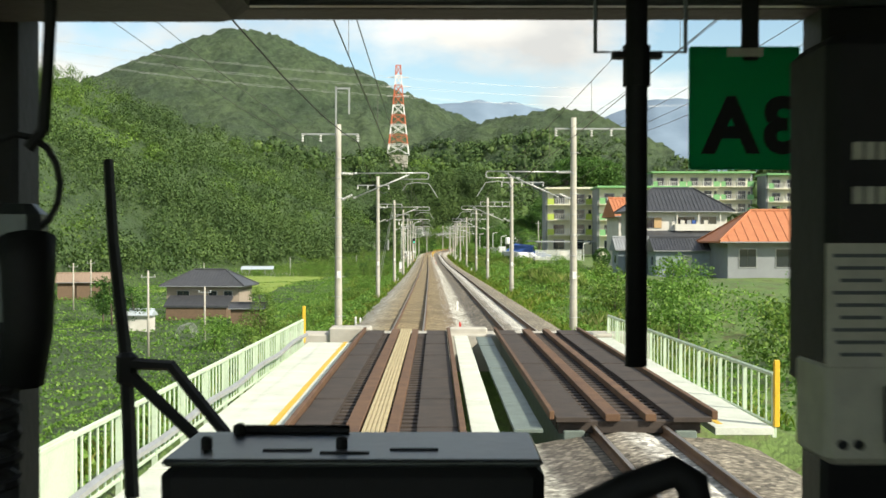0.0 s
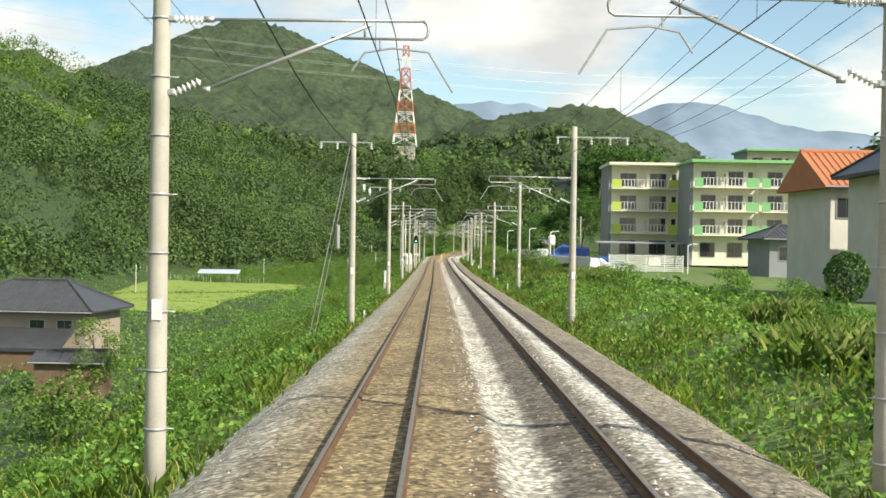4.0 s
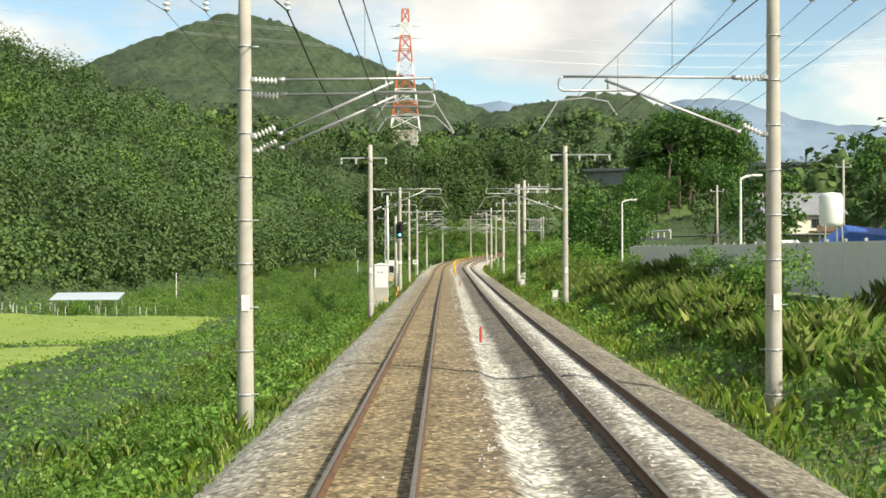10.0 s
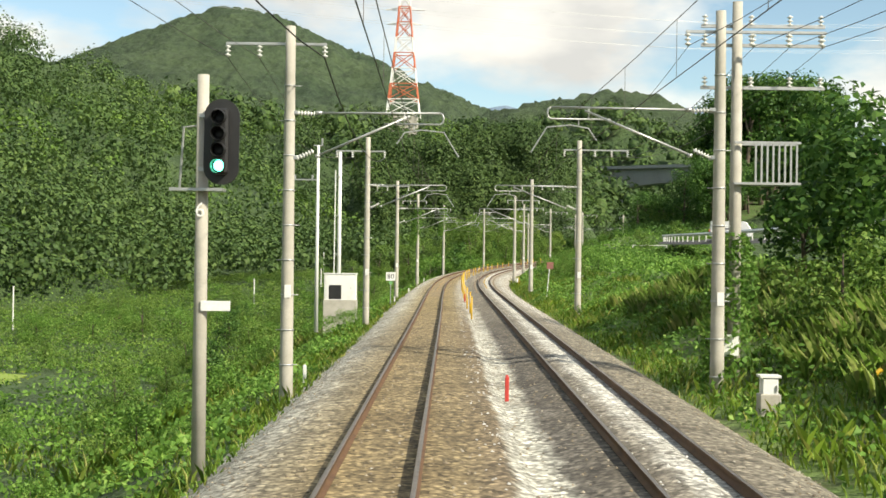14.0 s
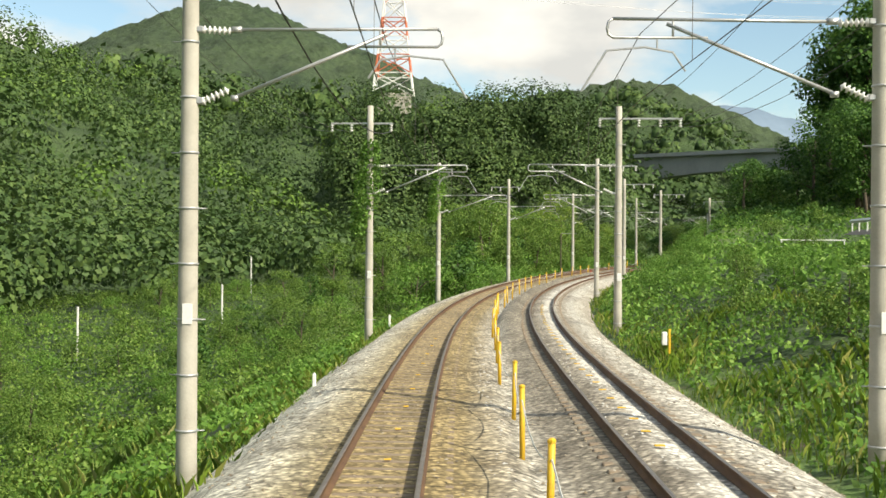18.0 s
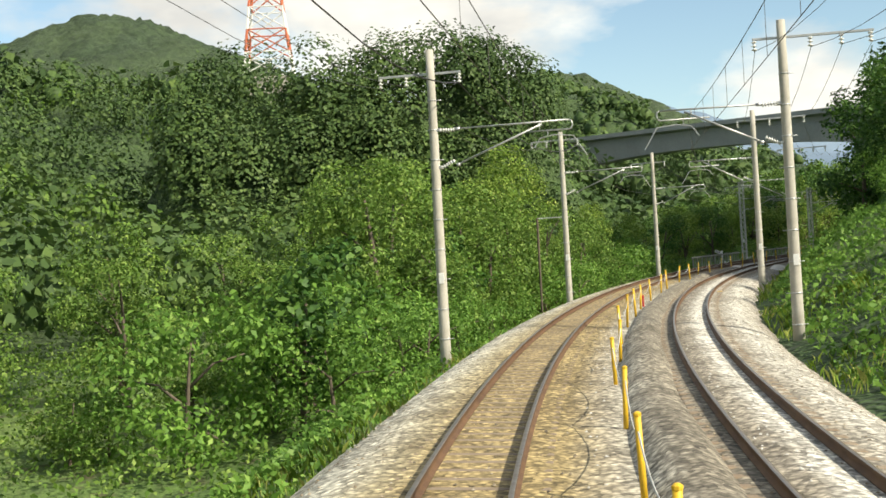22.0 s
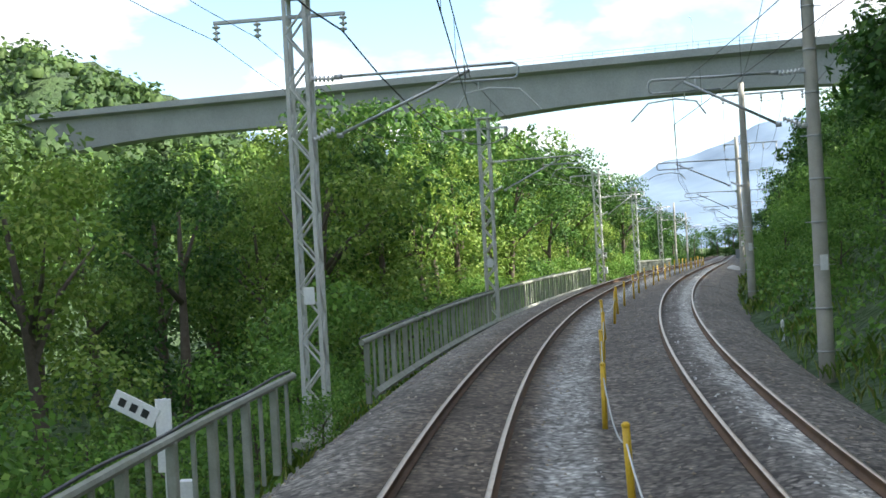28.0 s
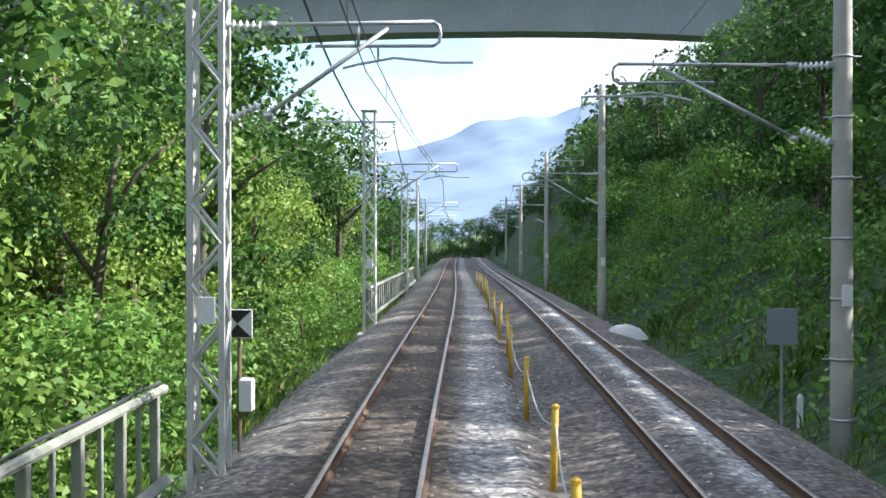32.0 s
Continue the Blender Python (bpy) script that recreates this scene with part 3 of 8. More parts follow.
def land(x, y):
    """Height of the ground sheet."""
    s, lat = nearest(x, y)
    zt = np.interp(s, SS, T_Z)
    zl, zr = np.interp(s, LEFT_S, LEFT_Z), np.interp(s, RIGHT_S, RIGHT_Z)
    soft = 0.25 * wave(x, y, 17, 1) + 0.12 * wave(x, y, 5, 2)
    left = np.maximum(zt - 0.95 - 0.56 * np.maximum(-3.4 - lat, 0) ** 0.97, zl + 0.8 * wave(x, y, 60, 3))
    rise = zr - 0.95
    right = zt - 0.95 + np.sign(rise + 0.95 - zt) * np.minimum(np.abs(rise + 0.95 - zt), np.interp(s, [470, 510], [0.4, 0.75]) * np.maximum(lat - 7.2, 0))
    z = np.where(lat < 2, left, right)
    z = z + soft * np.clip((np.abs(lat - 2) - 6) / 6, 0, 1)
    z = np.where((s > 15) & (s < 37) & (lat > -6) & (lat < 11), np.minimum(z, -5.6), z)
    far = np.clip((np.abs(lat - 2) - 9) / 8, 0, 1)
    foot = np.interp(s, FOOT_S, FOOT_LAT)
    rough = 1 + 0.7 * np.clip((np.hypot(x, y - 350) - 600) / 600, 0, 1)
    hz, away = hills(x, y, True)
    fold = 4.5 * wave(x, y, 130, 4) + 2.0 * wave(x, y, 45, 5)
    hz = hz + np.where(y > 1240, -3.2 * np.abs(fold) * np.clip(away / 110, 0.05, 1.5), rough * fold)
    climb = np.where(lat < 2, np.interp(s, [540, 590], [0.7, 1.6]) * np.maximum(-lat - foot, 0), 999.0)
    return z + far * np.minimum(np.maximum(hz - z, 0), climb)


def axis(fine0, fine1, step, lo, hi, grow=1.12):
    mid = list(np.arange(fine0, fine1 + 0.1, step))
    d, a = step, mid[0]
    below = []
    while a > lo:
        d *= grow
        a -= min(d, 45)
        below.append(a)
    d, b, above = step, mid[-1], []
    while b < hi:
        d *= grow
        b += min(d, 45)
        above.append(b)
    return np.array(below[::-1] + mid + above)


gx, gy = axis(-66, 215, 2.8, -2600, 2600), axis(-30, 730, 2.8, -900, 3200)
GX, GY = np.meshgrid(gx, gy, indexing="ij")
GZ = land(GX, GY)
n1, n2 = GX.shape
gi, gj = np.meshgrid(np.arange(n1 - 1), np.arange(n2 - 1), indexing="ij")
ga = (gi * n2 + gj).ravel()
ground_me = grid_mesh("ground", np.stack([GX, GY, GZ], -1).reshape(-1, 3), np.stack([ga, ga + n2, ga + n2 + 1, ga + 1], -1), "soil", True)
ground_me.materials.append(M["hill"])
ground_me.materials.append(M["mountain"])
h_face = (hills(GX, GY) > GZ - 14).ravel()[ga]
far_face = (GY.ravel()[ga] > 1240) & h_face
ground_me.polygons.foreach_set("material_index", (h_face + far_face.astype(np.int32)).astype(np.int32))
tagged(new("ground", ground_me), "green and brown earth of the valley, embankments and wooded hills", "ground", kind="structure")


def ground_z(x, y):
    x, y = np.asarray(x, float), np.asarray(y, float)
    i = np.clip(np.searchsorted(gx, x) - 1, 0, n1 - 2)
    j = np.clip(np.searchsorted(gy, y) - 1, 0, n2 - 2)
    u, v = (x - gx[i]) / (gx[i + 1] - gx[i]), (y - gy[j]) / (gy[j + 1] - gy[j])
    return (GZ[i, j] * (1 - u) * (1 - v) + GZ[i + 1, j] * u * (1 - v) + GZ[i, j + 1] * (1 - u) * v + GZ[i + 1, j + 1] * u * v)


def ground_at(s, lat):
    p = P(s, lat)
    return float(ground_z(p[..., 0], p[..., 1]))


# ---------------------------------------------------------------- track
END = 840
s_all = np.concatenate([np.arange(39.0, END, 1.0), [END]])
BED = [(-3.3, -1.15), (-2.75, -0.85), (-2.15, -0.36), (-1.5, -0.2), (-0.75, -0.16), (-0.45, -0.172), (0.45, -0.172), (0.75, -0.16), (1.3, -0.2), (1.75, -0.17), (2.15, -0.32),
       (2.6, -0.3), (3.25, -0.17), (3.65, -0.165), (3.95, -0.1), (4.35, -0.12), (4.5, -0.165), (4.85, -0.17), (5.6, -0.22), (6.2, -0.4), (7.0, -0.95), (7.5, -1.2)]
tagged(new("track_ballast", strip("track_ballast", s_all, BED, "ballast", True, (-3.3, 7.5))), "brown and grey crushed stone with white streaks under two tracks", "ballast", kind="structure")
for sec, end in (([q for q in BED if q[0] < 2.2], 13.6), ([q for q in BED if q[0] > 2.1], 19.6)):
    s_near = np.concatenate([np.arange(-18.0, end, 1.0), [end]])
    tagged(new("track_ballast", strip("track_ballast", s_near, sec, "ballast", True, (-3.3, 7.5))), "brown and grey crushed stone with white streaks under two tracks", "ballast", kind="structure")
MOUND = [(1.9, 0.0), (2.2, 0.26), (2.45, 0.45), (2.75, 0.5), (3.0, 0.4), (3.2, 0.2), (3.4, 0.0)]


def mound(s0, s1):
    """A long heap of spare stone between the tracks, uneven and run out at both ends."""
    s = np.arange(s0, s1, 1.0)
    lat, up = np.array([q[0] for q in MOUND]), np.array([q[1] for q in MOUND])
    high = np.clip(np.minimum(s - s0, s1 - s) / 14, 0, 1) * (0.82 + 0.18 * np.sin(s * 0.5) * np.sin(s * 0.13))
    pts = P(s[:, None], lat[None], -0.4 + up[None] * high[:, None], True)
    n, m = len(s), len(lat)
    i, j = np.meshgrid(np.arange(n - 1), np.arange(m - 1), indexing="ij")
    a = (i * m + j).ravel()
    faces = np.stack([a, a + 1, a + m + 1, a + m], -1)
    me = grid_mesh("ballast_mound", pts.reshape(-1, 3), faces, "ballast", True)
    u = np.stack([np.tile((lat + 3.3) / 10.8, n), np.repeat(s / 10, m)], -1)[faces.ravel()]
    me.uv_layers.new(name="UVMap").data.foreach_set("uv", u.ravel())
    tagged(new("ballast_mound", me), "long heap of spare pale crushed stone between the two tracks", "ballast", kind="structure")


mound(404.0, 552.0)
RAIL = [(-0.0325, 0.0), (-0.0325, -0.035), (-0.009, -0.05), (-0.009, -0.125), (-0.06, -0.14), (-0.06, -0.153), (0.06, -0.153), (0.06, -0.14), (0.009, -0.125), (0.009, -0.05), (0.0325, -0.035), (0.0325, 0.0)]
s_rail = np.concatenate([np.arange(-18.0, 380, 4.0), np.arange(380, 660, 2.0), np.arange(660, END + 1, 4.0)])
for lat in (-HALF, HALF, GAP - HALF, GAP + HALF):
    rail = thing("rail", Matrix(), "long rusty steel rail with a worn shiny head, on sleepers", "rail", "rails of the two tracks", "structure")
    part("rail_web", strip("rail_web", s_rail, [(lat + a, b) for a, b in RAIL], "rust"), "rust", rail)
    part("rail_head", strip("rail_head", s_rail, [(lat - 0.0325, 0.001), (lat - 0.024, 0.006), (lat + 0.024, 0.006), (lat + 0.0325, 0.001)], "railhead"), "railhead", rail, "worn bright running surface")

# Sleepers: single pieces on the bend, the rest joined.
sl = Geo().box((0, 0, -0.09), (2.0, 0.22, 0.17), None, 0.02)
sleeper_me = mesh_of("sleeper", sl, "sleeper")
row_own = thing("sleeper_row", Matrix(), "brown concrete sleepers half sunk in ballast", "sleepers", kind="structure")
for i in range(300):
    s = 372 + 0.6 * i
    x, y, z, th, ca = line_at(s)
    o = new("sleeper", sleeper_me)
    o.parent = row_own
    o.matrix_basis = pose(x, y, z - 0.165, 0, math.degrees(ca), -math.degrees(th))


def joined_sleepers(stations, lat, name):
    base = np.array(sl.v)
    vs, fs = [], []
    for s in stations:
        x, y, z, th, ca = line_at(s)
        c, d = math.cos(th), math.sin(th)
        q = np.stack([x + (base[:, 0] + lat) * c + base[:, 1] * d, y - (base[:, 0] + lat) * d + base[:, 1] * c, z - 0.165 + base[:, 2] - base[:, 0] * math.sin(ca)], -1)
        n = 32 * len(vs)
        vs.append(q)
        fs += [tuple(n + i for i in f) for f in sl.f]
    g = Geo()
    g.v, g.f = [tuple(p) for p in np.concatenate(vs)], fs
    tagged(new(name, mesh_of(name, g, "sleeper")), "brown concrete sleepers half sunk in ballast", "sleepers", kind="stuff")


joined_sleepers(np.arange(381, 552, 0.6), GAP, "sleepers")

# ---------------------------------------------------------------- overhead line
LEFT_POLES = [(57.2, -3.51), (102.6, -3.62), (145.2, -3.47), (188.4, -3.31), (231.8, -3.31), (277.2, -3.41), (320.5, -3.36), (354.5, -3.56), (390.0, -3.48), (422.5, -3.50), (454.9, -4.07), (484.7, -3.71), (514.3, -3.70), (541.4, -3.19), (574.9, -3.58), (599.3, -3.09), (632.9, -2.2), (661.5, -2.45), (700.0, -2.90), (742.0, -3.30), (784.0, -3.50)]
RIGHT_POLES = [(56.0, 7.4), (100.3, 7.5), (142.0, 7.5), (188.5, 8.0), (231.6, 7.9), (277.0, 8.0), (318.8, 7.7), (353.8, 7.9), (389.0, 7.7), (421.8, 7.2), (454.2, 7.0),
               (484.3, 7.2), (513.5, 6.8), (541.5, 7.0), (579.0, 6.9), (607.0, 7.2), (636.7, 6.95), (667.4, 6.6), (704.0, 7.0), (742.0, 7.3), (784.0, 7.5)]
CONTACT, MESSENGER = 5.25, 6.2


def contact_at(s):
    """The wire hangs lower where the line runs under the viaduct."""
    return float(np.interp(s, [520, 575, 632, 730, 800], [CONTACT, 5.0, 4.75, 4.75, 5.1]))


def messenger_at(s):
    return float(np.interp(s, [520, 575, 600, 632, 730, 800], [MESSENGER, 5.72, 5.45, 5.05, 5.05, 5.8]))


def arm_at(s):
    return float(np.interp(s, [545, 575, 632, 730, 800], [8.35, 7.3, 6.85, 7.0, 8.0]))


def insulator(length, r=0.06, ribs=5):
    prof = [(0.02, 0)]
    for i in range(ribs):
        z = length * (i + 0.5) / ribs
        prof += [(0.025, z - length * 0.35 / ribs), (r, z - length * 0.08 / ribs), (r * 0.92, z + length * 0.08 / ribs), (0.025, z + length * 0.3 / ribs)]
    return prof + [(0.02, length)]


def along(a, b):
    """The pose that lays the upright axis from a towards b."""
    d = Vector(b) - Vector(a)
    return Matrix.Translation(a) @ d.to_track_quat("Z", "Y").to_matrix().to_4x4()


def bracket(parent, side, reach, top, low, twin=False, wire=CONTACT):
    """The hinged arm that holds the wires over a track; side is the way it points."""
    for off in ((0.0, 0.28) if twin else (0.0,)):
        y = off
        arm = part("bracket_arm", Geo().tube([(side * 0.75, y, top - off), (side * reach, y, top - off + 0.03)], 0.028, 8)
                   .tube([(side * 0.72, y, low - off), (side * (reach * 0.8), y, top - off - 0.05)], 0.032, 8)
                   .tube([(side * reach, y, top - off + 0.03), (side * (reach + 0.07), y, top - off - 0.02), (side * (reach + 0.09), y, top - off - 0.12), (side * (reach + 0.07), y, top - off - 0.22), (side * reach, y, top - off - 0.27), (side * (reach - 1.5), y, top - off - 0.27)], 0.024, 8)
                   .tube([(side * (reach - 0.95), y, top - off), (side * (reach - 0.95), y, top - off - 0.25)], 0.02, 6)
                   .box((side * 0.78, y, top - off), (0.16, 0.09, 0.09)).box((side * 0.75, y, low - off), (0.12, 0.09, 0.09)), "galv", parent, "grey tubular arm with a hooped end", True)
        part("steady_arm", Geo().tube([(side * (reach - 1.15), y, min(top - off - 0.5, max(top - off - 0.8, wire + 0.05))), (side * (reach - 0.95), y, top - off - 0.5), (side * (reach - 0.5), y, top - off - 0.42), (side * (reach + 0.1), y, top - off - 0.48), (side * (reach + 0.5), y, wire + 0.12)], 0.018, 6)
             .tube([(side * (reach - 0.7), y, top - off - 0.27), (side * (reach - 0.7), y, top - off - 0.45)], 0.015, 6), "galv", arm)
        for z0, z1 in ((top - off, top - off), (low - off, low - off + 0.22)):
            part("insulator", Geo().lathe(insulator(0.5, 0.075, 6), 7, along((side * 0.2, y, z0 - (0.07 if z1 > z0 else 0)), (side * 0.75, y, z1 - 0.03))), "porcelain", arm, "ribbed white insulator", True)
        for z in (top - off, low - off - 0.05):
            part("bracket_clamp", Geo().box((side * 0.17, y, z), (0.12, 0.16, 0.1), None, 0.015), "galv", arm)


def cross_arm(parent, z, x0, x1, hang, up=False):
    arm = part("cross_arm", Geo().box(((x0 + x1) / 2, 0.16, z), (x1 - x0, 0.075, 0.075), None, 0.008), "galv", parent)
    for x in hang:
        part("insulator", Geo().lathe(insulator(0.34, 0.085, 3), 7, along((x, 0.16, z + (0.03 if up else -0.03)), (x, 0.16, z + (1 if up else -1)))), "porcelain", arm, "", True)


def concrete_pole(s, lat, side, height, bands=True):
    g0 = P(s, lat)
    base = ground_at(s, lat) - float(np.interp(s, SS, T_Z)) - 0.4
    ob = thing("catenary_pole", at(s, lat), "round pale concrete pole carrying overhead wires beside the track", "pole", "poles along the line")
    part("shaft", Geo().tube([(0, 0, base + (height - base) * i / 8) for i in range(9)], 0.185, 14, 0.13), "concrete", ob, "", True)
    if bands:
        for i in range(9):
            z = -0.2 + i * (height + 0.0) / 9.5
            part("step_band", Geo().lathe([(0.19 - 0.0055 * z, z - 0.02), (0.195 - 0.0055 * z, z), (0.19 - 0.0055 * z, z + 0.02)], 14).tube([(-0.3 if i % 2 else 0.3, 0, z), (0, 0, z)], 0.011, 5), "galv", ob, "steel band with a step bolt", True)
    part("number_plate", Geo().box((0.03, -0.175, 1.75), (0.17, 0.02, 0.34), None, 0.005), "white", ob, "small blank white plate")
    return ob


def lattice_pole(s, lat, height):
    base = min(ground_at(s, lat) - float(np.interp(s, SS, T_Z)), -0.4) - 0.4
    ob = thing("lattice_mast", at(s, lat), "pale steel lattice mast carrying overhead wires beside the track", "mast", "poles along the line")
    w = 0.2
    for sx in (-1, 1):
        for sy in (-1, 1):
            part("corner_angle", Geo().box((sx * w, sy * w, (height + base) / 2), (0.075, 0.075, height - base)), "mast_sunlit", ob)
    n = int((height - base) / 0.5)
    for i in range(n):
        z0, z1 = base + i * 0.5, base + i * 0.5 + 0.5
        a, b = (-w, w) if i % 2 else (w, -w)
        for y in (-w - 0.02, w + 0.02):
            part("lacing_bar", Geo().tube([(a, y, z0), (b, y, z1)], 0.026, 4), "mast_sunlit", ob)
        for x in (-w - 0.02, w + 0.02):
            part("lacing_bar", Geo().tube([(x, a, z0), (x, b, z1)], 0.026, 4), "mast_sunlit", ob)
    part("cap", Geo().box((0, 0, height + 0.03), (0.6, 0.6, 0.06), None, 0.01), "mast_sunlit", ob)
    part("footing", Geo().box((0, 0, base + 0.25), (0.9, 0.9, 0.7), None, 0.04), "concrete", ob)
    part("number_plate", Geo().box((0.02, -w - 0.06, 1.75), (0.22, 0.02, 0.34), None, 0.005), "white", ob, "small blank white plate")
    return ob


for i, (s, lat) in enumerate(LEFT_POLES):
    reach = 0.65 - lat
    if 14 <= i <= 18:
        ob = lattice_pole(s, lat, arm_at(s) + 0.35)
    else:
        ob = concrete_pole(s, lat, 1, 9.1 if i % 2 else 8.8)
    bracket(ob, 1, reach, messenger_at(s) + 0.3, contact_at(s) + 0.1 - (MESSENGER - CONTACT - messenger_at(s) + contact_at(s)), i in (3, 4), contact_at(s))
    if i == 0:
        arm = part("pole_top_frame", Geo().box((-0.12, 0.1, 9.4), (0.07, 0.07, 2.4)).box((0.2, 0.1, 10.5), (0.7, 0.07, 0.07)).box((0.5, 0.1, 9.9), (0.07, 0.07, 1.2)), "galv", ob)
    elif i == 2:
        part("tension_wheel", Geo().lathe([(0.05, -0.06), (0.2, -0.05), (0.2, 0.05), (0.05, 0.06)], 18, pose(0.55, 0.1, 6.0, 0, 90, 0)).lathe([(0.05, -0.06), (0.17, -0.05), (0.17, 0.05), (0.05, 0.06)], 18, pose(0.85, 0.1, 5.8, 0, 90, 0)), "white", ob, "round white tensioning wheels", True)
        part("tension_weight", Geo().lathe([(0.03, 4.1), (0.11, 4.05), (0.11, 2.9), (0.03, 2.85)], 10, pose(-0.75, 0, 0)), "galv", ob, "hanging balance weight")
        part("guy_wire", Geo().tube([(-0.1, 0, 8.6), (-2.2, -0.5, -2.2)], 0.022, 5), "galv", ob, "slanting stay wire")
        part("guy_wire", Geo().tube([(-0.1, 0.1, 7.9), (-2.0, 0.3, -2.2)], 0.022, 5), "galv", ob, "slanting stay wire")
    cross_arm(ob, arm_at(s), -1.75, 0.95, (-1.7, -0.85, 0.9))
for i, (s, lat) in enumerate(RIGHT_POLES):
    ob = concrete_pole(s, lat, -1, 9.0)
    bracket(ob, -1, lat - 3.45, messenger_at(s) + 0.3, contact_at(s) + 0.1 - (MESSENGER - CONTACT - messenger_at(s) + contact_at(s)), False, contact_at(s))
    cross_arm(ob, 8.5, -0.85, 2.7, (-0.8, 0.85, 1.75, 2.6))


def wire_run(name, stations, sag, r, mat, label, droppers=None):
    """A wire hung from place to place, one curve of n pieces to a span."""
    g = Geo()
    for a, b in zip(stations, stations[1:]):
        a, b = Vector(a), Vector(b)
        g.tube([a.lerp(b, k / 8) - Vector((0, 0, sag * 4 * (k / 8) * (1 - k / 8))) for k in range(9)], r, 4, None, False)
    return part(name, g, mat, LINE)


LINE = thing("overhead_line", Matrix(), "thin dark overhead contact and feeder wires strung between the poles", "wires", kind="structure")


def at_poles(poles, lat_of, dz, s0=-18.0):
    first = [P(s0, lat_of(0, poles[0][1]), dz)]
    drop = lambda s, lat: arm_at(s) - 8.35 if lat < 0 else 0.0
    return first + [P(s, lat_of(i + 1, lat), dz + drop(s, lat)) for i, (s, lat) in enumerate(poles)]


for poles, c in ((LEFT_POLES, 0.0), (RIGHT_POLES, GAP)):
    zig = [P(-18.0, c, CONTACT)] + [P(s, c + (0.2 if i % 2 else -0.2), contact_at(s)) for i, (s, _) in enumerate(poles)]
    mes = [zig[0] + np.array([0, 0, MESSENGER + 0.1 - CONTACT])] + [p + np.array([0, 0, messenger_at(s) + 0.1 - contact_at(s)]) for p, (s, _) in zip(zig[1:], poles)]
    wire_run("contact_wire", zig, 0.02, 0.0085, "wire", "")
    wire_run("messenger_wire", mes, 0.3, 0.0085, "wire", "")
    g = Geo()
    for a, b, m0, m1 in zip(zig, zig[1:], mes, mes[1:]):
        for k in range(1, 9):
            t = k / 9
            lo = a + (b - a) * t - np.array([0, 0, 0.02 * 4 * t * (1 - t)])
            hi = m0 + (m1 - m0) * t - np.array([0, 0, 0.3 * 4 * t * (1 - t)])
            g.tube([lo, hi], 0.005, 3, None, False)
    part("dropper", g, "wire", LINE)
wire_run("feeder_cable", at_poles(LEFT_POLES, lambda i, lat: lat + 0.9, 7.98), 1.1, 0.021, "cable", "")
for off in (-1.7, -0.85):
    wire_run("feeder_wire", at_poles(LEFT_POLES, lambda i, lat: lat + off, 7.98), 0.8, 0.008, "wire", "")
for off in (-0.8, 0.85, 1.75, 2.6):
    wire_run("feeder_wire", at_poles(RIGHT_POLES, lambda i, lat: lat + off, 8.12), 0.8, 0.009, "wire", "")

# ---------------------------------------------------------------- pylon, viaduct, distance
tower = thing("pylon", pose(-23.5, 791.2, 58.5), "tall red and white steel lattice pylon on a wooded ridge", "pylon")
NB, TH = 9, 58.0
for band in range(NB):
    red = not (band % 2 == 0 and band < 5 or band == 7)
    z0, z1 = TH * band / NB, TH * (band + 1) / NB
    w0, w1 = (5.3 * (1 - z / TH) ** 1.3 + 1.5 for z in (z0, z1))
    cs = [(1, 1), (-1, 1), (-1, -1), (1, -1)]
    for k in range(4):
        (ax, ay), (bx, by) = cs[k], cs[(k + 1) % 4]
        for name, a, b, r in (("leg", (ax * w0, ay * w0, z0), (ax * w1, ay * w1, z1), 0.34), ("brace", (ax * w0, ay * w0, z0), (bx * w1, by * w1, z1), 0.19),
                              ("brace", (bx * w0, by * w0, z0), (ax * w1, ay * w1, z1), 0.19), ("strut", (ax * w1, ay * w1, z1), (bx * w1, by * w1, z1), 0.2)):
            part(name, Geo().tube([a, b], r, 5), "tower_red" if red else "white", tower)
part("foundation", Geo().box((0, 0, -7), (12, 12, 13), None, 0.2), "concrete", tower)
for h, w in ((50, 7.0), (44, 8.0), (38, 7.0)):
    part("tower_arm", Geo().tube([(-w, 0, h), (0, 0, h + 1.2), (w, 0, h)], 0.2, 4).tube([(-w, 0, h), (w, 0, h)], 0.2, 4), "white", tower)
g = Geo()
for h, w in ((50, 7.0), (44, 8.0), (38, 7.0)):
    for sx in (-1, 1):
        for end in ((-420, 700, 150), (330, 900, 120)):
            a, b = Vector((-23.5 + sx * w, 791, 58.5 + h)), Vector((end[0], end[1] + sx * 5, end[2] + h - 44))
            g.tube([a.lerp(b, k / 10) - Vector((0, 0, 36 * (k / 10) * (1 - k / 10))) for k in range(11)], 0.055, 3, None, False)
tagged(new("power_lines", mesh_of("power_lines", g, "galv")), "thin pale power lines crossing the valley to the pylon", "power lines", kind="structure")

via = thing("viaduct", Matrix(), "grey concrete haunched girder road viaduct crossing high over the railway", "viaduct")
VA, VB = Vector((-239.2, 1294.6, 0)), Vector((420.8, 373.4, 0))
vd = (VB - VA).normalized()
vn = Vector((-vd.y, vd.x, 0))
piers = [117, 223, 329, 435, 541, 650, 758, 866, 974, 1080]
deck_top = lambda d: 34.4 - 0.036 * (d - 781) - 7.3e-6 * (d - 781) ** 2


def depth_at(d):
    gap = min(abs(d - p) for p in piers)
    return 6.5 + 3.0 * (1 - min(gap / 50, 1)) ** 2


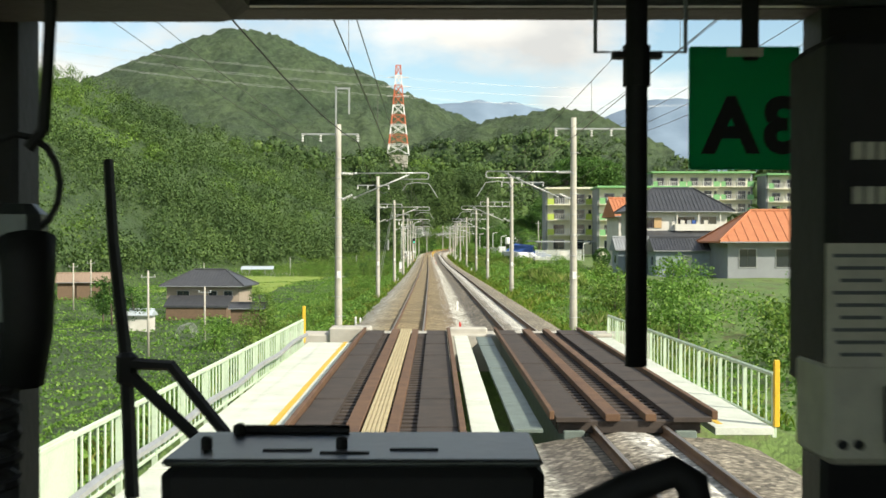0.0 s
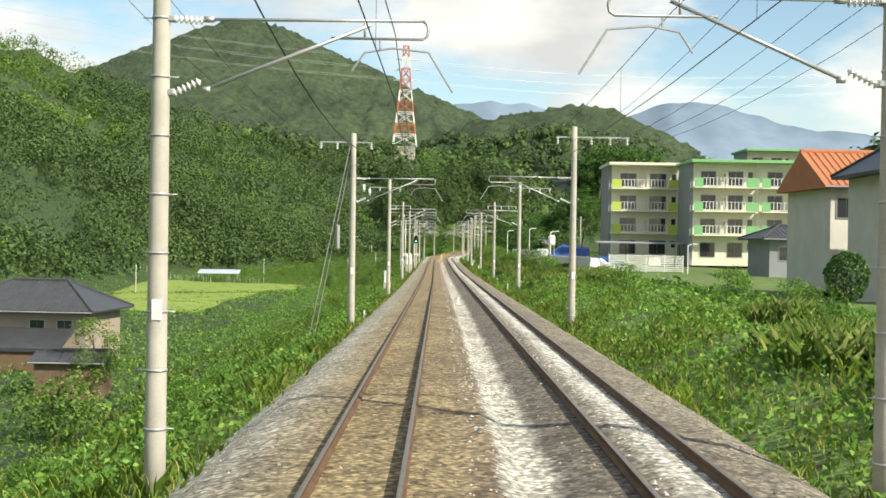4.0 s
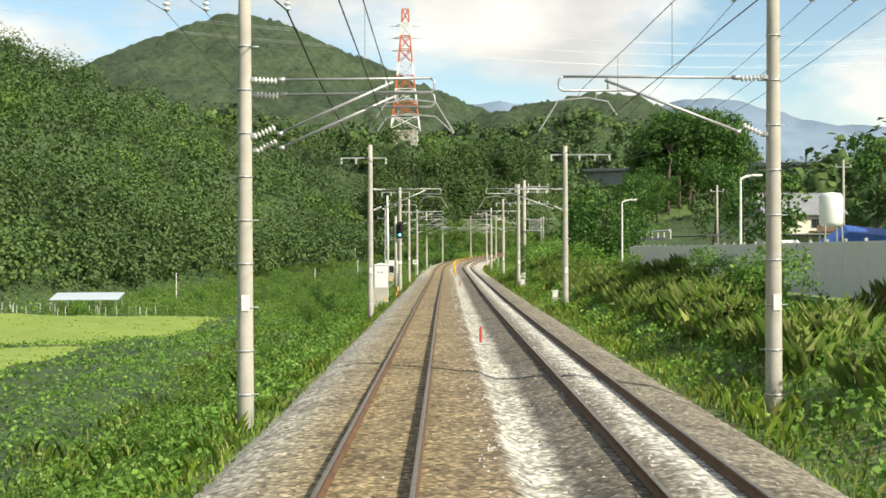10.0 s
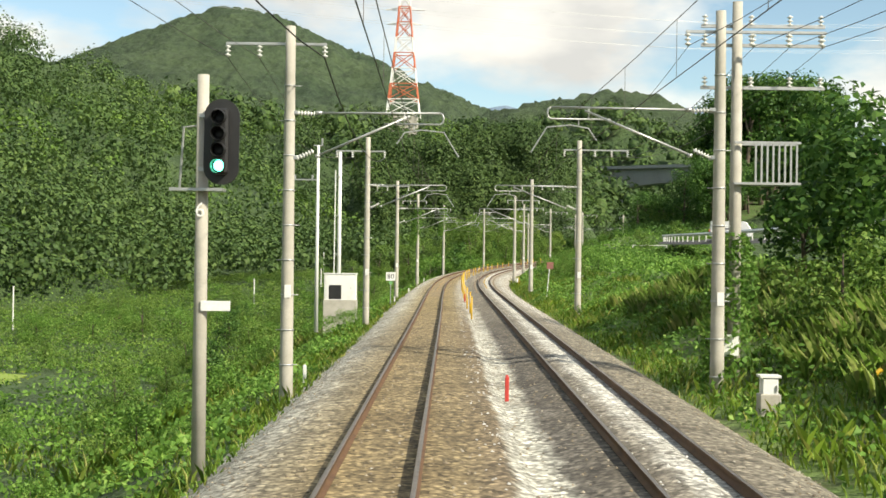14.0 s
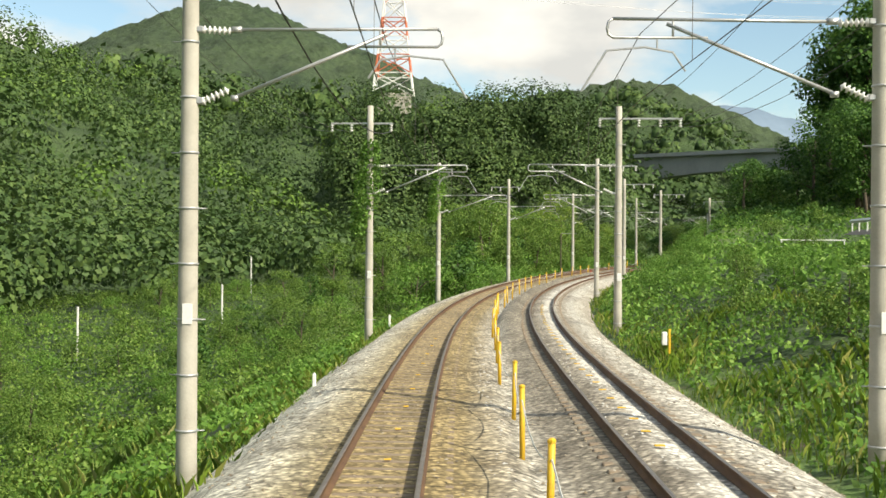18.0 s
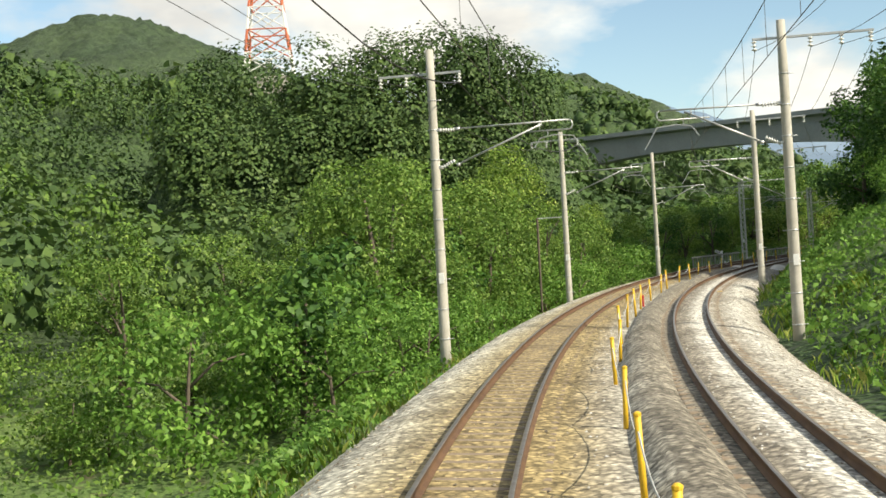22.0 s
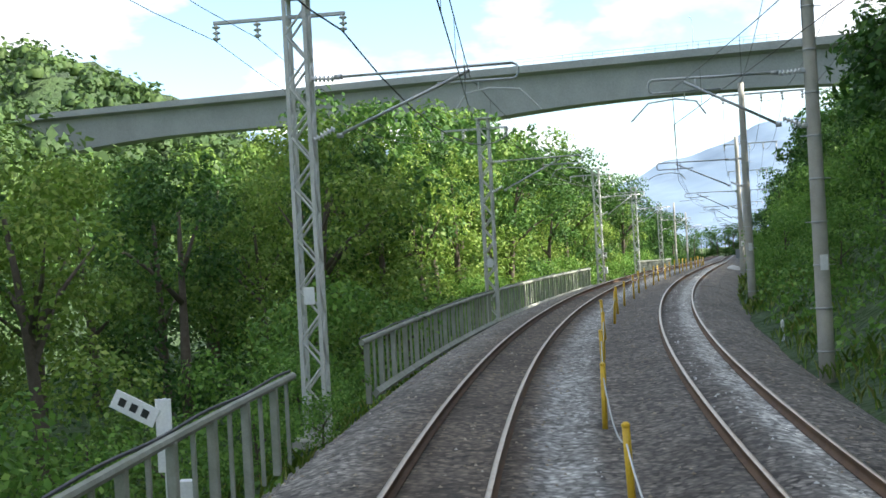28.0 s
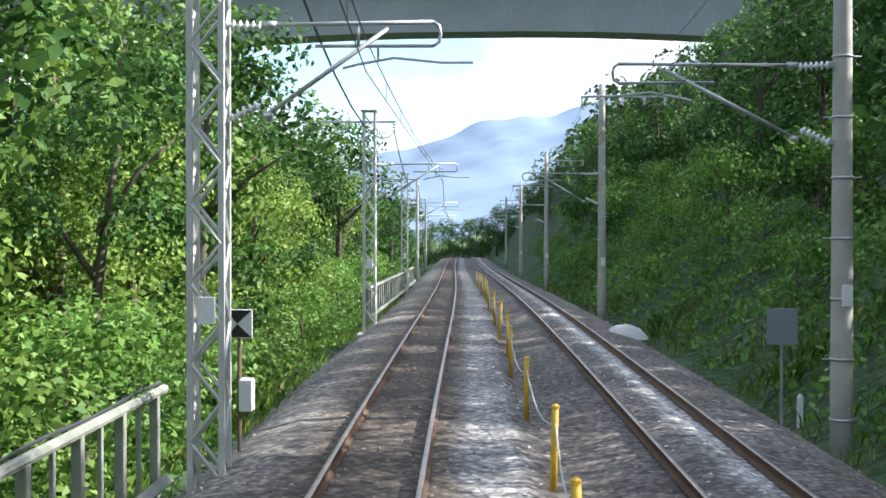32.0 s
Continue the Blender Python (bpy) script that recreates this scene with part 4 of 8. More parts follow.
def cross(d):
    z, dep, c = deck_top(d), depth_at(d), VA + vd * d
    prof = [(-5.2, z), (-5.2, z - 0.45), (-3.2, z - 0.9), (-2.7, z - dep), (2.7, z - dep), (3.2, z - 0.9), (5.2, z - 0.45), (5.2, z)]
    return [tuple(c + vn * a + Vector((0, 0, b))) for a, b in prof]


st = np.arange(0, 1131, 5.0)
g = Geo()
for d in st:
    g.v += cross(d)
g.f = [(8 * i + k, 8 * i + (k + 1) % 8, 8 * i + 8 + (k + 1) % 8, 8 * i + 8 + k) for i in range(len(st) - 1) for k in range(8)]
girder = part("girder", g, "viaduct", via)
for side in (-1, 1):
    g = Geo()
    for d in st:
        c = VA + vd * d + vn * side * 5.1 + Vector((0, 0, deck_top(d) - 0.02))
        g.v += [tuple(c + vn * a + Vector((0, 0, b))) for a, b in ((-0.12, 0), (-0.12, 0.94), (0.12, 0.94), (0.12, 0))]
    g.f = [(4 * i + k, 4 * i + (k + 1) % 4, 4 * i + 4 + (k + 1) % 4, 4 * i + 4 + k) for i in range(len(st) - 1) for k in range(4)]
    par = part("parapet", g, "viaduct", via)
    g = Geo()
    for d in np.arange(640, 800, 2.0):
        p = VA + vd * d + vn * side * 5.1 + Vector((0, 0, deck_top(d) + 0.9))
        g.tube([p, p + Vector((0, 0, 1.3))], 0.05, 4)
    for h in (0.7, 1.25):
        g.tube([VA + vd * d + vn * side * 5.1 + Vector((0, 0, deck_top(d) + 0.9 + h)) for d in np.arange(640, 801, 10.0)], 0.04, 4)
    part("handrail", g, "galv", par)
for p in piers:
    c = VA + vd * p
    zb = float(ground_z(c.x, c.y)) - 1
    s_, l_ = nearest(np.array([c.x]), np.array([c.y]))
    if abs(float(l_[0]) - 2) < 9:
        continue
    part("pier", Geo().slab([tuple((c + vd * a + vn * b).xy) for a, b in ((-1.5, -2.4), (1.5, -2.4), (1.5, 2.4), (-1.5, 2.4))], zb, deck_top(p) - depth_at(p) + 0.3), "viaduct", via)
for d in np.arange(700, 800, 60.0):
    p = VA + vd * d + vn * 4.9 + Vector((0, 0, deck_top(d)))
    lamp = thing("street_lamp", Matrix.Translation(p), "slim grey road lamp on the viaduct parapet", "street lamp", "lamps on the viaduct")
    part("post", Geo().tube([(0, 0, 0), (0, 0, 8)], 0.09, 6, 0.05), "galv", lamp)
    part("lamp_head", Geo().tube([(0, 0, 7.9), (-vn.x * 1.4, -vn.y * 1.4, 8.2)], 0.06, 6).box((-vn.x * 1.5, -vn.y * 1.5, 8.2), (0.5, 0.3, 0.12), None, 0.03), "galv", lamp)


def far_ridge(name, pts, depth, label):
    """A distant mountain: a crest line with folds running down both sides."""
    n, m = 90, 14
    px, py, pz = (np.interp(np.linspace(0, len(pts) - 1, n), np.arange(len(pts)), [p[k] for p in pts]) for k in range(3))
    r = np.linspace(0, 1, m)
    dirx, diry = -(py[-1] - py[0]), px[-1] - px[0]
    ln = math.hypot(dirx, diry)
    vs = []
    for k in r:
        fold = 60 * k * wave(px, py, 420, 9) * (1 - k)
        vs.append(np.stack([px - dirx / ln * (depth * k + fold) * -1, py - diry / ln * (depth * k + fold) * -1, pz * (1 - k) ** 1.25 + 14 * wave(px, py + 900 * k, 160, 11) * (1 - k) - 30 * k], -1))
    v = np.concatenate(vs)
    i, j = np.meshgrid(np.arange(m - 1), np.arange(n - 1), indexing="ij")
    a = (i * n + j).ravel()
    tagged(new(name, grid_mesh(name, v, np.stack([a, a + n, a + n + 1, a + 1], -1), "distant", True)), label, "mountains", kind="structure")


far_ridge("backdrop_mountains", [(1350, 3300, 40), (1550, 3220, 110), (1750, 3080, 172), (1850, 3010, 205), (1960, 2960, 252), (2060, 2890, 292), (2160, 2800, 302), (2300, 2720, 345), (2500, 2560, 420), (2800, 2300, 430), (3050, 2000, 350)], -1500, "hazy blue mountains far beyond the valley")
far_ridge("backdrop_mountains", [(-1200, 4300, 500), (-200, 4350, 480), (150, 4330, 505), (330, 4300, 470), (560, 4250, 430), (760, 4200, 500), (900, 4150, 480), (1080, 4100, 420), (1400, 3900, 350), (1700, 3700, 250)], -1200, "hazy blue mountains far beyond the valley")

# ---------------------------------------------------------------- the short bridge at the start
bridge = thing("railway_bridge", Matrix(), "short steel railway bridge with dark timber decks and pale walkways", "bridge")


def plank_run(name, lat0, lat1, s0, s1, top, thick, mat, parent, label="", step=None):
    """Planks or plates side by side along the line."""
    if step is None:
        part(name, Geo().box(((lat0 + lat1) / 2, (s0 + s1) / 2, top - thick / 2), (lat1 - lat0, s1 - s0, thick), None, 0.01), mat, parent, label)
        return
    n = int((s1 - s0) / step)
    for i in range(n):
        a = s0 + (s1 - s0) * i / n
        z = top + 0.006 * math.sin(i * 2.7)
        part(name, Geo().box(((lat0 + lat1) / 2, a + step * 0.49, z - thick / 2), (lat1 - lat0, (s1 - s0) / n - 0.02, thick), None, 0.006), mat, parent, label)


for c, s0 in ((0.0, 13.5), (GAP, 19.5)):
    deck = part("track_deck", Geo().box((c - 0.9, (s0 + 38.4) / 2, -0.95), (0.35, 38.4 - s0, 1.3), None, 0.02).box((c + 0.9, (s0 + 38.4) / 2, -0.95), (0.35, 38.4 - s0, 1.3), None, 0.02)
                .box((c, (s0 + 38.4) / 2, -1.2), (1.8, 38.4 - s0, 0.1)), "steel_green", bridge, "dark steel bridge girders")
    n = int((38.4 - s0) / 0.42)
    for i in range(n):
        part("bridge_timber", Geo().box((c, s0 + 0.2 + 0.42 * i, -0.255), (2.3, 0.22, 0.2), None, 0.012), "timber", deck)
    plank_run("deck_plank", c - 1.2, c - 0.66, s0, 38.4, -0.075, 0.08, "timber", deck, "", 1.6)
    plank_run("deck_plank", c + 0.68, c + 1.3, s0, 38.4, -0.075, 0.08, "timber", deck, "", 1.6)
    plank_run("guard_timber", c - 0.4, c - 0.16, s0, 38.4, -0.03, 0.12, "rust", deck, "rusty inner guard beam")
    plank_run("guard_timber", c + 0.24, c + 0.42, s0, 38.4, -0.03, 0.12, "rust", deck, "rusty inner guard beam")
    part("edge_angle", Geo().box((c + 1.36, (s0 + 38.4) / 2, -0.05), (0.1, 38.4 - s0, 0.14), None, 0.01), "rust", deck)
    part("edge_angle", Geo().box((c - 1.26, (s0 + 38.4) / 2, -0.05), (0.08, 38.4 - s0, 0.14), None, 0.01), "rust", deck)
tan = thing("walkway_mat", Matrix(), "tan ribbed walking board laid between the rails on the bridge", "walkway")
for i in range(5):
    part("rib_board", Geo().box((-0.09 + 0.066 * i, 26.0, -0.05), (0.056, 24.6, 0.06), None, 0.006), worn("tan_board", (0.5, 0.42, 0.24), (0.38, 0.31, 0.18), 0.8) if i == 0 else bpy.data.materials["tan_board"], tan)
plank_run("walk_plate", 1.52, 1.95, 13.5, 37.8, -0.2, 0.06, "walk", bridge, "pale green walkway plate", 3.0)
plank_run("walk_plate", 2.22, 2.68, 19.5, 38.2, -0.26, 0.06, "steel_green", bridge, "grey-green steel plate", 3.0)
plank_run("walkway_slab", -2.85, -1.36, -4.0, 36.4, -0.28, 0.12, "walk", bridge, "whitish walkway slab", 4.0)
part("walkway_line", Geo().box((-1.72, 16.2, -0.277), (0.11, 40.2, 0.012)), "yellow", bridge, "yellow edge line")
plank_run("walkway_slab", 5.5, 6.45, 20.0, 38.2, -0.28, 0.12, "walk", bridge, "whitish walkway slab", 4.0)
part("walkway_line", Geo().box((5.66, 29.1, -0.277), (0.1, 18.0, 0.012)), "yellow", bridge, "yellow edge line")
for y, d in ((12.9, 1.3), (39.1, 1.4)):
    part("abutment", Geo().box((2.0, y, -3.6), (11.6, d, 6.8), None, 0.05), "concrete", bridge)
part("abutment_curb", Geo().box((-1.75, 38.9, -0.25), (1.3, 1.2, 0.5), None, 0.04), "concrete", bridge)
part("abutment_curb", Geo().box((2.0, 38.9, -0.22), (1.2, 0.6, 0.4), None, 0.04), "concrete", bridge)


def railing(name, lat, s0, s1, posts, bars, parent_label, top, mat, solid_to=None, low=-0.25):
    ob = thing(name, Matrix(), parent_label, "railing")
    ds = (s1 - s0) / posts
    for i in range(posts + 1):
        s = s0 + ds * i
        p, th = P(s, lat, 0, False), float(np.interp(s, SS, T_TH))
        part("post", Geo().box((p[0], p[1], p[2] + (top + low) / 2), (0.07, 0.07, top - low), Matrix.Rotation(-th, 4, "Z")), mat, ob)
    part("top_rail", Geo().tube([P(s, lat, top) for s in np.linspace(s0, s1, max(2, posts // 2))], 0.04, 6), mat, ob)
    part("bottom_rail", Geo().tube([P(s, lat, low + 0.2) for s in np.linspace(s0, s1, max(2, posts // 2))], 0.028, 6), mat, ob)
    for i in range(posts):
        for k in range(1, bars + 1):
            s = s0 + ds * (i + k / (bars + 1))
            p = P(s, lat)
            if solid_to and s < solid_to:
                continue
            part("bar", Geo().tube([(p[0], p[1], p[2] + low + 0.2), (p[0], p[1], p[2] + top)], 0.016, 5, None, False), mat, ob)
    return ob


fence_l = railing("bridge_railing", -2.98, -6.0, 36.4, 22, 5, "pale green painted steel railing along the bridge walkway", 0.78, "rail_green", 13.0)
for s in np.arange(-6, 13, 1.93):
    part("solid_panel", Geo().box((-2.98, s + 0.96, 0.26), (0.04, 1.8, 0.86), None, 0.01), "rail_green", fence_l, "pale green solid panel")
part("end_post", Geo().box((-2.98, 36.45, 0.24), (0.09, 0.09, 1.1), None, 0.01), "yellow", fence_l, "yellow end post")
part("cable_duct", Geo().tube([(-2.86, s, 0.0 + 0.03 * math.sin(s)) for s in np.arange(-4, 37, 1.0)], 0.06, 6), "galv", fence_l, "grey cable duct")
fence_r = railing("bridge_railing", 6.55, 20.0, 39.0, 10, 3, "pale green painted steel railing along the bridge walkway", 0.78, "rail_green")
part("end_post", Geo().box((6.55, 19.9, 0.25), (0.09, 0.09, 1.1), None, 0.01), "yellow", fence_r, "yellow end post")


# ---------------------------------------------------------------- small things beside the line
def stake(s, lat, mat, h=0.5, w=0.09, label="short white marker post beside the ballast", name="marker_post"):
    ob = thing(name, at(s, lat, 0), label, "marker post", "markers along the line")
    z = min(-0.2, ground_at(s, lat) - float(np.interp(s, SS, T_Z)) if lat < -2.4 or lat > 6.3 else -0.3)
    part("post", Geo().box((0, 0, z + h / 2 - 0.05), (w, w, h + 0.1), None, 0.012), mat, ob)
    part("cap", Geo().lathe([(w * 0.4, z + h), (w * 0.34, z + h + 0.03), (w * 0.1, z + h + 0.045)], 8), mat, ob)
    return ob


for s, lat, m_, h in ((44.0, 1.9, "red", 0.55), (42.0, -2.7, "white", 0.6), (62.0, -3.0, "white", 0.7), (65.0, 2.25, "white", 0.45), (64.5, -2.9, "white", 0.5), (155.0, 2.2, "white", 0.4), (196.0, 2.2, "white", 0.3), (152.0, -3.2, "white", 0.5),
                      (189.5, -3.5, "white", 0.5), (197.5, 7.6, "white", 0.7), (219.0, 7.7, "white", 0.7), (248.5, 2.2, "red", 0.5), (314.0, 2.2, "red", 0.5), (325.0, -3.4, "white", 0.6),
                      (384.0, -3.3, "white", 0.6), (404.0, -3.1, "white", 0.55), (428.0, -3.2, "white", 0.6), (463.0, -3.3, "white", 0.6), (366.0, 2.0, "red", 0.5), (498.0, 2.0, "red", 0.5), (590.0, 7.2, "white", 0.6), (612.0, 7.3, "white", 0.55), (640.0, 7.2, "white", 0.5)):
    stake(s, lat, m_, h, 0.1 if m_ == "white" else 0.085, "short %s marker post standing in the ballast" % m_)

# yellow posts with a slack rope between the tracks, round the bend
rope_fence = thing("rope_fence", Matrix(), "yellow posts with a slack pale rope standing between the tracks", "rope fence")
tops = []
for i, s in enumerate(np.arange(346, 700, 5.2)):
    s = float(s) + 0.5 * math.sin(i * 1.9)
    lat = 2.03 + 0.05 * math.sin(i * 2.3)
    b0 = P(s, lat, -0.35)
    tip = b0 + np.array([0.05 * math.sin(i * 3.1), 0.05 * math.cos(i * 2.2), 1.12 + 0.06 * math.sin(i)])
    post = part("rope_post", Geo().tube([b0, tip], 0.042, 8), "yellow", rope_fence, "", True)
    part("post_cap", Geo().lathe([(0.047, -0.03), (0.047, 0.0), (0.02, 0.02)], 8, Matrix.Translation(tip)), "yellow", post)
    tops.append(tip - np.array([0, 0, 0.2]))
for a, b in zip(tops, tops[1:]):
    a, b = Vector(a), Vector(b)
    part("rope", Geo().tube([a.lerp(b, k / 6) - Vector((0, 0, 0.55 * (k / 6) * (1 - k / 6) * 4 * 0.5)) for k in range(7)], 0.011, 4, None, False), "porcelain", rope_fence, "thin pale rope")
for s in np.arange(388, 436, 1.5):
    tagged(part("yellow_mark", Geo().box((0, 0, 0), (0.16, 0.1, 0.02), None, 0.006), "yellow", m=at(float(s), GAP + 0.02 * math.sin(s), -0.06)), "small yellow plate fixed on a sleeper of the track", "marker plate", "yellow plates on the sleepers")
for s in np.arange(384, 412, 3.0):
    tagged(part("yellow_mark", Geo().box((0, 0, 0), (0.1, 0.07, 0.02), None, 0.006), "yellow", m=at(float(s), 0.05, -0.14)), "small yellow plate fixed on a sleeper of the track", "marker plate", "yellow plates on the sleepers")
tagged(part("leaf_litter", Geo().box((0, 0, 0), (0.22, 0.16, 0.03), None, 0.01), "yellow", m=at(505, GAP + 0.9, -0.1)), "yellow scrap lying beside the rail", "litter")


def heap(s, lat, r, h):
    """A low heap of fresh gravel beside the rails."""
    q = np.random.default_rng(int(s * 10))
    g = Geo()
    n, m = 18, 5
    for k in range(m):
        f = k / (m - 1)
        for a in range(n):
            w = 2 * math.pi * a / n
            rad = r * (1 - f) ** 0.8 * (1 + 0.12 * math.sin(3 * w + s) + 0.06 * q.normal())
            g.v.append((rad * math.cos(w), 1.5 * rad * math.sin(w), h * math.sin(f * math.pi / 2) * (1 + 0.05 * q.normal())))
    g.f = [(n * i + k, n * i + (k + 1) % n, n * i + n + (k + 1) % n, n * i + n + k) for i in range(m - 1) for k in range(n)]
    ob = new("gravel_heap", mesh_of("gravel_heap", g, "white_stone", True))
    ob.matrix_basis = at(s, lat, -0.42)
    tagged(ob, "low heap of pale fresh gravel beside the rails", "gravel heap", "gravel heaps along the line")


heap(541.5, 2.65, 0.62, 0.5)
heap(541.0, 5.75, 0.75, 0.42)
heap(655.0, 5.9, 0.7, 0.42)


def cabinet(s, lat, w, d, h, name, label, z=None):
    z = ground_at(s, lat) - float(np.interp(s, SS, T_Z)) if z is None else z
    ob = thing(name, at(s, lat, z), label, "cabinet")
    part("body", Geo().box((0, 0, h / 2), (w, d, h), None, 0.02), "white", ob)
    deep = max(0.6, z + float(np.interp(s, SS, T_Z)) - ground_at(s, lat) + 0.35)
    part("plinth", Geo().box((0, 0, 0.1 - deep / 2), (w + 0.1, d + 0.1, deep), None, 0.02), "concrete", ob)
    part("roof", Geo().slab([(-w / 2 - 0.05, -d / 2 - 0.05), (w / 2 + 0.05, -d / 2 - 0.05), (w / 2 + 0.05, d / 2 + 0.05), (-w / 2 - 0.05, d / 2 + 0.05)], h, h + 0.05), "white", ob)
    door = part("door", Geo().box((0, -d / 2 - 0.012, h / 2), (w * 0.9, 0.022, h * 0.88), None, 0.006), "white", ob)
    part("handle", Geo().box((w * 0.36, -d / 2 - 0.04, h * 0.5), (0.03, 0.04, 0.14), None, 0.006), "galv", door)
    return ob, door


cabinet(202.0, -3.95, 0.6, 0.45, 1.2, "relay_box", "plain white relay box half hidden in weeds", -0.35)
big, big_door = cabinet(296.8, -3.85, 1.0, 0.75, 1.75, "signal_cabinet", "tall white signal cabinet with a peaked lid in the weeds", 0.05)
part("lid", Geo().add([(-0.56, -0.43, 1.79), (0.56, -0.43, 1.79), (0.56, 0.43, 1.79), (-0.56, 0.43, 1.79), (0, 0, 1.93)], [(0, 1, 4), (1, 2, 4), (2, 3, 4), (3, 0, 4), (3, 2, 1, 0)]), "white", big)
for i, x in enumerate((-0.16, 0.1)):
    part("letter_bar", Geo().box((x, -0.402, 1.22), (0.11, 0.006, 0.11)), "black", big_door, "dark unreadable lettering bar")
part("side_box", Geo().box((0.68, -0.1, 0.75), (0.3, 0.3, 0.42), None, 0.02), worn("tan_box", (0.55, 0.45, 0.25), (0.45, 0.36, 0.2)), big, "tan side box")
small, _ = cabinet(366.5, -6.0, 2.0, 1.3, 1.75, "equipment_hut", "low white equipment hut with a black sheet standing for the shaded opening", -0.35)
# A flat black sheet on the closed body paints the shade inside the opening.
part("opening", Geo().box((-0.3, -0.665, 0.6), (0.8, 0.02, 0.9)), "black", small, "black sheet standing for the shaded opening")
for s, lat in ((304.2, 7.6), (275, 7.9)):
    b, _ = cabinet(s + 10, lat + 0.2, 0.35, 0.25, 0.45, "junction_box", "small white junction box on a stub post", -0.2)
striped = thing("guard_rail", at(298.5, -2.75, -0.55), "bent yellow and black striped guard frame in the weeds", "guard frame")
for i in range(4):
    part("frame_bar", Geo().tube([(0.12 * math.sin(i), 0.1 * i, 0.0), (0.12 * math.sin(i), 0.1 * i + 0.05, 0.34)], 0.05, 8), "yellow" if i % 2 == 0 else "black", striped)
    part("frame_bar", Geo().tube([(0.12 * math.sin(i), 0.1 * i, 0.36), (0.12 * math.sin(i), 0.1 * i + 0.12, 0.66)], 0.05, 8), "black" if i % 2 == 0 else "yellow", striped)
for s, lat in ((294.0, -3.5), (312.0, 9.3), (296, 8.2)):
    ob = thing("hazard_stake", at(s, lat, ground_at(s, lat) - float(np.interp(s, SS, T_Z))), "yellow capped hazard stake among the grass", "stake", "yellow stakes in the grass")
    part("stake", Geo().tube([(0, 0, -0.2), (0, 0, 0.5)], 0.035, 8), "black", ob)
    part("head", Geo().tube([(0, 0, 0.5), (0.02, 0, 0.68), (0.12, 0, 0.76)], 0.05, 8), "yellow", ob, "bent yellow head")

# colour-light signal
sig = thing("railway_signal", at(308.7, -3.25, -0.14), "four-aspect railway signal on a concrete post showing green", "signal")
part("post", Geo().tube([(0, 0, -1.2), (0, 0, 5.9)], 0.125, 12, 0.1), "concrete", sig, "", True)
plate = part("backboard", Geo().extrude([(0.3 * math.cos(a) + 0.0, 4.75 + (0.42 if math.sin(a) > 0 else -0.42) + 0.3 * math.sin(a)) for a in np.linspace(0, 2 * math.pi, 24, endpoint=False)], -0.02, 0.02), "black", sig, "black rounded backboard", False, pose(0.36, -0.2, 0, 0, 0, 90))
part("lamp_housing", Geo().box((0.36, -0.3, 4.75), (0.26, 0.2, 1.1), None, 0.04), "black", sig)
for i, z in enumerate((5.15, 4.88, 4.61, 4.34)):
    part("hood", Geo().tube([(0.36, -0.38, z), (0.36, -0.62, z - 0.02)], 0.115, 12, 0.115, False), "black", sig, "", True)
    part("lens", Geo().lathe([(0.095, 0), (0.07, 0.02), (0.0, 0.03)], 14, pose(0.36, -0.4, z, 90, 0, 0)), "lamp_green" if i == 3 else "dark_plastic", sig, "lit green lens" if i == 3 else "dark lens", True)
part("bracket", Geo().box((0.15, -0.1, 5.2), (0.4, 0.07, 0.07)).box((0.15, -0.1, 4.3), (0.4, 0.07, 0.07)).box((-0.05, -0.12, 3.95), (0.9, 0.3, 0.05)).tube([(-0.35, -0.15, 3.95), (-0.3, -0.1, 5.0), (0.0, 0, 5.05)], 0.02, 5), "galv", sig, "steel bracket and foot platform")
digit = bpy.data.curves.new("signal_number", "FONT")
digit.body, digit.size, digit.extrude, digit.align_x = "6", 0.34, 0.004, "CENTER"
dob = new("signal_number", digit)
dob.parent = sig
dob.matrix_basis = pose(0, -0.14, 3.5, 90, 0, 0)
dob.data.materials.append(M["white"])
part("plate", Geo().box((0.28, -0.14, 2.0), (0.5, 0.02, 0.17), None, 0.005), "white", sig, "blank white plate")

# pair of slim masts and a cross-armed post near the signal
for s, lat, h in ((352.0, -6.0, 8.4),):
    ob = thing("slim_mast", at(s, lat, 0), "slim whitish steel mast beside the line", "mast", "slim masts near the signal")
    part("shaft", Geo().tube([(0, 0, -1.4), (0, 0, h)], 0.11, 10, 0.07), "white", ob, "", True)
    part("cap", Geo().box((0, 0, h), (0.5, 0.06, 0.06)).tube([(0.2, 0, h), (0.2, 0, h + 0.4)], 0.05, 6), "galv", ob)
    part("cross_arm", Geo().box((-0.6, 0, 6.6), (1.3, 0.06, 0.06)).tube([(-1.2, 0, 6.6), (-1.2, 0, 6.85)], 0.05, 6).tube([(-0.3, 0, 6.6), (-0.3, 0, 6.85)], 0.05, 6), "galv", ob)

# post with many fittings on the other side
ob = thing("utility_pole", at(319.6, 8.3, 0), "concrete utility pole with transformer gear and hanging vines", "pole")
part("shaft", Geo().tube([(0, 0, -1.2), (0, 0, 9.4)], 0.18, 12, 0.13), "concrete", ob, "", True)
for z in (8.8, 8.3, 7.2):
    arm = part("cross_arm", Geo().box((0.7, 0.15, z), (3.2, 0.08, 0.08)), "galv", ob)
    for x in (-0.8, 0.4, 1.4, 2.2):
        part("insulator", Geo().lathe(insulator(0.3, 0.08, 3), 10, pose(x, 0.15, z)), "porcelain", arm, "", True)
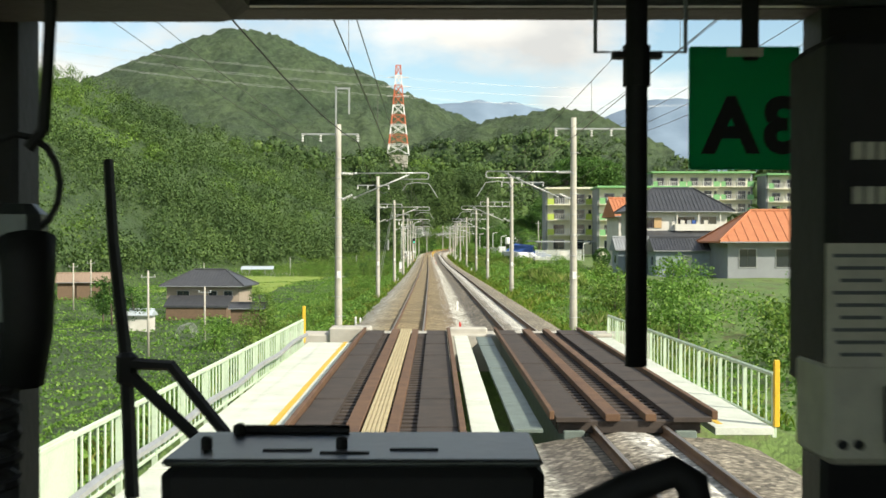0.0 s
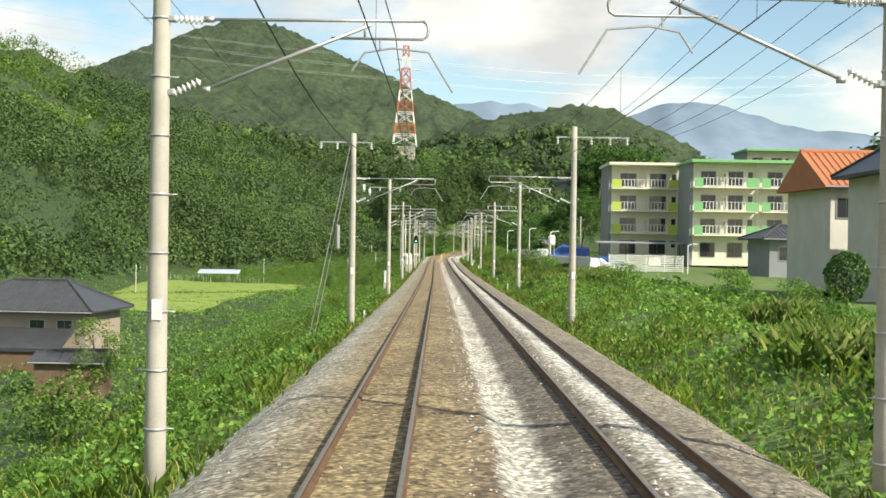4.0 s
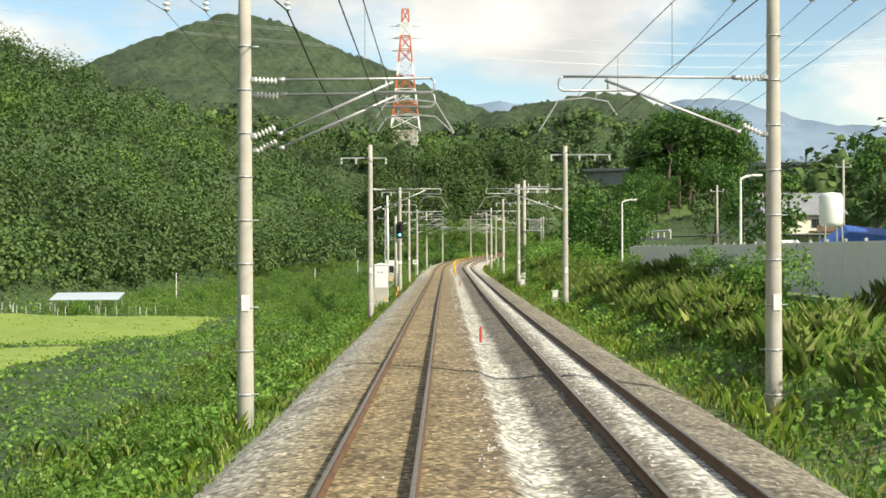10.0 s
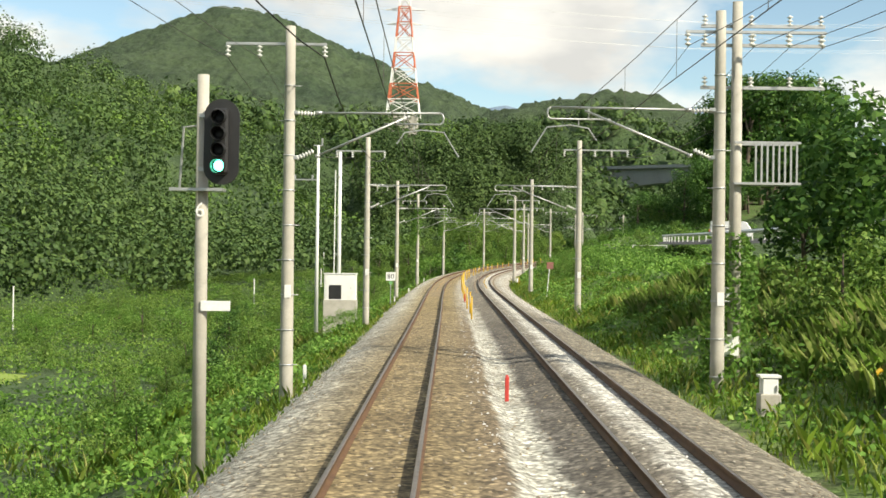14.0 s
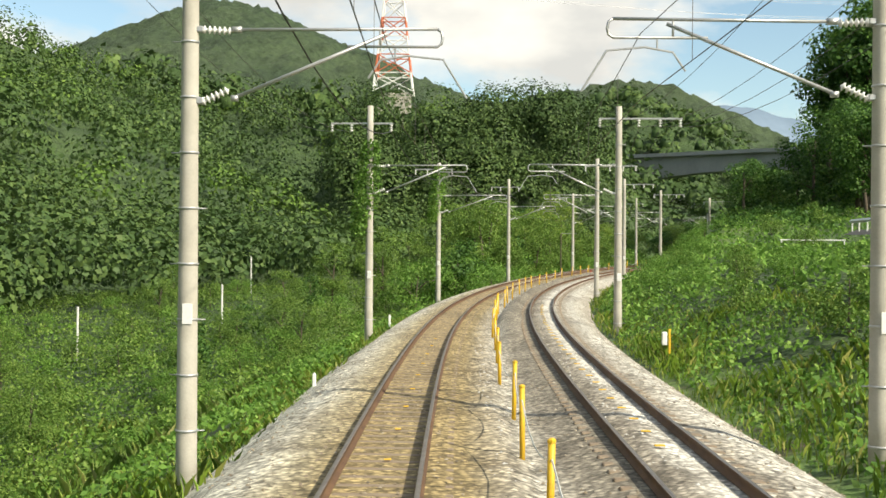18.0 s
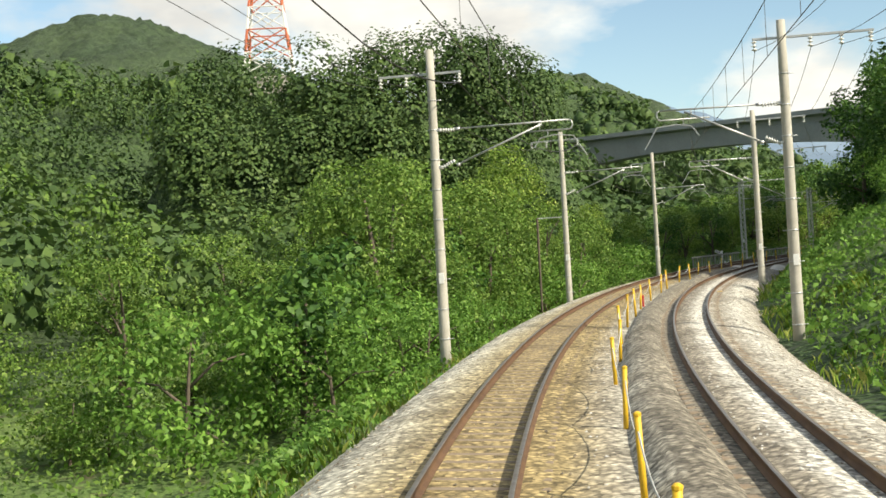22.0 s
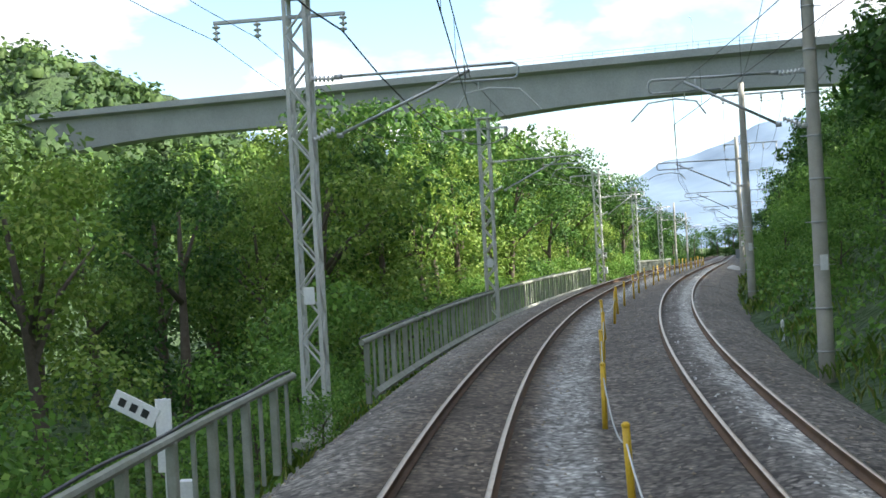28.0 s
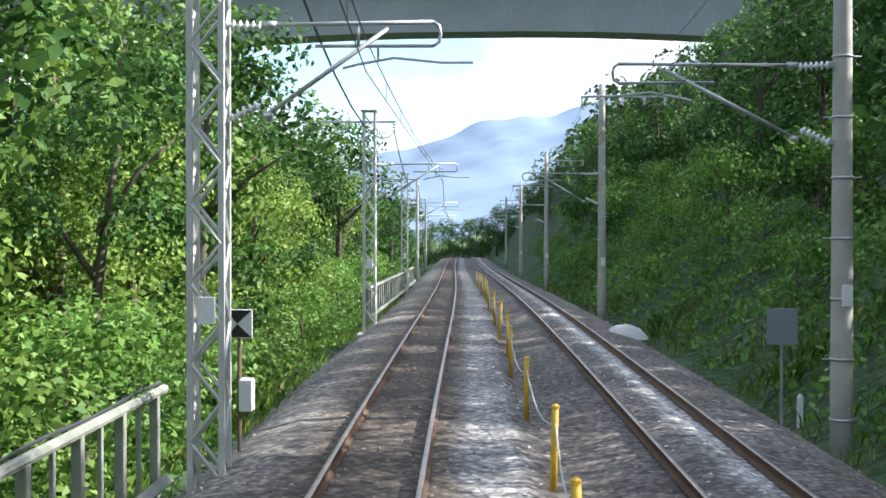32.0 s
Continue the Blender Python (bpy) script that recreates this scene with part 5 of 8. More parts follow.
cage = part("gear_platform", Geo().box((0.75, 0, 4.7), (1.7, 0.6, 0.06)).box((0.75, 0.25, 5.75), (1.7, 0.06, 0.06)).box((0.75, -0.25, 5.75), (1.7, 0.06, 0.06)), "galv", ob, "steel platform on the pole")
for i in range(8):
    part("cage_bar", Geo().box((0.45 + 0.15 * i, -0.25, 5.22), (0.045, 0.045, 1.05)), "galv", cage)
for z, w in ((1.9, 0.26), (0.55, 0.5)):
    part("white_box", Geo().box((-0.2, -0.25, z), (w, 0.2, w * 1.1), None, 0.02), "white", ob, "small white box")


def board(s, lat, z, w, h, mat, label, name, postmat="galv", tip=0.0, text=None):
    ob = thing(name, at(s, lat, 0), label, "sign")
    z0 = min(-0.4, ground_at(s, lat) - float(np.interp(s, SS, T_Z)) - 0.2)
    part("post", Geo().tube([(0, 0.03, z0), (tip, 0.03, z + h / 2)], 0.03, 8), postmat, ob)
    pl = part("panel", Geo().box((tip, 0, z), (w, 0.025, h), None, 0.006), mat, ob)
    return ob, pl


s80, p80 = board(380.4, -3.45, 1.0, 0.72, 0.64, "white", "white square speed limit sign reading 80 on a post", "speed_sign")
num = bpy.data.curves.new("speed_number", "FONT")
num.body, num.size, num.extrude, num.align_x, num.align_y = "80", 0.52, 0.003, "CENTER", "CENTER"
nob = new("speed_number", num)
nob.parent = p80
nob.matrix_basis = pose(0, -0.018, 1.0, 90, 0, 0)
nob.data.materials.append(M["black"])
part("green_disc", Geo().tube([(0, -0.02, 0.52), (0, 0.012, 0.52)], 0.13, 20), "mint", s80, "small round green disc")
board(378.4, 8.2, 2.0, 0.5, 0.5, worn("faded_red", (0.3, 0.12, 0.1), (0.22, 0.1, 0.08)), "faded red square sign on a leaning white post", "trackside_sign", "white", 0.25)
board(639.5, 6.74, 1.05, 0.55, 0.65, "wall_grey", "dark grey board seen from behind on a thin post", "trackside_sign", "galv")
km, kmp = board(565.8, -3.45, 0.5, 0.2, 0.9, "white", "white distance post with a slanting name board", "distance_post", "white")
part("slant_board", Geo().box((-0.35, -0.02, 0.85), (0.6, 0.02, 0.24), Matrix.Rotation(radians(28), 4, "Y"), 0.005), "white", km, "slanting white board")
for i in range(3):
    part("letter_bar", Geo().box((-0.5 + 0.14 * i, -0.035, 0.93 - 0.075 * i), (0.09, 0.006, 0.1), Matrix.Rotation(radians(28), 4, "Y")), "black", km, "dark unreadable lettering bar")
part("lower_box", Geo().box((0.25, 0, -0.25), (0.2, 0.16, 0.4), None, 0.01), "white", km)
dia, dp = board(634.5, -2.12, 1.45, 0.38, 0.4, "white", "square white sign with black triangles on a tan post", "trackside_sign", "wood")
part("triangle", Geo().add([(-0.18, -0.016, 1.64), (0.18, -0.016, 1.64), (-0.02, -0.016, 1.45)], [(0, 2, 1)]), "black", dp, "black triangle")
part("triangle", Geo().add([(-0.18, -0.016, 1.26), (-0.02, -0.016, 1.45), (0.18, -0.016, 1.26)], [(0, 2, 1)]), "black", dp, "black triangle")
part("signal_box", Geo().box((0.1, 0.05, 0.45), (0.2, 0.2, 0.46), None, 0.02), "white", dia, "white equipment box")

# weathered concrete railings beside the track on the second half
M["rail_cable"] = worn("black_cable", (0.03, 0.032, 0.034), (0.05, 0.05, 0.05), 0.6)
for s0, s1 in ((553.5, 570.5), (577.5, 633.5), (668.0, 722.0)):
    n = max(3, int((s1 - s0) / 0.8))
    rl = thing("trackside_railing", Matrix(), "pale weathered concrete post and rail fence along the slope edge", "railing", "railings along the slope")
    for i in range(n + 1):
        s = s0 + (s1 - s0) * i / n
        p, th = P(s, -3.05, 0), float(np.interp(s, SS, T_TH))
        w = 0.06 if i % 2 else 0.12
        part("post", Geo().box((p[0], p[1], p[2] - 0.1), (w, w, 1.36), Matrix.Rotation(-th, 4, "Z"), 0.012), "old_concrete", rl)
    run = np.linspace(s0 - 0.5, s1 + 0.5, 2 * n)
    part("top_rail", Geo().tube([P(s, -3.05, 0.6) for s in run], 0.065, 8), "old_concrete", rl, "pale rounded top rail")
    part("cable", Geo().tube([P(s, -3.1, 0.68 + 0.018 * math.sin(1.7 * s)) for s in run], 0.024, 6), "rail_cable", rl, "black cable along the top rail")
    if s0 > 570:
        part("kerb", Geo().tube([P(s, -2.9, -0.55) for s in np.linspace(s0, s1, n)], 0.1, 4), "old_concrete", rl, "low concrete kerb")
for s in (521.0,):
    ob = thing("line_post", at(s - 4, -5.9, 0), "thin dark post with a cross bar to the mast beside it", "post", "thin posts on the slope")
    part("shaft", Geo().tube([(0, 0, -3.4), (0, 0, 4.1)], 0.07, 8), "bark", ob)
    part("bar", Geo().box((0.9, 0.3, 4.1), (1.9, 0.05, 0.05), Matrix.Rotation(radians(15), 4, "Z")), "galv", ob)

# ---------------------------------------------------------------- buildings
def window(parent, x, y, z, w, h, m=None, frame="galv", panes=2):
    """A window set in a wall that faces -y: frame, sill and panes."""
    win = part("window", Geo().box((x, y - 0.03, z + h / 2 + 0.03), (w + 0.12, 0.06, 0.06)).box((x, y - 0.03, z - h / 2 - 0.03), (w + 0.12, 0.06, 0.06))
               .box((x - w / 2 - 0.03, y - 0.03, z), (0.06, 0.06, h)).box((x + w / 2 + 0.03, y - 0.03, z), (0.06, 0.06, h)), frame, parent, "", False, m)
    for i in range(panes):
        part("pane", Geo().box((x - w / 2 + w * (i + 0.5) / panes, y - 0.015 - 0.012 * (i % 2), z), (w / panes - 0.03, 0.015, h)), "glass", win)
    return win


def roof(parent, w, d, z, rise, mat, hip=0.0, eave=0.6, ribs=0.45, name="roof"):
    """A tiled roof over a w by d plan; hip: how far the ridge stops short of each end."""
    W, D = w / 2 + eave, d / 2 + eave
    R = max(W - hip, 0.05) if hip else W
    g = Geo().add([(-W, -D, z), (W, -D, z), (W, D, z), (-W, D, z), (-R, 0, z + rise), (R, 0, z + rise), (-W, -D, z - 0.16), (W, -D, z - 0.16), (W, D, z - 0.16), (-W, D, z - 0.16)],
                  [(0, 1, 5, 4), (2, 3, 4, 5), (1, 2, 5), (3, 0, 4), (0, 6, 7, 1), (1, 7, 8, 2), (2, 8, 9, 3), (3, 9, 6, 0), (6, 9, 8, 7)])
    body = part(name, g, mat, parent)
    rg = Geo()
    n = int(2 * W / ribs)
    for i in range(1, n):
        x = -W + 2 * W * i / n
        top = min(1.0, (W - abs(x)) / max(W - R, 1e-3)) if hip else 1.0
        for sy in (-1, 1):
            rg.tube([(x, sy * D, z + 0.02), (x, sy * D * (1 - top), z + rise * top + 0.02)], 0.05, 4, None, False)
    part("tile_ribs", rg, mat, body)
    cap = Geo().tube([(-R, 0, z + rise + 0.04), (R, 0, z + rise + 0.04)], 0.14, 6)
    if hip:
        for sx in (-1, 1):
            for sy in (-1, 1):
                cap.tube([(sx * W, sy * D, z + 0.04), (sx * R, 0, z + rise + 0.04)], 0.11, 6)
    part("ridge_cap", cap, mat, body)
    part("gutter", Geo().tube([(-W, -D - 0.06, z - 0.1), (W, -D - 0.06, z - 0.1)], 0.06, 6), "wall_grey", body)
    return body


def walls(parent, w, d, h, mat, z0=-1.0):
    t = 0.2
    for name, c, size in (("wall", (0, -d / 2 + t / 2, (h + z0) / 2), (w, t, h - z0)), ("wall", (0, d / 2 - t / 2, (h + z0) / 2), (w, t, h - z0)),
                          ("wall", (-w / 2 + t / 2, 0, (h + z0) / 2), (t, d - 2 * t, h - z0)), ("wall", (w / 2 - t / 2, 0, (h + z0) / 2), (t, d - 2 * t, h - z0))):
        part(name, Geo().box(c, size), mat, parent)


def gable(parent, w, d, h, rise, mat):
    for sx in (-1, 1):
        part("gable_wall", Geo().add([(sx * (w / 2 - 0.1), -d / 2, h), (sx * (w / 2 - 0.1), d / 2, h), (sx * (w / 2 - 0.1), 0, h + rise * 0.86),
                                      (sx * (w / 2 - 0.25), -d / 2, h), (sx * (w / 2 - 0.25), d / 2, h), (sx * (w / 2 - 0.25), 0, h + rise * 0.86)],
                                     [(0, 1, 2), (5, 4, 3), (0, 2, 5, 3), (1, 4, 5, 2), (0, 3, 4, 1)]), mat, parent)


def apartment(x, y, z0, w, d, storeys, panel, label, bays=1):
    ob = thing("apartment_block", pose(x, y, z0), label, "apartment block", "apartment blocks above the houses")
    fh = 3.2
    H = fh * storeys
    # End walls are grey: the shade on these faces is put into their colour.
    for c, size, mat in (((0.2, d / 2 + 0.9, H / 2 - 0.5), (0.4, d - 1.8, H + 1), "wall_grey"), ((w - 0.2, d / 2 + 0.9, H / 2 - 0.5), (0.4, d - 1.8, H + 1), "wall_grey"),
                         ((w / 2, 1.9, H / 2 - 0.5), (w - 0.8, 0.25, H + 1), "wall_cream"), ((w / 2, d, H / 2 - 0.5), (w - 0.8, 0.25, H + 1), "wall_cream")):
        part("wall", Geo().box(c, size), mat, ob)
    part("roof", Geo().box((w / 2, d / 2 + 0.4, H + 0.2), (w + 0.5, d + 1.4, 0.4), None, 0.03), panel if panel == "mint" else "wall_cream", ob)
    bw = w / bays
    for b in range(bays):
        for k in range(storeys):
            z = fh * k
            x0 = bw * b
            for i, wx in enumerate((0.27, 0.68)):
                window(ob, x0 + bw * wx, 1.77, z + 1.15, bw * 0.22, 1.9)
            part("small_window", Geo().box((x0 + bw * 0.9, 1.76, z + 1.6), (0.6, 0.06, 0.9)), "glass", ob)
            if k == 0:
                continue
            bal = part("balcony", Geo().box((x0 + bw / 2, 0.85, z - 0.1), (bw - 0.5, 1.75, 0.2), None, 0.01), "wall_cream", ob)
            for sx, pw in ((0.08, 0.13), (0.88, 0.19)):
                part("end_panel", Geo().box((x0 + bw * sx + 0.1, 0.02, z + 0.55), (bw * pw, 0.1, 1.25), None, 0.01), panel, bal, "coloured balcony panel")
            a, e = x0 + bw * 0.15, x0 + bw * 0.79
            part("balcony_rail", Geo().box(((a + e) / 2, 0.02, z + 1.15), (e - a, 0.06, 0.06)).box(((a + e) / 2, 0.02, z + 0.12), (e - a, 0.06, 0.06)), "white", bal)
            for q in np.linspace(a, e, int((e - a) / 0.42)):
                part("baluster", Geo().box((q, 0.02, z + 0.63), (0.075, 0.035, 1.0)), "white", bal)
            part("partition", Geo().box((x0 + bw * 0.5, 0.8, z + 0.9), (0.06, 1.5, 1.7)), "wall_white", bal)
    for b in range(bays + 1):
        part("downpipe", Geo().tube([(min(max(bw * b, 0.5), w - 0.5), 1.6, 0), (min(max(bw * b, 0.5), w - 0.5), 1.6, H)], 0.06, 6), "white", ob)
    return ob


apartment(24.2, 256, 0.8, 10.4, 10, 4, "lime", "four-storey cream apartment block with lime green balcony panels")
apartment(33.7, 245, 0.6, 18.0, 10, 4, "mint", "four-storey cream apartment block with mint green balcony panels", 2)
apartment(54.0, 298, 6.5, 25.0, 10, 4, "mint", "long cream apartment block with green roof edge above the houses", 3)
apartment(81.0, 293, 5.8, 18.0, 10, 4, "mint", "long cream apartment block with green roof edge above the houses", 2)

h1 = thing("house", pose(30.2, 150.2, 0.4), "two-storey white house with a dark tiled hip roof", "house", "houses on the slope")
walls(h1, 11.4, 8.5, 5.9, "wall_white", -2)
roof(h1, 11.4, 8.5, 5.9, 2.9, "roof_dark", 4.0, 0.8)
lower = part("lower_roof", Geo().add([(-5.6, -5.9, 2.7), (5.6, -5.9, 2.7), (5.4, -4.2, 3.6), (-5.4, -4.2, 3.6), (-5.6, -5.9, 2.55), (5.6, -5.9, 2.55), (5.4, -4.2, 2.9), (-5.4, -4.2, 2.9)], [(0, 1, 2, 3), (4, 7, 6, 5), (0, 4, 5, 1), (1, 5, 6, 2), (3, 7, 4, 0)]), "roof_dark", h1, "lower tiled skirt roof")
for x, w, z in ((-3.2, 1.9, 4.5), (0.7, 2.2, 4.6), (3.5, 1.9, 4.6), (-2.6, 1.8, 1.3), (1.6, 2.6, 1.3)):
    window(h1, x, -4.25, z, w, 1.25)
part("shutter", Geo().box((-2.6, -4.33, 4.5), (0.9, 0.05, 1.25)), worn("tan_shutter", (0.6, 0.4, 0.2), (0.5, 0.33, 0.17)), h1, "tan sliding shutter")
part("balcony_wall", Geo().box((2.2, -4.9, 3.95), (5.6, 0.12, 0.8)).box((-0.6, -4.6, 3.95), (0.12, 0.7, 0.8)).box((5.0, -4.6, 3.95), (0.12, 0.7, 0.8)), "wall_white", h1)
for x in (-0.4, 2.2, 4.8):
    part("balcony_post", Geo().box((x, -4.8, 4.7), (0.14, 0.14, 2.0)), "wall_white", h1)
for x, c in ((0.3, "wall_white"), (1.1, "galv"), (1.7, "blue"), (3.1, "wall_white")):
    part("hanging_laundry", Geo().box((x, -4.6, 4.55), (0.5, 0.05, 0.5), None, 0.02), c, h1, "laundry on the balcony")
h3 = thing("house", pose(29.6, 163, 0.4, 0, 0, 3), "white house with a bright orange tiled gable roof", "house", "houses on the slope")
walls(h3, 10, 8, 5.6, "wall_white")
gable(h3, 10, 8, 5.6, 2.4, "wall_white")
roof(h3, 10, 8, 5.6, 2.4, "roof_orange", 0, 0.6)
window(h3, -4.0, -4.0, 4.2, 1.2, 1.2)
window(h3, -1.0, -4.0, 4.2, 1.6, 1.2)
h2 = thing("house", pose(34.2, 119.5, -1.4), "low house with an orange hip roof and pale walls", "house", "houses on the slope")
walls(h2, 11.0, 8, 4.0, "wall_grey")
roof(h2, 11.0, 8, 4.1, 3.0, "roof_orange", 4.2, 1.0, 0.9)
for x, w in ((-3.6, 1.6), (0.4, 2.6), (3.6, 1.8)):
    window(h2, x, -4.0, 2.5, w, 1.7)
part("curtain", Geo().box((0.4, -3.99, 2.6), (2.4, 0.02, 1.2)), "wall_white", h2, "pale curtain in the window")
for i, (x, y, w) in enumerate(((23.6, 135.4, 4.2), (24.8, 130.4, 4.0), (27.2, 125.2, 4.6))):
    lx = (5.4, 5.4, 8.0)[i]
    sh = thing("shed", pose(x, y, -0.5), "small grey-blue shed with a ribbed gable roof", "shed", "sheds below the white house")
    walls(sh, lx, w, 2.3, worn("blue_grey_board", (0.3, 0.36, 0.4), (0.24, 0.28, 0.31)) if i == 0 else bpy.data.materials["blue_grey_board"])
    gable(sh, lx, w, 2.3, 1.3, "wall_grey")
    roof(sh, lx, w, 2.3, 1.3, "wall_grey" if i < 2 else "roof_dark", 0, 0.3, 0.3)
    part("door", Geo().box((-0.8, -w / 2 - 0.03, 0.9), (0.9, 0.05, 1.8)), "wall_white", sh)
    part("side_window", Geo().box((-lx / 2 - 0.02, -0.3, 1.2), (0.05, 0.9, 0.8)), "glass", sh)

farm = thing("house", pose(-33.5, 186, -10.0, 0, 0, -4), "farmhouse with a broad dark tiled hip roof and beige walls", "house")
walls(farm, 11, 8.5, 6.0, "wall_beige")
roof(farm, 11, 8.5, 6.0, 2.3, "roof_dark", 4.0, 0.9)
for x, w in ((-3, 1.8), (1.5, 1.2), (3.8, 1.2)):
    window(farm, x, -4.25, 4.7, w, 1.0)
wing = part("wing_roof", Geo().extrude([(-7.6, 3.2), (-4.2, 4.6), (-4.2, 4.3), (-7.6, 2.9)], -5.0, 4.6), "roof_dark", farm, "lower wing roof")
part("wing_wall", Geo().box((-0.2, -5.9, 0.9), (9.0, 3.0, 4.2)), "wood", farm, "brown boarded wing")
for x, y, w, h, lab in ((-24.5, 166, 4.5, 2.4, "wood"), (-38, 160, 3.5, 2.0, "wall_white")):
    sh = thing("shed", pose(x, y, ground_z(x, y)), "low farm shed with a sloping roof", "shed")
    walls(sh, w, 3.0, h, lab)
    roof(sh, w, 3.0, h, 0.6, "tin" if lab == "wall_white" else "roof_dark", 0, 0.3, 0.6)
hoop = thing("hoop_frame", pose(-30.5, 152, ground_z(-30.5, 152)), "small bare hoop frame of a plastic greenhouse", "hoop frame")
for i in range(6):
    part("hoop", Geo().tube([(1.1 * math.cos(a), i * 0.8, 1.7 * math.sin(a)) for a in np.linspace(0, math.pi, 9)], 0.03, 5), "galv", hoop)
barn = thing("barn", pose(-66, 232, ground_z(-66, 232), 0, 0, 10), "old barn with a rusty brown tin roof", "barn")
walls(barn, 9, 6, 3.2, "wood")
gable(barn, 9, 6, 3.2, 1.6, "wood")
roof(barn, 9, 6, 3.2, 1.6, worn("rusty_tin", (0.34, 0.25, 0.18), (0.26, 0.19, 0.14)), 0, 0.5, 0.6)
hx, hy = -150, 260
hb = thing("house", pose(hx, hy, float(ground_z(hx, hy)) + 3), "white house high on the wooded hillside", "house")
walls(hb, 9, 6, 3.0, "wall_white", -4)
roof(hb, 9, 6, 3.0, 1.2, "wall_grey", 2.0, 0.5)
canopy = thing("open_shed", pose(-56.6, 393, float(ground_z(-56.6, 393)), 0, 0, 4), "open field shed with a pale blue tin roof on thin posts", "shed")
part("roof", Geo().extrude([(-2.4, 2.2), (2.4, 3.1), (2.4, 3.0), (-2.4, 2.1)], -5.2, 5.2), "tin", canopy)
for x in (-4.8, -2.4, 0, 2.4, 4.8):
    for y, h in ((-2.2, 2.2), (2.2, 3.0)):
        part("post", Geo().tube([(x, y, -0.5), (x, y, h)], 0.06, 6), "galv", canopy)
crop = thing("stake_row", Matrix(), "rows of thin pale stakes at the field edge", "stakes")
for i in range(34):
    x, y = -75 + i * 1.0, 386 + 3 * math.sin(i)
    part("stake", Geo().tube([(x, y, float(ground_z(x, y)) - 0.2), (x + 0.1 * math.sin(i * 3), y, float(ground_z(x, y)) + 1.5)], 0.035, 4), "porcelain", crop)

yh = thing("house", pose(53.0, 397, 1.2, 0, 0, 6), "cream two-storey house with a grey gable roof and wooden balcony", "house")
walls(yh, 12.5, 9, 5.1, "wall_cream", -3)
gable(yh, 12.5, 9, 5.1, 3.3, "wall_cream")
roof(yh, 12.5, 9, 5.1, 3.3, "wall_grey", 0, 0.6, 0.5)
for x, w in ((-2.2, 1.5), (2.0, 1.6)):
    window(yh, x, -4.5, 3.7, w, 1.3)
part("balcony", Geo().box((3.4, -5.1, 2.5), (5.0, 1.2, 0.15)).box((3.4, -5.65, 3.0), (3.6, 0.1, 0.9)), "wood", yh, "brown wooden balcony")
part("porch_roof", Geo().box((0.5, -5.4, 1.9), (14.5, 3.0, 0.15), Matrix.Rotation(radians(-6), 4, "X")), "wall_grey", yh)
for x in (-3.8, 0, 3.8):
    part("porch_post", Geo().box((x, -6.6, 0.2), (0.12, 0.12, 3.4)), "wood", yh)

bung = thing("house", pose(38.6, 214, -0.9), "low grey-walled building with a dark pitched roof", "house")
walls(bung, 8, 9, 4.0, "wall_grey")
roof(bung, 8, 9, 4.0, 1.4, "roof_dark", 3.0, 0.9)
window(bung, -2.2, -4.5, 2.4, 1.6, 1.4)

shelter = thing("bicycle_shelter", pose(29.5, 250, 0.2), "long low parking shelter with thin dark posts", "shelter")
part("roof", Geo().box((0, 0, 2.35), (16, 2.6, 0.14), Matrix.Rotation(radians(4), 4, "X"), 0.02), "wall_grey", shelter)
for x in (-7.4, -3.7, 0, 3.7, 7.4):
    part("post", Geo().tube([(x, 0.8, -0.6), (x, 0.8, 2.3)], 0.06, 6), "black", shelter)


def wall_fence(s0, s1, lat, z, h, step, name, label, mat="white"):
    ob = thing(name, Matrix(), label, "fence")
    n = int(round((s1 - s0) / step))
    for i in range(n):
        a, b = s0 + (s1 - s0) * i / n, s0 + (s1 - s0) * (i + 1) / n
        p, th = P((a + b) / 2, lat, z + h / 2), float(np.interp((a + b) / 2, SS, T_TH))
        part("panel", Geo().box(p, (0.06, b - a - 0.03, h), Matrix.Rotation(-th, 4, "Z"), 0.008), mat, ob)
        q = P(a, lat + 0.08, z + h / 2 - 0.2)
        part("post", Geo().box(q, (0.09, 0.09, h + 0.6)), "galv", ob)
    return ob


def level(s, lat):
    return ground_at(s, lat) - float(np.interp(s, SS, T_Z))


wall_fence(192, 233, 14.6, 0.9, 1.65, 1.9, "panel_fence", "white sheet-panel fence around a yard")
wall_fence(236, 291.5, 13.95, 1.3, 1.85, 1.9, "panel_fence", "white sheet-panel fence around a yard")
lf = thing("slat_fence", Matrix(), "white horizontal slat fence beside the parking lot", "fence")
for i in range(5):
    p = P(214, 19.5 + 2.0 * i, 1.0)
    part("post", Geo().box((p[0], p[1], p[2] + 0.6), (0.08, 0.08, 2.6)), "white", lf)
    if i < 4:
        for k in range(9):
            part("slat", Geo().box((p[0] + 1.0, p[1], p[2] + 0.15 + 0.2 * k), (1.95, 0.03, 0.13), Matrix.Rotation(radians(20), 4, "X")), "white", lf)
part("panel", Geo().box((P(214, 24.4)[0], P(214, 24.4)[1] - 0.05, 0.4), (1.3, 0.03, 0.9)), "wall_white", lf, "plain white panel")
for s, lat, h in ((222, 13.9, 4.4), (262, 14.6, 4.8), (213, 27.8, 3.0), (288, 12.9, 5.0)):
    lp = thing("lamp_post", at(s, lat, level(s, lat)), "slim white lamp post with a small bent head", "lamp post", "lamp posts round the yard")
    part("post", Geo().tube([(0, 0, -0.3), (0, 0, h)], 0.07, 8, 0.05), "white", lp)
    part("lamp_head", Geo().tube([(0, 0, h), (0.25, 0, h + 0.12), (0.6, 0, h + 0.18)], 0.06, 6).box((0.75, 0, h + 0.18), (0.5, 0.2, 0.1), None, 0.02), "white", lp)
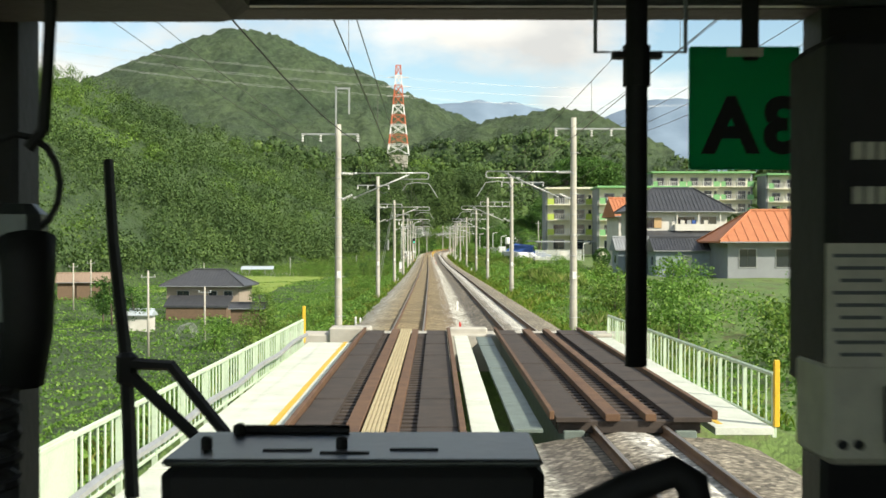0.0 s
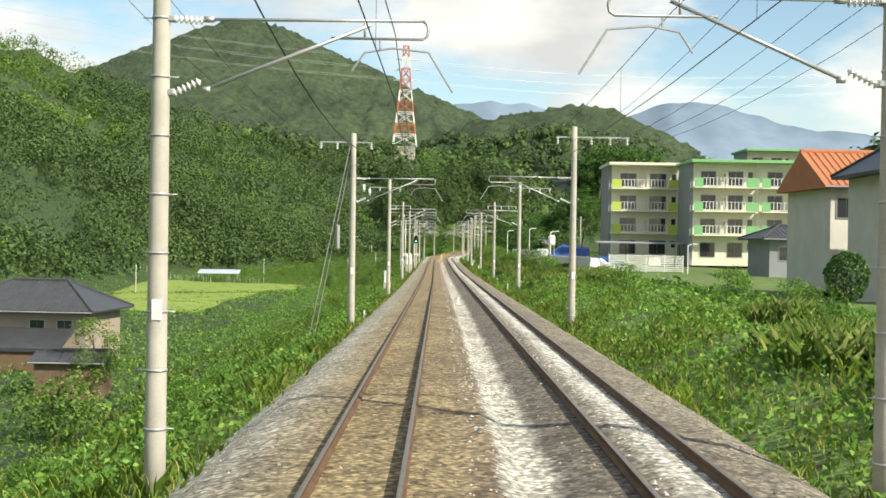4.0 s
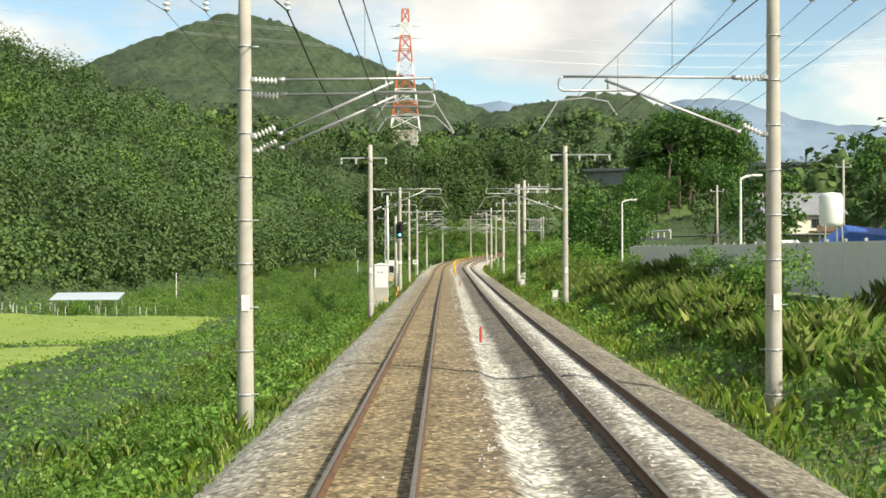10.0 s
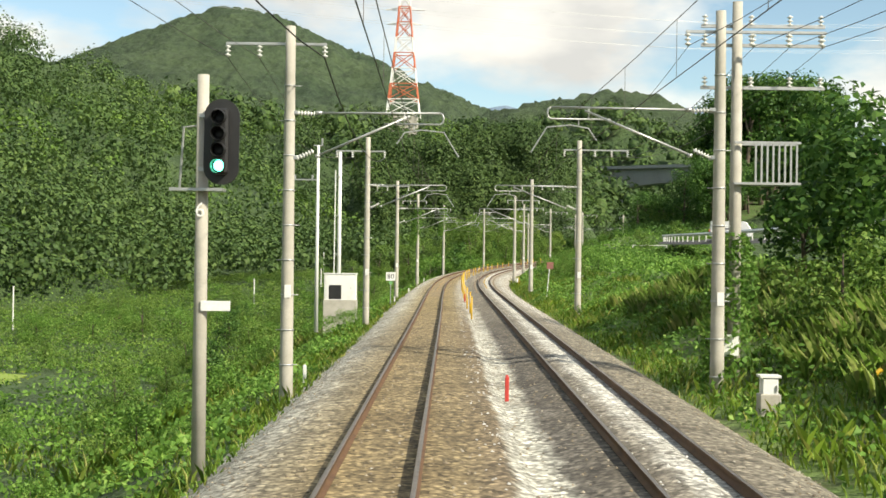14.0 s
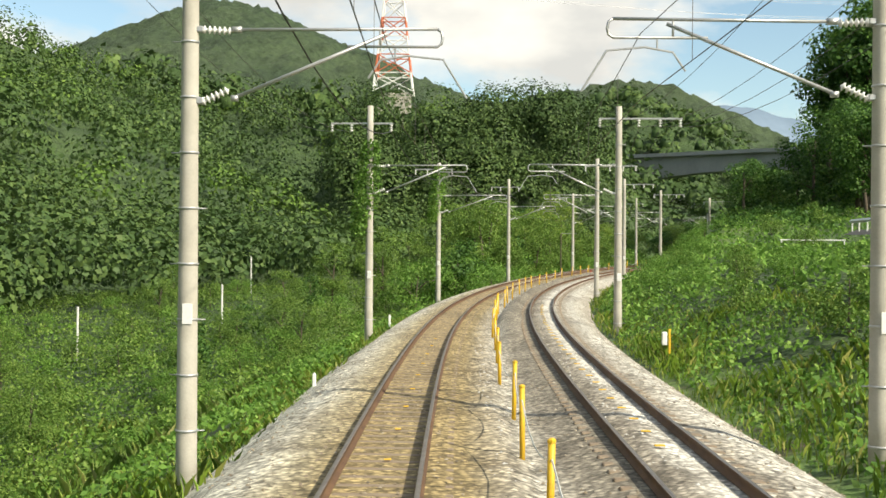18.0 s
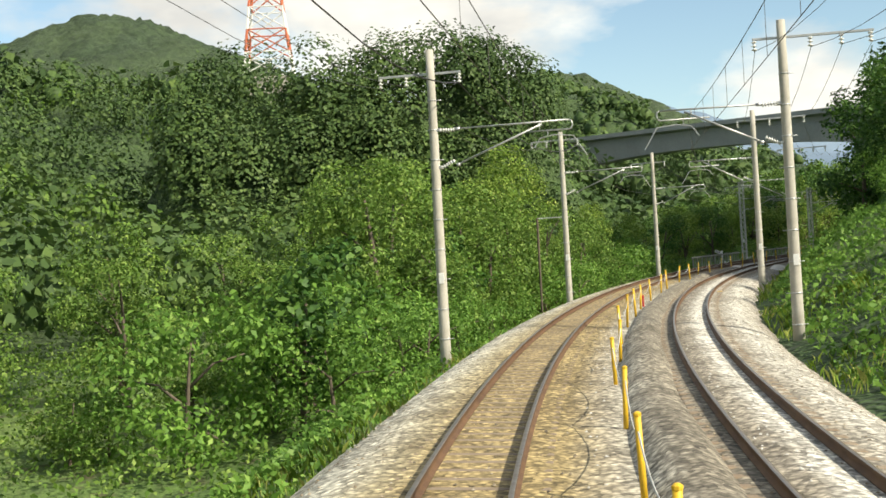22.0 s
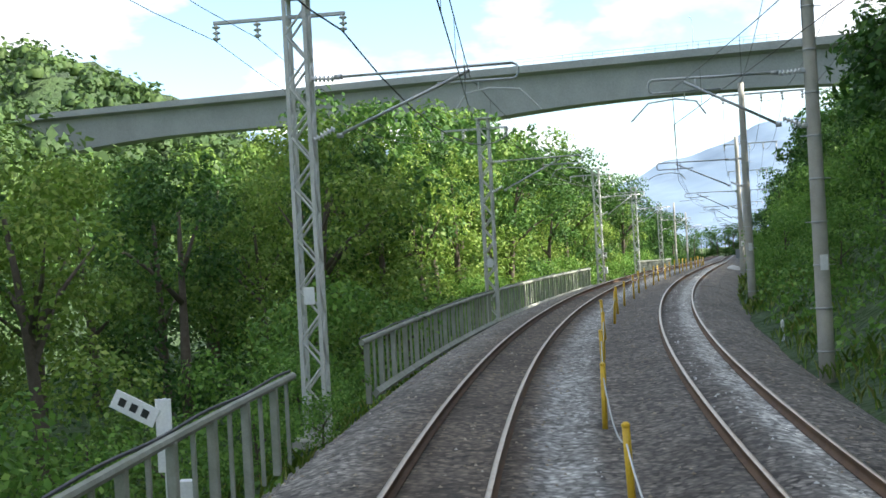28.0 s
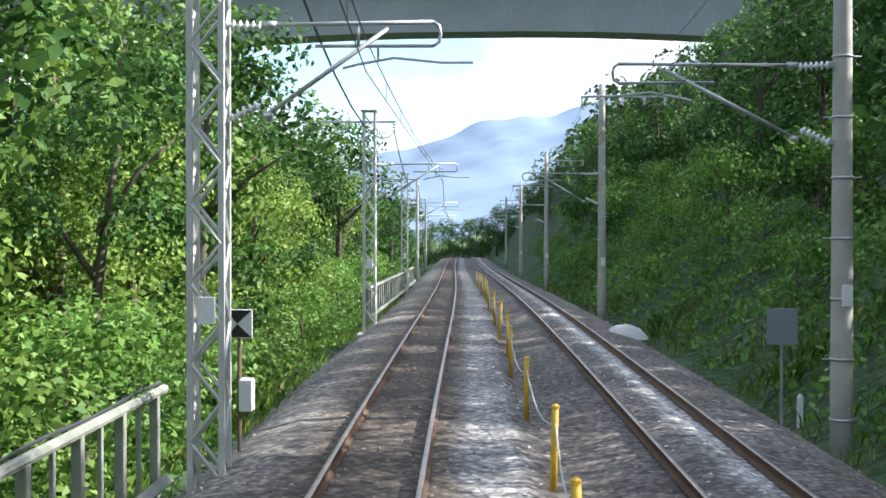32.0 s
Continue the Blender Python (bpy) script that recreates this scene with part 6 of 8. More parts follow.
tank = thing("water_tank", at(258, 17.5, level(258, 17.5)), "white cylindrical tank on a thin steel stand", "tank")
part("tank_body", Geo().lathe([(0.0, 2.6), (0.45, 2.65), (0.5, 2.8), (0.5, 3.9), (0.4, 4.05), (0.0, 4.1)], 14), "white", tank, "", True)
for sx in (-1, 1):
    for sy in (-1, 1):
        part("leg", Geo().tube([(sx * 0.45, sy * 0.45, -0.4), (sx * 0.35, sy * 0.35, 2.7)], 0.04, 6), "galv", tank)


def car(s, lat, z, turn, paint, label, van=False):
    ob = thing("car", at(s, lat, z, turn), label, "car", "vehicles parked by the line")
    h = 1.75 if van else 1.45
    prof = [(-2.0, 0.35), (-2.05, 0.75), (-1.2, 0.92), (-0.6, h - 0.03), (1.2, h), (1.9, 0.95), (2.05, 0.85), (2.05, 0.35)] if not van else [(-1.9, 0.35), (-1.95, 0.95), (-1.5, h - 0.1), (-1.2, h), (1.9, h), (1.95, 0.9), (1.95, 0.35)]
    g = Geo()
    n = len(prof)
    for x, k in ((-0.82, 0.94), (-0.74, 1.0), (0.74, 1.0), (0.82, 0.94)):
        g.v += [(x, y * k, 0.35 + (z_ - 0.35) * (0.985 if abs(x) > 0.8 else 1)) for y, z_ in prof]
    for j in range(3):
        g.f += [(j * n + i, j * n + (i + 1) % n, (j + 1) * n + (i + 1) % n, (j + 1) * n + i) for i in range(n)]
    g.f += [tuple(range(n - 1, -1, -1)), tuple(range(3 * n, 4 * n))]
    part("body", g, paint, ob)
    for sx in (-1, 1):
        part("side_window", Geo().add([(sx * 0.825, -0.55, 0.98), (sx * 0.825, 1.3, 0.98), (sx * 0.8, 1.0, h - 0.14), (sx * 0.8, -0.35, h - 0.14), (sx * 0.835, -0.5, 1.0)], [(0, 1, 2, 3)]), "glass", ob)
        for y in (-1.25, 1.25):
            wh = part("wheel", Geo().lathe([(0.1, -0.1), (0.28, -0.1), (0.31, -0.05), (0.31, 0.05), (0.28, 0.1), (0.1, 0.1)], 16, pose(sx * 0.76, y, 0.31, 0, 90, 0)), "rubber", ob, "", True)
            part("rim", Geo().lathe([(0.0, -0.02), (0.19, -0.02), (0.19, 0.02), (0.0, 0.02)], 12, pose(sx * 0.87, y, 0.31, 0, 90, 0)), "galv", wh)
        part("headlight", Geo().box((sx * 0.6, -1.98, 0.72), (0.3, 0.1, 0.14), None, 0.03), "porcelain", ob)
        part("tail_light", Geo().box((sx * 0.68, 2.0, 0.85), (0.2, 0.08, 0.2), None, 0.02), "red", ob)
    part("windscreen", Geo().add([(-0.68, -1.12, 0.98), (0.68, -1.12, 0.98), (0.6, -0.66, h - 0.1), (-0.6, -0.66, h - 0.1)], [(0, 1, 2, 3)]), "glass", ob)
    return ob


M["car_white"] = worn("white_car_paint", (0.78, 0.79, 0.8), (0.7, 0.71, 0.72), 0.25)
car(218, 18.6, level(218, 18.6), 68, "car_white", "white hatchback car parked in the yard")
car(210, 16.4, level(210, 16.4), 20, "car_white", "white small van parked in the yard", True)
car(232, 22, level(232, 22), 85, "blue", "dark blue car parked beside the apartment block")
car(405, 27.5, 4.35, 80, "car_white", "white van on the hillside road", True)
truck = thing("tarp_truck", at(262, 20.5, 1.3, 80), "truck load covered by a creased blue tarpaulin", "truck")
part("load", Geo().add([(-1.2, -3, 0.6), (1.2, -3, 0.6), (1.2, 3, 0.6), (-1.2, 3, 0.6), (-1.15, -2.8, 2.0), (1.15, -2.9, 2.1), (1.1, 1.2, 2.5), (-1.1, 1.0, 2.4), (0.9, 2.9, 1.5), (-0.9, 2.9, 1.4), (0, -2.85, 2.35), (0, 1.1, 2.75)],
                       [(0, 1, 5, 10, 4), (1, 2, 8, 6, 5), (0, 4, 7, 9, 3), (4, 10, 11, 7), (10, 5, 6, 11), (7, 11, 6, 8, 9), (3, 9, 8, 2), (3, 2, 1, 0)]), "blue", truck, "blue tarpaulin")
part("chassis", Geo().box((0, 0, 0.5), (2.0, 6.4, 0.25), None, 0.03), "black", truck)
part("cab", Geo().box((0, 3.9, 1.2), (1.9, 1.5, 1.7), None, 0.1), "car_white", truck, "white cab")
for y in (-2.0, 2.0, 3.9):
    for sx in (-1, 1):
        part("wheel", Geo().lathe([(0.1, -0.12), (0.4, -0.12), (0.43, 0), (0.4, 0.12), (0.1, 0.12)], 14, pose(sx * 0.9, y, 0.42, 0, 90, 0)), "rubber", truck, "", True)

# hillside road with a guard rail
road_s = np.arange(340, 470, 4.0)
rd = strip("road", road_s, [(25.0, 3.9), (26.0, 4.3), (31.0, 4.35), (32.0, 4.6)], "asphalt", False)
tagged(new("road", rd), "narrow grey asphalt road along the hillside", "road", kind="structure")
gr = thing("guard_rail", Matrix(), "white steel guard rail along the hillside road", "guard rail")
part("beam", Geo().tube([P(s, 25.6, 4.95) for s in road_s], 0.14, 4), "white", gr)
for s in road_s:
    p = P(float(s), 25.7, 4.0)
    part("post", Geo().tube([p, p + np.array([0, 0, 1.05])], 0.06, 6), "white", gr)
for x, y, h in ((-30.2, 132, 10.0), (-27.5, 150, 7.0), (-60, 205, 8.5), (-63, 226, 8.0), (38, 325, 10.5), (30, 345, 9)):
    up = thing("utility_pole", pose(x, y, float(ground_z(x, y)) - 0.3), "slim pale concrete utility pole with a cross arm", "pole", "utility poles off the line")
    part("shaft", Geo().tube([(0, 0, 0), (0, 0, h)], 0.15, 10, 0.1), "concrete", up, "", True)
    part("cross_arm", Geo().box((0, 0, h - 0.7), (1.6, 0.09, 0.09)), "galv", up)
    for xx in (-0.7, 0.7):
        part("insulator", Geo().lathe(insulator(0.25, 0.07, 2), 8, pose(xx, 0, h - 0.66)), "porcelain", up)
for k, (s, lat, h) in enumerate(((470, -26, 4.5), (455, -31, 4.0), (500, -38, 4.5), (330, -60, 6.0), (420, -48, 5.0))):
    p = P(s, lat)
    up = thing("line_post", pose(p[0], p[1], float(ground_z(p[0], p[1])) - 0.3), "thin pale post standing in the scrub", "post", "thin posts on the slope")
    part("shaft", Geo().tube([(0, 0, 0), (0, 0, h + 0.3)], 0.08, 6), "porcelain", up)


def patch(name, s0, s1, lat0, lat1, mat, label, up=0.08):
    s, l = np.meshgrid(np.arange(s0, s1 + 1, 3.0), np.arange(lat0, lat1 + 1, 3.0), indexing="ij")
    p = P(s, l)
    z = ground_z(p[..., 0], p[..., 1])
    edge = (s > s0) & (s < s1 - 2) & (l > lat0) & (l < lat1 - 2)
    p[..., 2] = np.where(edge, z + up + 0.25, z - 0.2)
    n, m = s.shape
    i, j = np.meshgrid(np.arange(n - 1), np.arange(m - 1), indexing="ij")
    a = (i * m + j).ravel()
    tagged(new(name, grid_mesh(name, p.reshape(-1, 3), np.stack([a, a + m, a + m + 1, a + 1], -1), mat, True)), label, "field", kind="structure")


patch("field", 258, 331, -64, -34, "field", "bright green rice field below the embankment")
patch("field", 337, 385, -70, -30, "field", "bright green rice field below the embankment")
patch("field", 70, 110, -60, -40, "field", "bright green rice field below the embankment")
patch("dirt_path", 30, 62, -52, -20, "path", "pale dirt track below the embankment", 0.05)


# a white steel pole with a thin conduit, and a low white rail fence on the bank
z0 = ground_at(381.5, -7.5) - float(np.interp(381.5, SS, T_Z))
steel = thing("steel_pole", at(381.5, -7.5, z0 - 0.3), "tall white-painted steel pole standing in the weeds", "pole", "utility poles off the line")
part("shaft", Geo().tube([(0, 0, 0), (0, 0, 14.0)], 0.17, 12, 0.13), "white", steel, "", True)
part("conduit", Geo().tube([(-0.35, -0.5, 0), (-0.3, -0.4, 12.5)], 0.045, 6), "white", steel, "thin white conduit")
for h in (3.0, 6.0, 9.0, 12.0):
    part("bracket", Geo().box((-0.16, -0.22, h), (0.36, 0.45, 0.05)), "galv", steel)
low = thing("rail_fence", pose(28.2, 470.4, float(ground_z(28.2, 470.4)), 0, 0, -8), "low white pipe fence on the grassy bank", "fence")
part("top_rail", Geo().tube([(-2.6, 0, 0.95), (2.6, 0, 0.95)], 0.05, 6), "white", low)
for x in (-2.5, 0.0, 2.5):
    part("post", Geo().tube([(x, 0, -0.3), (x, 0, 0.95)], 0.05, 6), "white", low)
mark = thing("marker_post", at(408.1, 7.5, -0.8), "yellow marker post with a small white box", "marker post")
part("post", Geo().box((0, 0, 0.6), (0.07, 0.07, 1.3), None, 0.01), "yellow", mark)
part("box", Geo().box((-0.16, 0, 0.95), (0.16, 0.14, 0.42), None, 0.02), "white", mark)

# ---------------------------------------------------------------- plants
def carpet(name, s0, s1, lat0, lat1, per_m2, tall, size, mat, label, lift=0.7, seed=0, keep=None):
    """Single leaves over a stretch beside the line, heaped by a smooth random field."""
    n = int((s1 - s0) * abs(lat1 - lat0) * per_m2)
    s, lat = rng.uniform(s0, s1, n), rng.uniform(lat0, lat1, n)
    p = P(s, lat)
    f = 0.5 + 0.5 * wave(p[:, 0], p[:, 1], 7.0, 20 + seed) + 0.25 * wave(p[:, 0], p[:, 1], 2.2, 30 + seed)
    edge = np.clip(np.minimum(np.abs(lat - lat0), np.abs(lat - lat1)) / 1.2, 0.12, 1)
    h = tall * np.clip(f, 0.06, 1.3) * edge
    p[:, 2] = ground_z(p[:, 0], p[:, 1]) + h * rng.uniform(0.0, 1.0, n) ** 0.45 + 0.03
    if keep is not None:
        p = p[keep(s, lat)]
    tagged(new(name, kites(name, p, size, mat, None, lift)), label, "plants", kind="stuff")


bridge_gap = lambda s, lat: (s < 13) | (s > 39.5)
carpet("creeper_leaves", -15, 470, -9.5, -3.0, 27, 0.75, 0.165, "leaf", "dense green creeper and weeds covering the embankment", 0.7, 0, bridge_gap)
carpet("creeper_leaves", 470, 720, -9.5, -3.1, 22, 0.9, 0.175, "leaf", "dense green creeper and weeds on the slope", 0.7, 1)
carpet("creeper_leaves", -15, 470, -26, -9.5, 7.5, 1.2, 0.27, "leaf", "green weeds and shrubs on the lower embankment", 0.7, 2)
carpet("creeper_leaves", -15, 420, 7.0, 12.6, 26, 0.8, 0.165, "leaf", "dense green creeper and weeds covering the bank", 0.7, 3, bridge_gap)
carpet("creeper_leaves", 420, 720, 7.2, 13.0, 18, 1.5, 0.21, "leaf", "dense green shrubs on the cutting slope", 0.6, 4)
carpet("creeper_leaves", 330, 530, 13.0, 36, 4, 0.9, 0.38, "leaf", "rough green weeds on the grassy bank", 0.7, 10)
carpet("creeper_leaves", 86, 190, 13.0, 19.5, 6, 0.8, 0.3, "leaf", "green weeds before the houses", 0.7, 11)
carpet("creeper_leaves", 500, 760, 13.0, 27, 5, 2.2, 0.4, "tree_leaf", "dark undergrowth above the cutting", 0.6, 8)
carpet("creeper_leaves", -15, 420, 12.6, 24, 7, 1.3, 0.27, "leaf", "green weeds and shrubs beyond the bank", 0.7, 5, lambda s, lat: (s < 88) | (s > 300) | (lat < 13.0))
carpet("brush_leaves", 384, 510, -60, -9.5, 14, 1.9, 0.22, "tree_light", "olive green brush on the rough slope beside the curve", 0.7, 12)
carpet("creeper_leaves", 505, 720, -24, -9.5, 9, 2.0, 0.27, "tree_leaf", "dark undergrowth on the wooded slope", 0.6, 6)


for s0, s1, l0, l1 in ((259, 330, -63, -35), (338, 384, -69, -31)):
    carpet("rice_plants", s0, s1, l0, l1, 5.5, 0.45, 0.26, "grass", "young green and yellow rice standing in the field", 0.3, 9)
in_field = lambda s, lat: ((s > 258) & (s < 331) & (lat > -64) & (lat < -34)) | ((s > 337) & (s < 385) & (lat > -70) & (lat < -30)) | ((s > 30) & (s < 112) & (lat < -38))
carpet("meadow_weeds", -10, 470, -84, -25, 2.6, 0.7, 0.36, "leaf", "rough green weeds and grass on the valley floor", 0.7, 7, lambda s, lat: ~in_field(s, lat))


def meadow(name, s0, s1, lat0, lat1, per_m2, tall, label, seed, mat="grass", low=-0.25, width=0.022):
    n = int((s1 - s0) * abs(lat1 - lat0) * per_m2)
    s, lat = rng.uniform(s0, s1, n), rng.uniform(lat0, lat1, n)
    p = P(s, lat)
    f = wave(p[:, 0], p[:, 1], 9.0, 40 + seed)
    q = (f > low) & ((s < 13) | (s > 39.5))
    p = p[q]
    p[:, 2] = ground_z(p[:, 0], p[:, 1])
    tagged(new(name, blades(name, p, tall * (0.7 + 0.5 * np.clip(f[q], 0, 1)), mat, width)), label, "grass", kind="stuff")


meadow("tall_grass", -10, 420, -8.5, -2.9, 12, 0.5, "tall green grass along the ballast edge", 1, "grass", -0.25, 0.013)
meadow("tall_grass", -10, 420, 6.9, 12.8, 14, 0.55, "tall green and straw-coloured grass along the ballast edge", 2, "grass", -0.25, 0.013)
meadow("straw_grass", 180, 352, 9.2, 17, 60, 1.05, "tall straw-coloured plume grass on the bank", 8, "straw", 0.0, 0.009)
meadow("straw_grass", 40, 130, 9.6, 14, 50, 0.9, "tall yellowish plume grass on the bank", 9, "straw", 0.1, 0.009)
meadow("straw_grass", 352, 440, -16, -8.5, 24, 0.9, "dry straw-coloured grass on the slope", 10, "straw", 0.15, 0.009)
meadow("short_grass", -10, 470, -4.6, -2.75, 26, 0.3, "short bright green grass beside the ballast", 11, "grass", -0.6, 0.014)
meadow("short_grass", -10, 420, 6.7, 8.6, 24, 0.3, "short bright green grass beside the ballast", 12, "grass", -0.4, 0.014)
meadow("tall_grass", -10, 430, -20, -8.5, 4.5, 0.9, "tall green grass on the embankment slope", 5)
meadow("tall_grass", 420, 700, -6.5, -2.9, 12, 0.5, "tall green grass along the ballast edge", 3, "grass", -0.25, 0.013)
meadow("tall_grass", 420, 700, 6.7, 10, 12, 0.5, "tall green grass along the ballast edge", 4, "grass", -0.25, 0.013)

# loose stones on the ballast
n = 40000
s_, l_ = np.concatenate([rng.uniform(39.6, 330, int(n * 0.55)), rng.uniform(330, 690, n - int(n * 0.55))]), rng.uniform(-2.75, 6.7, n)
ok = np.min(np.abs(l_[:, None] - np.array([-HALF, HALF, GAP - HALF, GAP + HALF])), 1) > 0.11
s_, l_ = s_[ok], l_[ok]
zb = np.interp(l_, [q[0] for q in BED], [q[1] for q in BED])
c = P(s_, l_, zb + 0.012, True)
octa = np.array([(1, 0, 0), (0, 1, 0), (-1, 0, 0), (0, -1, 0), (0, 0, 0.8), (0, 0, -0.8)], float)
ang = rng.uniform(0, 2 * math.pi, len(c))
shape = octa[None] * rng.uniform(0.55, 1.35, (len(c), 6, 1)) * rng.uniform(0.018, 0.036, (len(c), 1, 1))
rx = shape[..., 0] * np.cos(ang)[:, None] - shape[..., 1] * np.sin(ang)[:, None]
ry = shape[..., 0] * np.sin(ang)[:, None] + shape[..., 1] * np.cos(ang)[:, None]
v = np.stack([c[:, None, 0] + rx, c[:, None, 1] + ry, c[:, None, 2] + shape[..., 2]], -1).reshape(-1, 3)
tri = np.array([(0, 1, 4), (1, 2, 4), (2, 3, 4), (3, 0, 4)])
f = (np.arange(len(c))[:, None, None] * 6 + tri[None]).reshape(-1, 3)
white_run = ((l_ > 1.4) & (l_ < 2.0)) | ((l_ > GAP - 0.4) & (l_ < GAP + 0.4))
fw = np.repeat(white_run, 4)
tagged(new("ballast_stones", grid_mesh("ballast_stones", v, f[~fw], "stone")), "loose brown and grey stones on the track bed", "stones", kind="stuff")
tagged(new("ballast_stones", grid_mesh("ballast_stones", v, f[fw], "white_stone")), "loose fresh white stones on the track bed", "stones", kind="stuff")


def tree_parts(name, h, spread, n, leaf, mat, seed, conifer=False, low=0.25):
    """One tree: a bent tapered trunk with limbs, and a crown of leaf clumps. Returns its root."""
    r = np.random.default_rng(seed)
    ob = new(name)
    bend = r.normal(size=2) * 0.05 * h
    spine = [Vector((bend[0] * (k / 6) ** 2, bend[1] * (k / 6) ** 2, -0.6 + (h * 0.82 + 0.6) * k / 6)) for k in range(7)]
    part("trunk", Geo().tube(spine, 0.022 * h + 0.03, 8, 0.006 * h), "bark", ob, "", True)
    cs, cr = [], []
    if conifer:
        for k in range(26):
            t = 0.12 + 0.88 * (k + r.random()) / 26
            a, rad = r.uniform(0, 2 * math.pi), spread * (1 - t) * r.uniform(0.35, 0.95)
            cs.append((rad * math.cos(a), rad * math.sin(a), h * t))
            cr.append(0.25 + spread * 0.42 * (1.1 - t))
    else:
        for k in range(24):
            t, a = r.uniform(low, 0.97), r.uniform(0, 2 * math.pi)
            env = math.sin(math.pi * min(1, (t - low * 0.6) / (1.06 - low * 0.6))) ** 0.6
            rad = spread * env * r.uniform(0.3, 1.0)
            cs.append((bend[0] * t + rad * math.cos(a), bend[1] * t + rad * math.sin(a), h * t))
            cr.append(spread * r.uniform(0.24, 0.44))
        for k in range(0, 24 if h > 3.2 else 0, 6):
            tip = Vector(cs[k])
            z = max(0.2 * h, min(tip.z * 0.7, h * 0.7))
            part("limb", Geo().tube([(bend[0] * (z / h) ** 2, bend[1] * (z / h) ** 2, z), Vector((tip.x * 0.5, tip.y * 0.5, (z + tip.z) / 2 + 0.2)), tip], 0.009 * h + 0.015, 5, 0.015), "bark", ob, "", True)
    cs, cr = np.array(cs), np.array(cr)
    w = cr**2 / (cr**2).sum()
    k = r.choice(len(cs), n, p=w)
    d = unit(r.normal(size=(n, 3)) + np.array([0, 0, 0.25]))
    rad = cr[k][:, None] * r.uniform(0.55, 1.12, (n, 1))
    c = cs[k] + d * rad * np.array([1, 1, 0.75])
    c[:, 2] = np.maximum(c[:, 2], 0.08 * h)
    part("crown", kites("crown", c, leaf, mat, d * 0.9 + np.array([0, 0, 0.35]), 0.6, 0.62, 0.55), mat, ob)
    return ob


KINDS = {
    "broad": tree_parts("tree", 10.0, 3.6, 1250, 0.48, "tree_leaf", 11),
    "light": tree_parts("tree", 9.0, 3.4, 4600, 0.225, "tree_light", 12),
    "tall": tree_parts("tree", 14.0, 4.4, 3000, 0.42, "tree_leaf", 13),
    "tall2": tree_parts("tree", 13.0, 4.0, 4600, 0.29, "tree_light", 18),
    "cedar": tree_parts("conifer", 14.0, 2.9, 3200, 0.3, "tree_leaf", 14, True),
    "shrub": tree_parts("shrub", 3.0, 1.9, 1500, 0.175, "tree_light", 15, False, 0.1),
    "shrub2": tree_parts("shrub", 2.6, 1.8, 1500, 0.175, "leaf", 16, False, 0.08),
    "fine": tree_parts("tree", 11.0, 3.6, 5200, 0.215, "tree_sun", 21, False, 0.06),
    "fine2": tree_parts("tree", 12.0, 3.4, 4600, 0.235, "tree_leaf", 22, False, 0.06),
    "plain": tree_parts("tree", 13.0, 4.2, 2300, 0.41, "tree_leaf", 23, False, 0.1),
    "feather": tree_parts("conifer", 13.0, 3.0, 3800, 0.22, "tree_sun", 31, True),
    "bush": tree_parts("shrub", 3.4, 2.2, 2000, 0.17, "leaf", 24, False, 0.05),
    "walnut": tree_parts("tree", 7.6, 4.4, 3600, 0.36, "tree_leaf", 17, False, 0.12),
}
TEXT = {"feather": ("pointed feathery yellow-green tree beside the railing", "tree"), "fine": ("tall feathery light green tree beside the railing", "tree"), "fine2": ("tall dark green tree with small leaves beside the railing", "tree"), "plain": ("tall dark broadleaf tree above the cutting", "tree"),
        "bush": ("dense bright green bush on the slope", "shrub"), "broad": ("dark green broadleaf tree with a dense crown", "tree"), "light": ("light green broadleaf tree with a loose crown", "tree"), "tall": ("tall dark broadleaf tree on the slope", "tree"),
        "tall2": ("tall yellow-green broadleaf tree on the slope", "tree"), "cedar": ("pointed dark conifer standing in the wood", "tree"), "shrub": ("rounded light green shrub", "shrub"),
        "shrub2": ("low spreading green shrub", "shrub"), "walnut": ("broad big-leaved green tree beside the line", "tree")}
HEIGHT = {"broad": 10.0, "light": 9.0, "fine": 11.0, "fine2": 12.0, "plain": 13.0, "tall": 14.0, "tall2": 13.0, "cedar": 14.0, "feather": 13.0}
placed = set()


def plant(kind, s, lat, scale=1.0, xy=None):
    p = P(s, lat) if xy is None else np.array([xy[0], xy[1], 0.0])
    m = pose(p[0], p[1], float(ground_z(p[0], p[1])) - 0.1, 0, 0, float(rng.uniform(0, 360)))
    root = KINDS[kind]
    if xy is None and kind in HEIGHT:
        # the canopy rises along the left side and stays lower on the right past the viaduct
        limit = 99.0
        if lat < -7.5 and s > 556:
            limit = float(np.interp(s + 1.3 * (lat + 10), (557, 573, 586, 600, 611, 646, 700), (4.5, 4.9, 6.4, 8.7, 10.3, 13.8, 16.0))) * rng.uniform(0.92, 1.08)
        elif lat > 9 and s > 606:
            limit = (lat + 3.2) / 1.28 * rng.uniform(0.85, 1.02)
        scale = max(0.3, min(scale, (limit + float(p[2]) - float(ground_z(p[0], p[1]))) / HEIGHT[kind]))
    if kind in placed:
        ob = copy_thing(root, m)
    else:
        placed.add(kind)
        ob = root
        ob.matrix_basis = m
    ob.scale = (scale * float(rng.uniform(0.9, 1.1)), scale * float(rng.uniform(0.9, 1.1)), scale)
    return tagged(ob, TEXT[kind][0], TEXT[kind][1], "trees and shrubs by the line")


def plant_to(kind, s, lat, top):
    """Plant a tree whose top stands a given height above the rails."""
    p = P(s, lat)
    return plant(kind, s, lat, (top + float(p[2]) - float(ground_z(p[0], p[1]))) / HEIGHT[kind])


